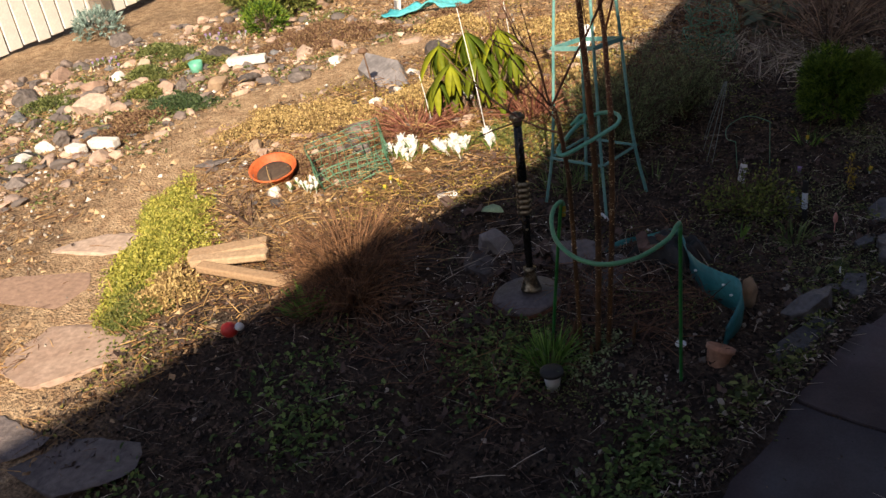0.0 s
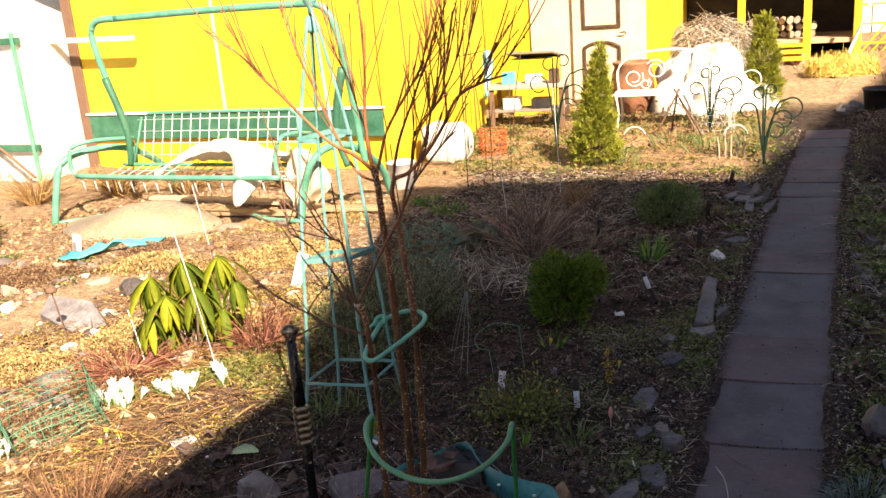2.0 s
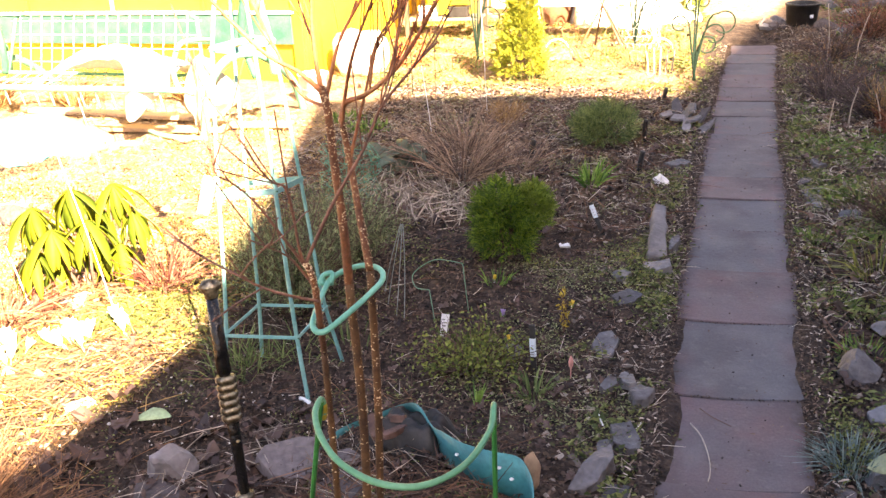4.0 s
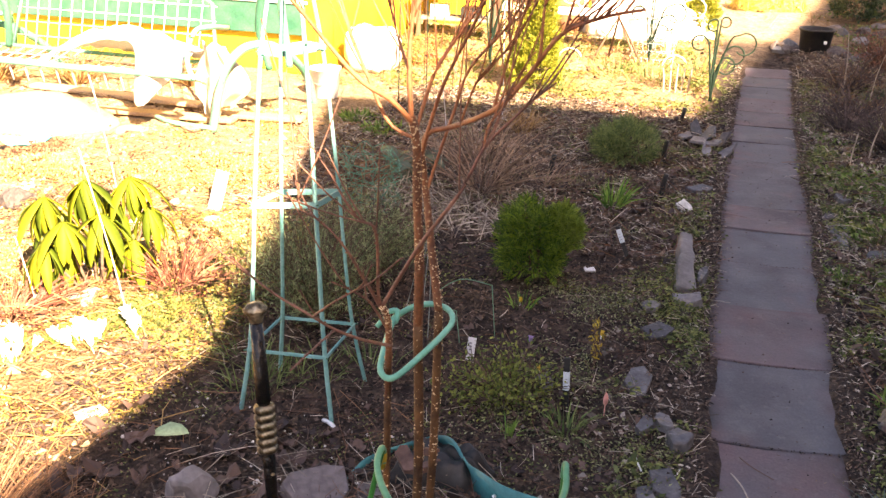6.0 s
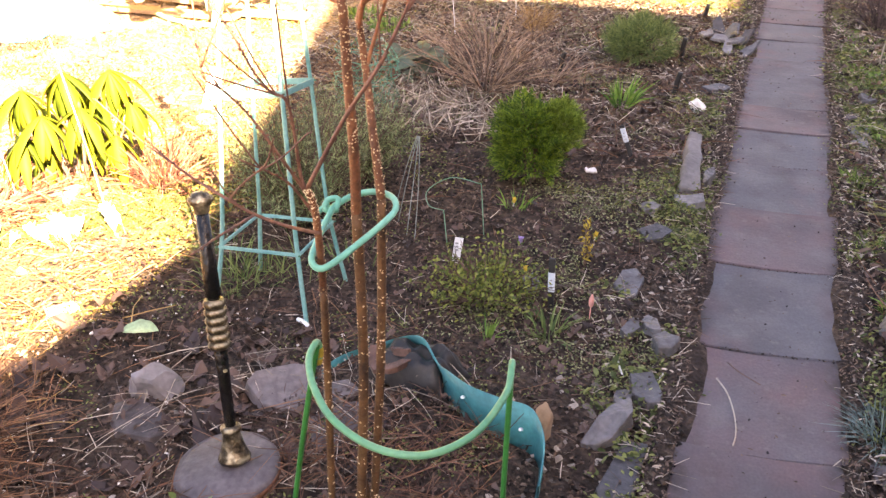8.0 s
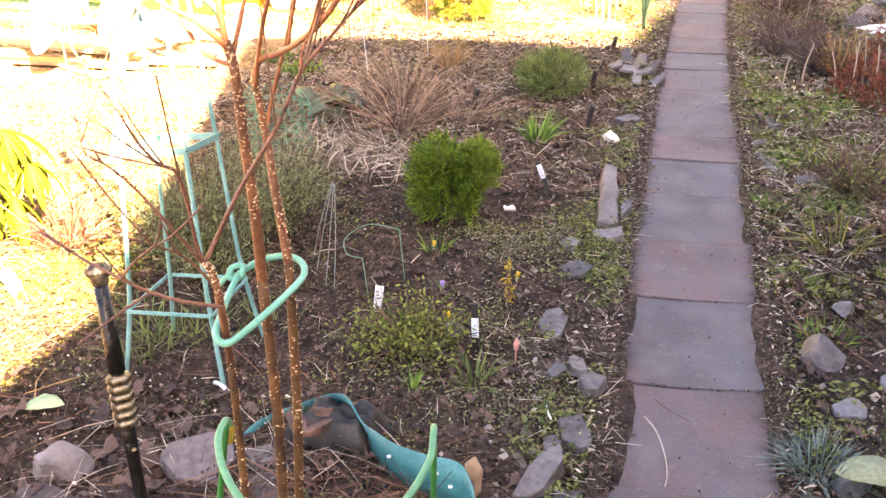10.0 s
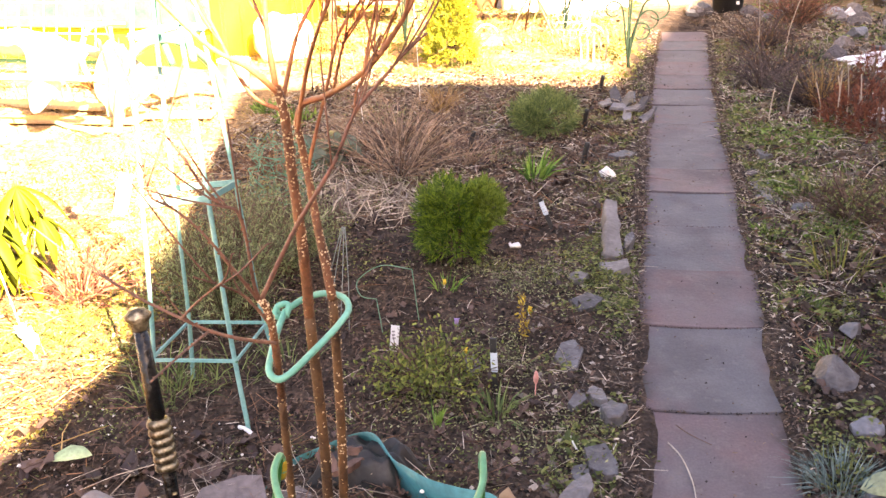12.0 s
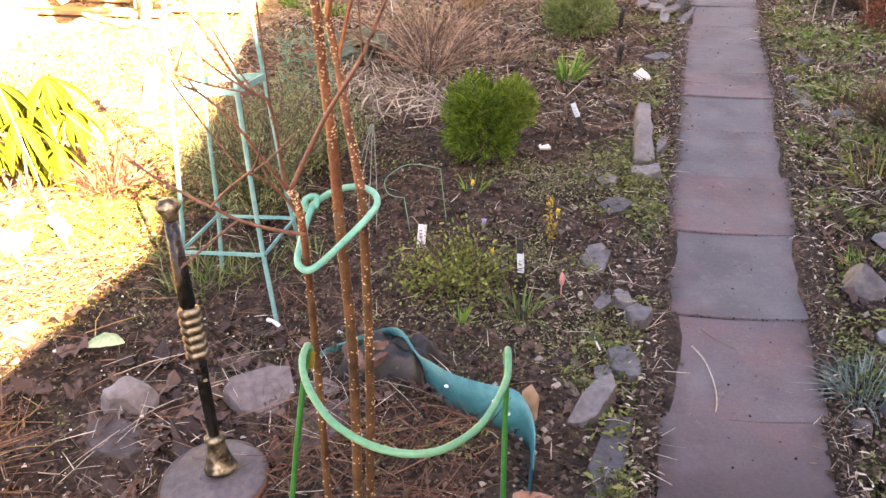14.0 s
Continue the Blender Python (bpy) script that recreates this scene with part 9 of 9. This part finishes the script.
weeds(34, (-2.6, -2.2, -3.2, -2.3), 10, 0.02, "weed_yellow", "yellowish weeds beside the stepping stones", 0.4, 0.04)
weeds(500, (0.9, 4.5, 3.5, 11), 10, 0.05, "weed", "sparse green turf of the far bed", 0.4, 0.08)


def cushion(n, cx, cy, rx, ry, turn, size, mat, label, high=0.05):
    """A dense low mat of tiny leaves with an uneven, gappy outline."""
    n, size = int(n * 1.5), size * 0.68
    a, r = R.uniform(0, 6.283, n), np.sqrt(R.uniform(0, 1, n))
    edge = 1 + 0.22 * np.sin(a * 3 + cx) + 0.15 * np.sin(a * 7 + cy) + 0.12 * R.normal(0, 1, n)
    u, v = rx * r * edge * np.cos(a), ry * r * edge * np.sin(a)
    t = radians(turn)
    x, y = cx + u * math.cos(t) - v * math.sin(t), cy + u * math.sin(t) + v * math.cos(t)
    z = gz(x, y) + high * (1 - r ** 2) * (0.7 + 0.3 * wob(x, y, 18, 3)) + R.uniform(-0.01, 0.015, n)
    stuff("mat_plant", leaflets(np.stack([x, y, z], 1), flatways(n, 0.6) + [0, 0, 0.7], size * R.uniform(0.6, 1.3, n), size * 0.5), mat, label, "mat plant")


cushion(11000, -3.2, -2.2, 0.6, 0.2, -45, 0.026, "sedum", "yellow-green mat of stonecrop beside the track", 0.05)
cushion(3500, -2.75, -2.62, 0.2, 0.12, -40, 0.024, "weed_yellow", "yellow-green mat plant beside the track", 0.03)
cushion(7000, -3.75, -0.85, 0.55, 0.26, 40, 0.028, "tan_mat", "tan dry cushion plants in the rockery", 0.06)
cushion(1800, -2.45, -0.45, 0.26, 0.18, 50, 0.024, "weed_yellow", "yellow-green moss between dry stems", 0.025)
cushion(2400, -2.6, 0.45, 0.3, 0.25, 20, 0.026, "tan_mat", "dry golden grass beside the rhododendron", 0.04)
cushion(1800, -2.35, 0.2, 0.22, 0.3, 70, 0.024, "weed_yellow", "yellow-green moss between dry stems", 0.02)
cushion(3500, -3.3, -0.25, 0.25, 0.2, 10, 0.028, "tan_mat", "tan dry cushion plants in the rockery", 0.05)
cushion(7000, -5.05, 0.45, 0.5, 0.26, 30, 0.03, "heather", "brown-green heather cushion in the rockery", 0.07)
cushion(3000, -4.95, -1.05, 0.26, 0.16, 20, 0.028, "yew", "dark green cushion plant in the rockery", 0.05)
cushion(2600, -5.0, -1.35, 0.2, 0.14, 60, 0.028, "heather", "brown cushion plant in the rockery", 0.05)
cushion(3000, -6.1, -0.45, 0.3, 0.2, 10, 0.03, "weed", "green cushion plant in the rockery", 0.07)
cushion(2600, -5.7, -0.85, 0.16, 0.12, 0, 0.03, "weed", "green cushion plant in the rockery", 0.09)
cushion(5000, -3.3, 1.35, 0.5, 0.3, 15, 0.035, "tan_mat", "dry tan grass cushion before the swing", 0.07)
cushion(4000, -3.15, -1.25, 0.3, 0.1, 35, 0.026, "heather", "reddish brown cushion plant in the rockery", 0.04)
for n, cx, cy, rx, ry, mt, lb in ((1600, -5.3, 0.15, 0.25, 0.14, "heather", "brown cushion plant in the rockery"), (1400, -5.6, -0.45, 0.2, 0.13, "olive_frond", "olive cushion plant in the rockery"), (1600, -4.85, -1.6, 0.2, 0.14, "heather", "brown cushion plant in the rockery"),
                                  (1500, -5.35, -1.05, 0.16, 0.12, "olive_frond", "olive cushion plant in the rockery"), (1600, -6.2, 0.15, 0.24, 0.16, "heather", "brown cushion plant in the rockery"), (1500, -5.95, -1.55, 0.2, 0.15, "weed", "green cushion plant in the rockery"),
                                  (1800, -3.45, 0.55, 0.28, 0.16, "heather", "brown cushion plant in the rockery"), (1500, -2.9, 0.2, 0.24, 0.16, "tan_mat", "tan dry cushion plant in the rockery"), (1800, -2.75, -2.45, 0.2, 0.14, "tan_mat", "tan dry cushion plant beside the planks"), (1500, -4.5, 1.3, 0.3, 0.15, "heather", "brown heather beside the blue sheet")):
    cushion(n, cx, cy, rx, ry, 20 * cx, 0.028, mt, lb, 0.05)
cushion(3000, -4.2, 1.0, 0.35, 0.2, 10, 0.035, "tan_mat", "dry tan grass beside the blue sheet", 0.05)
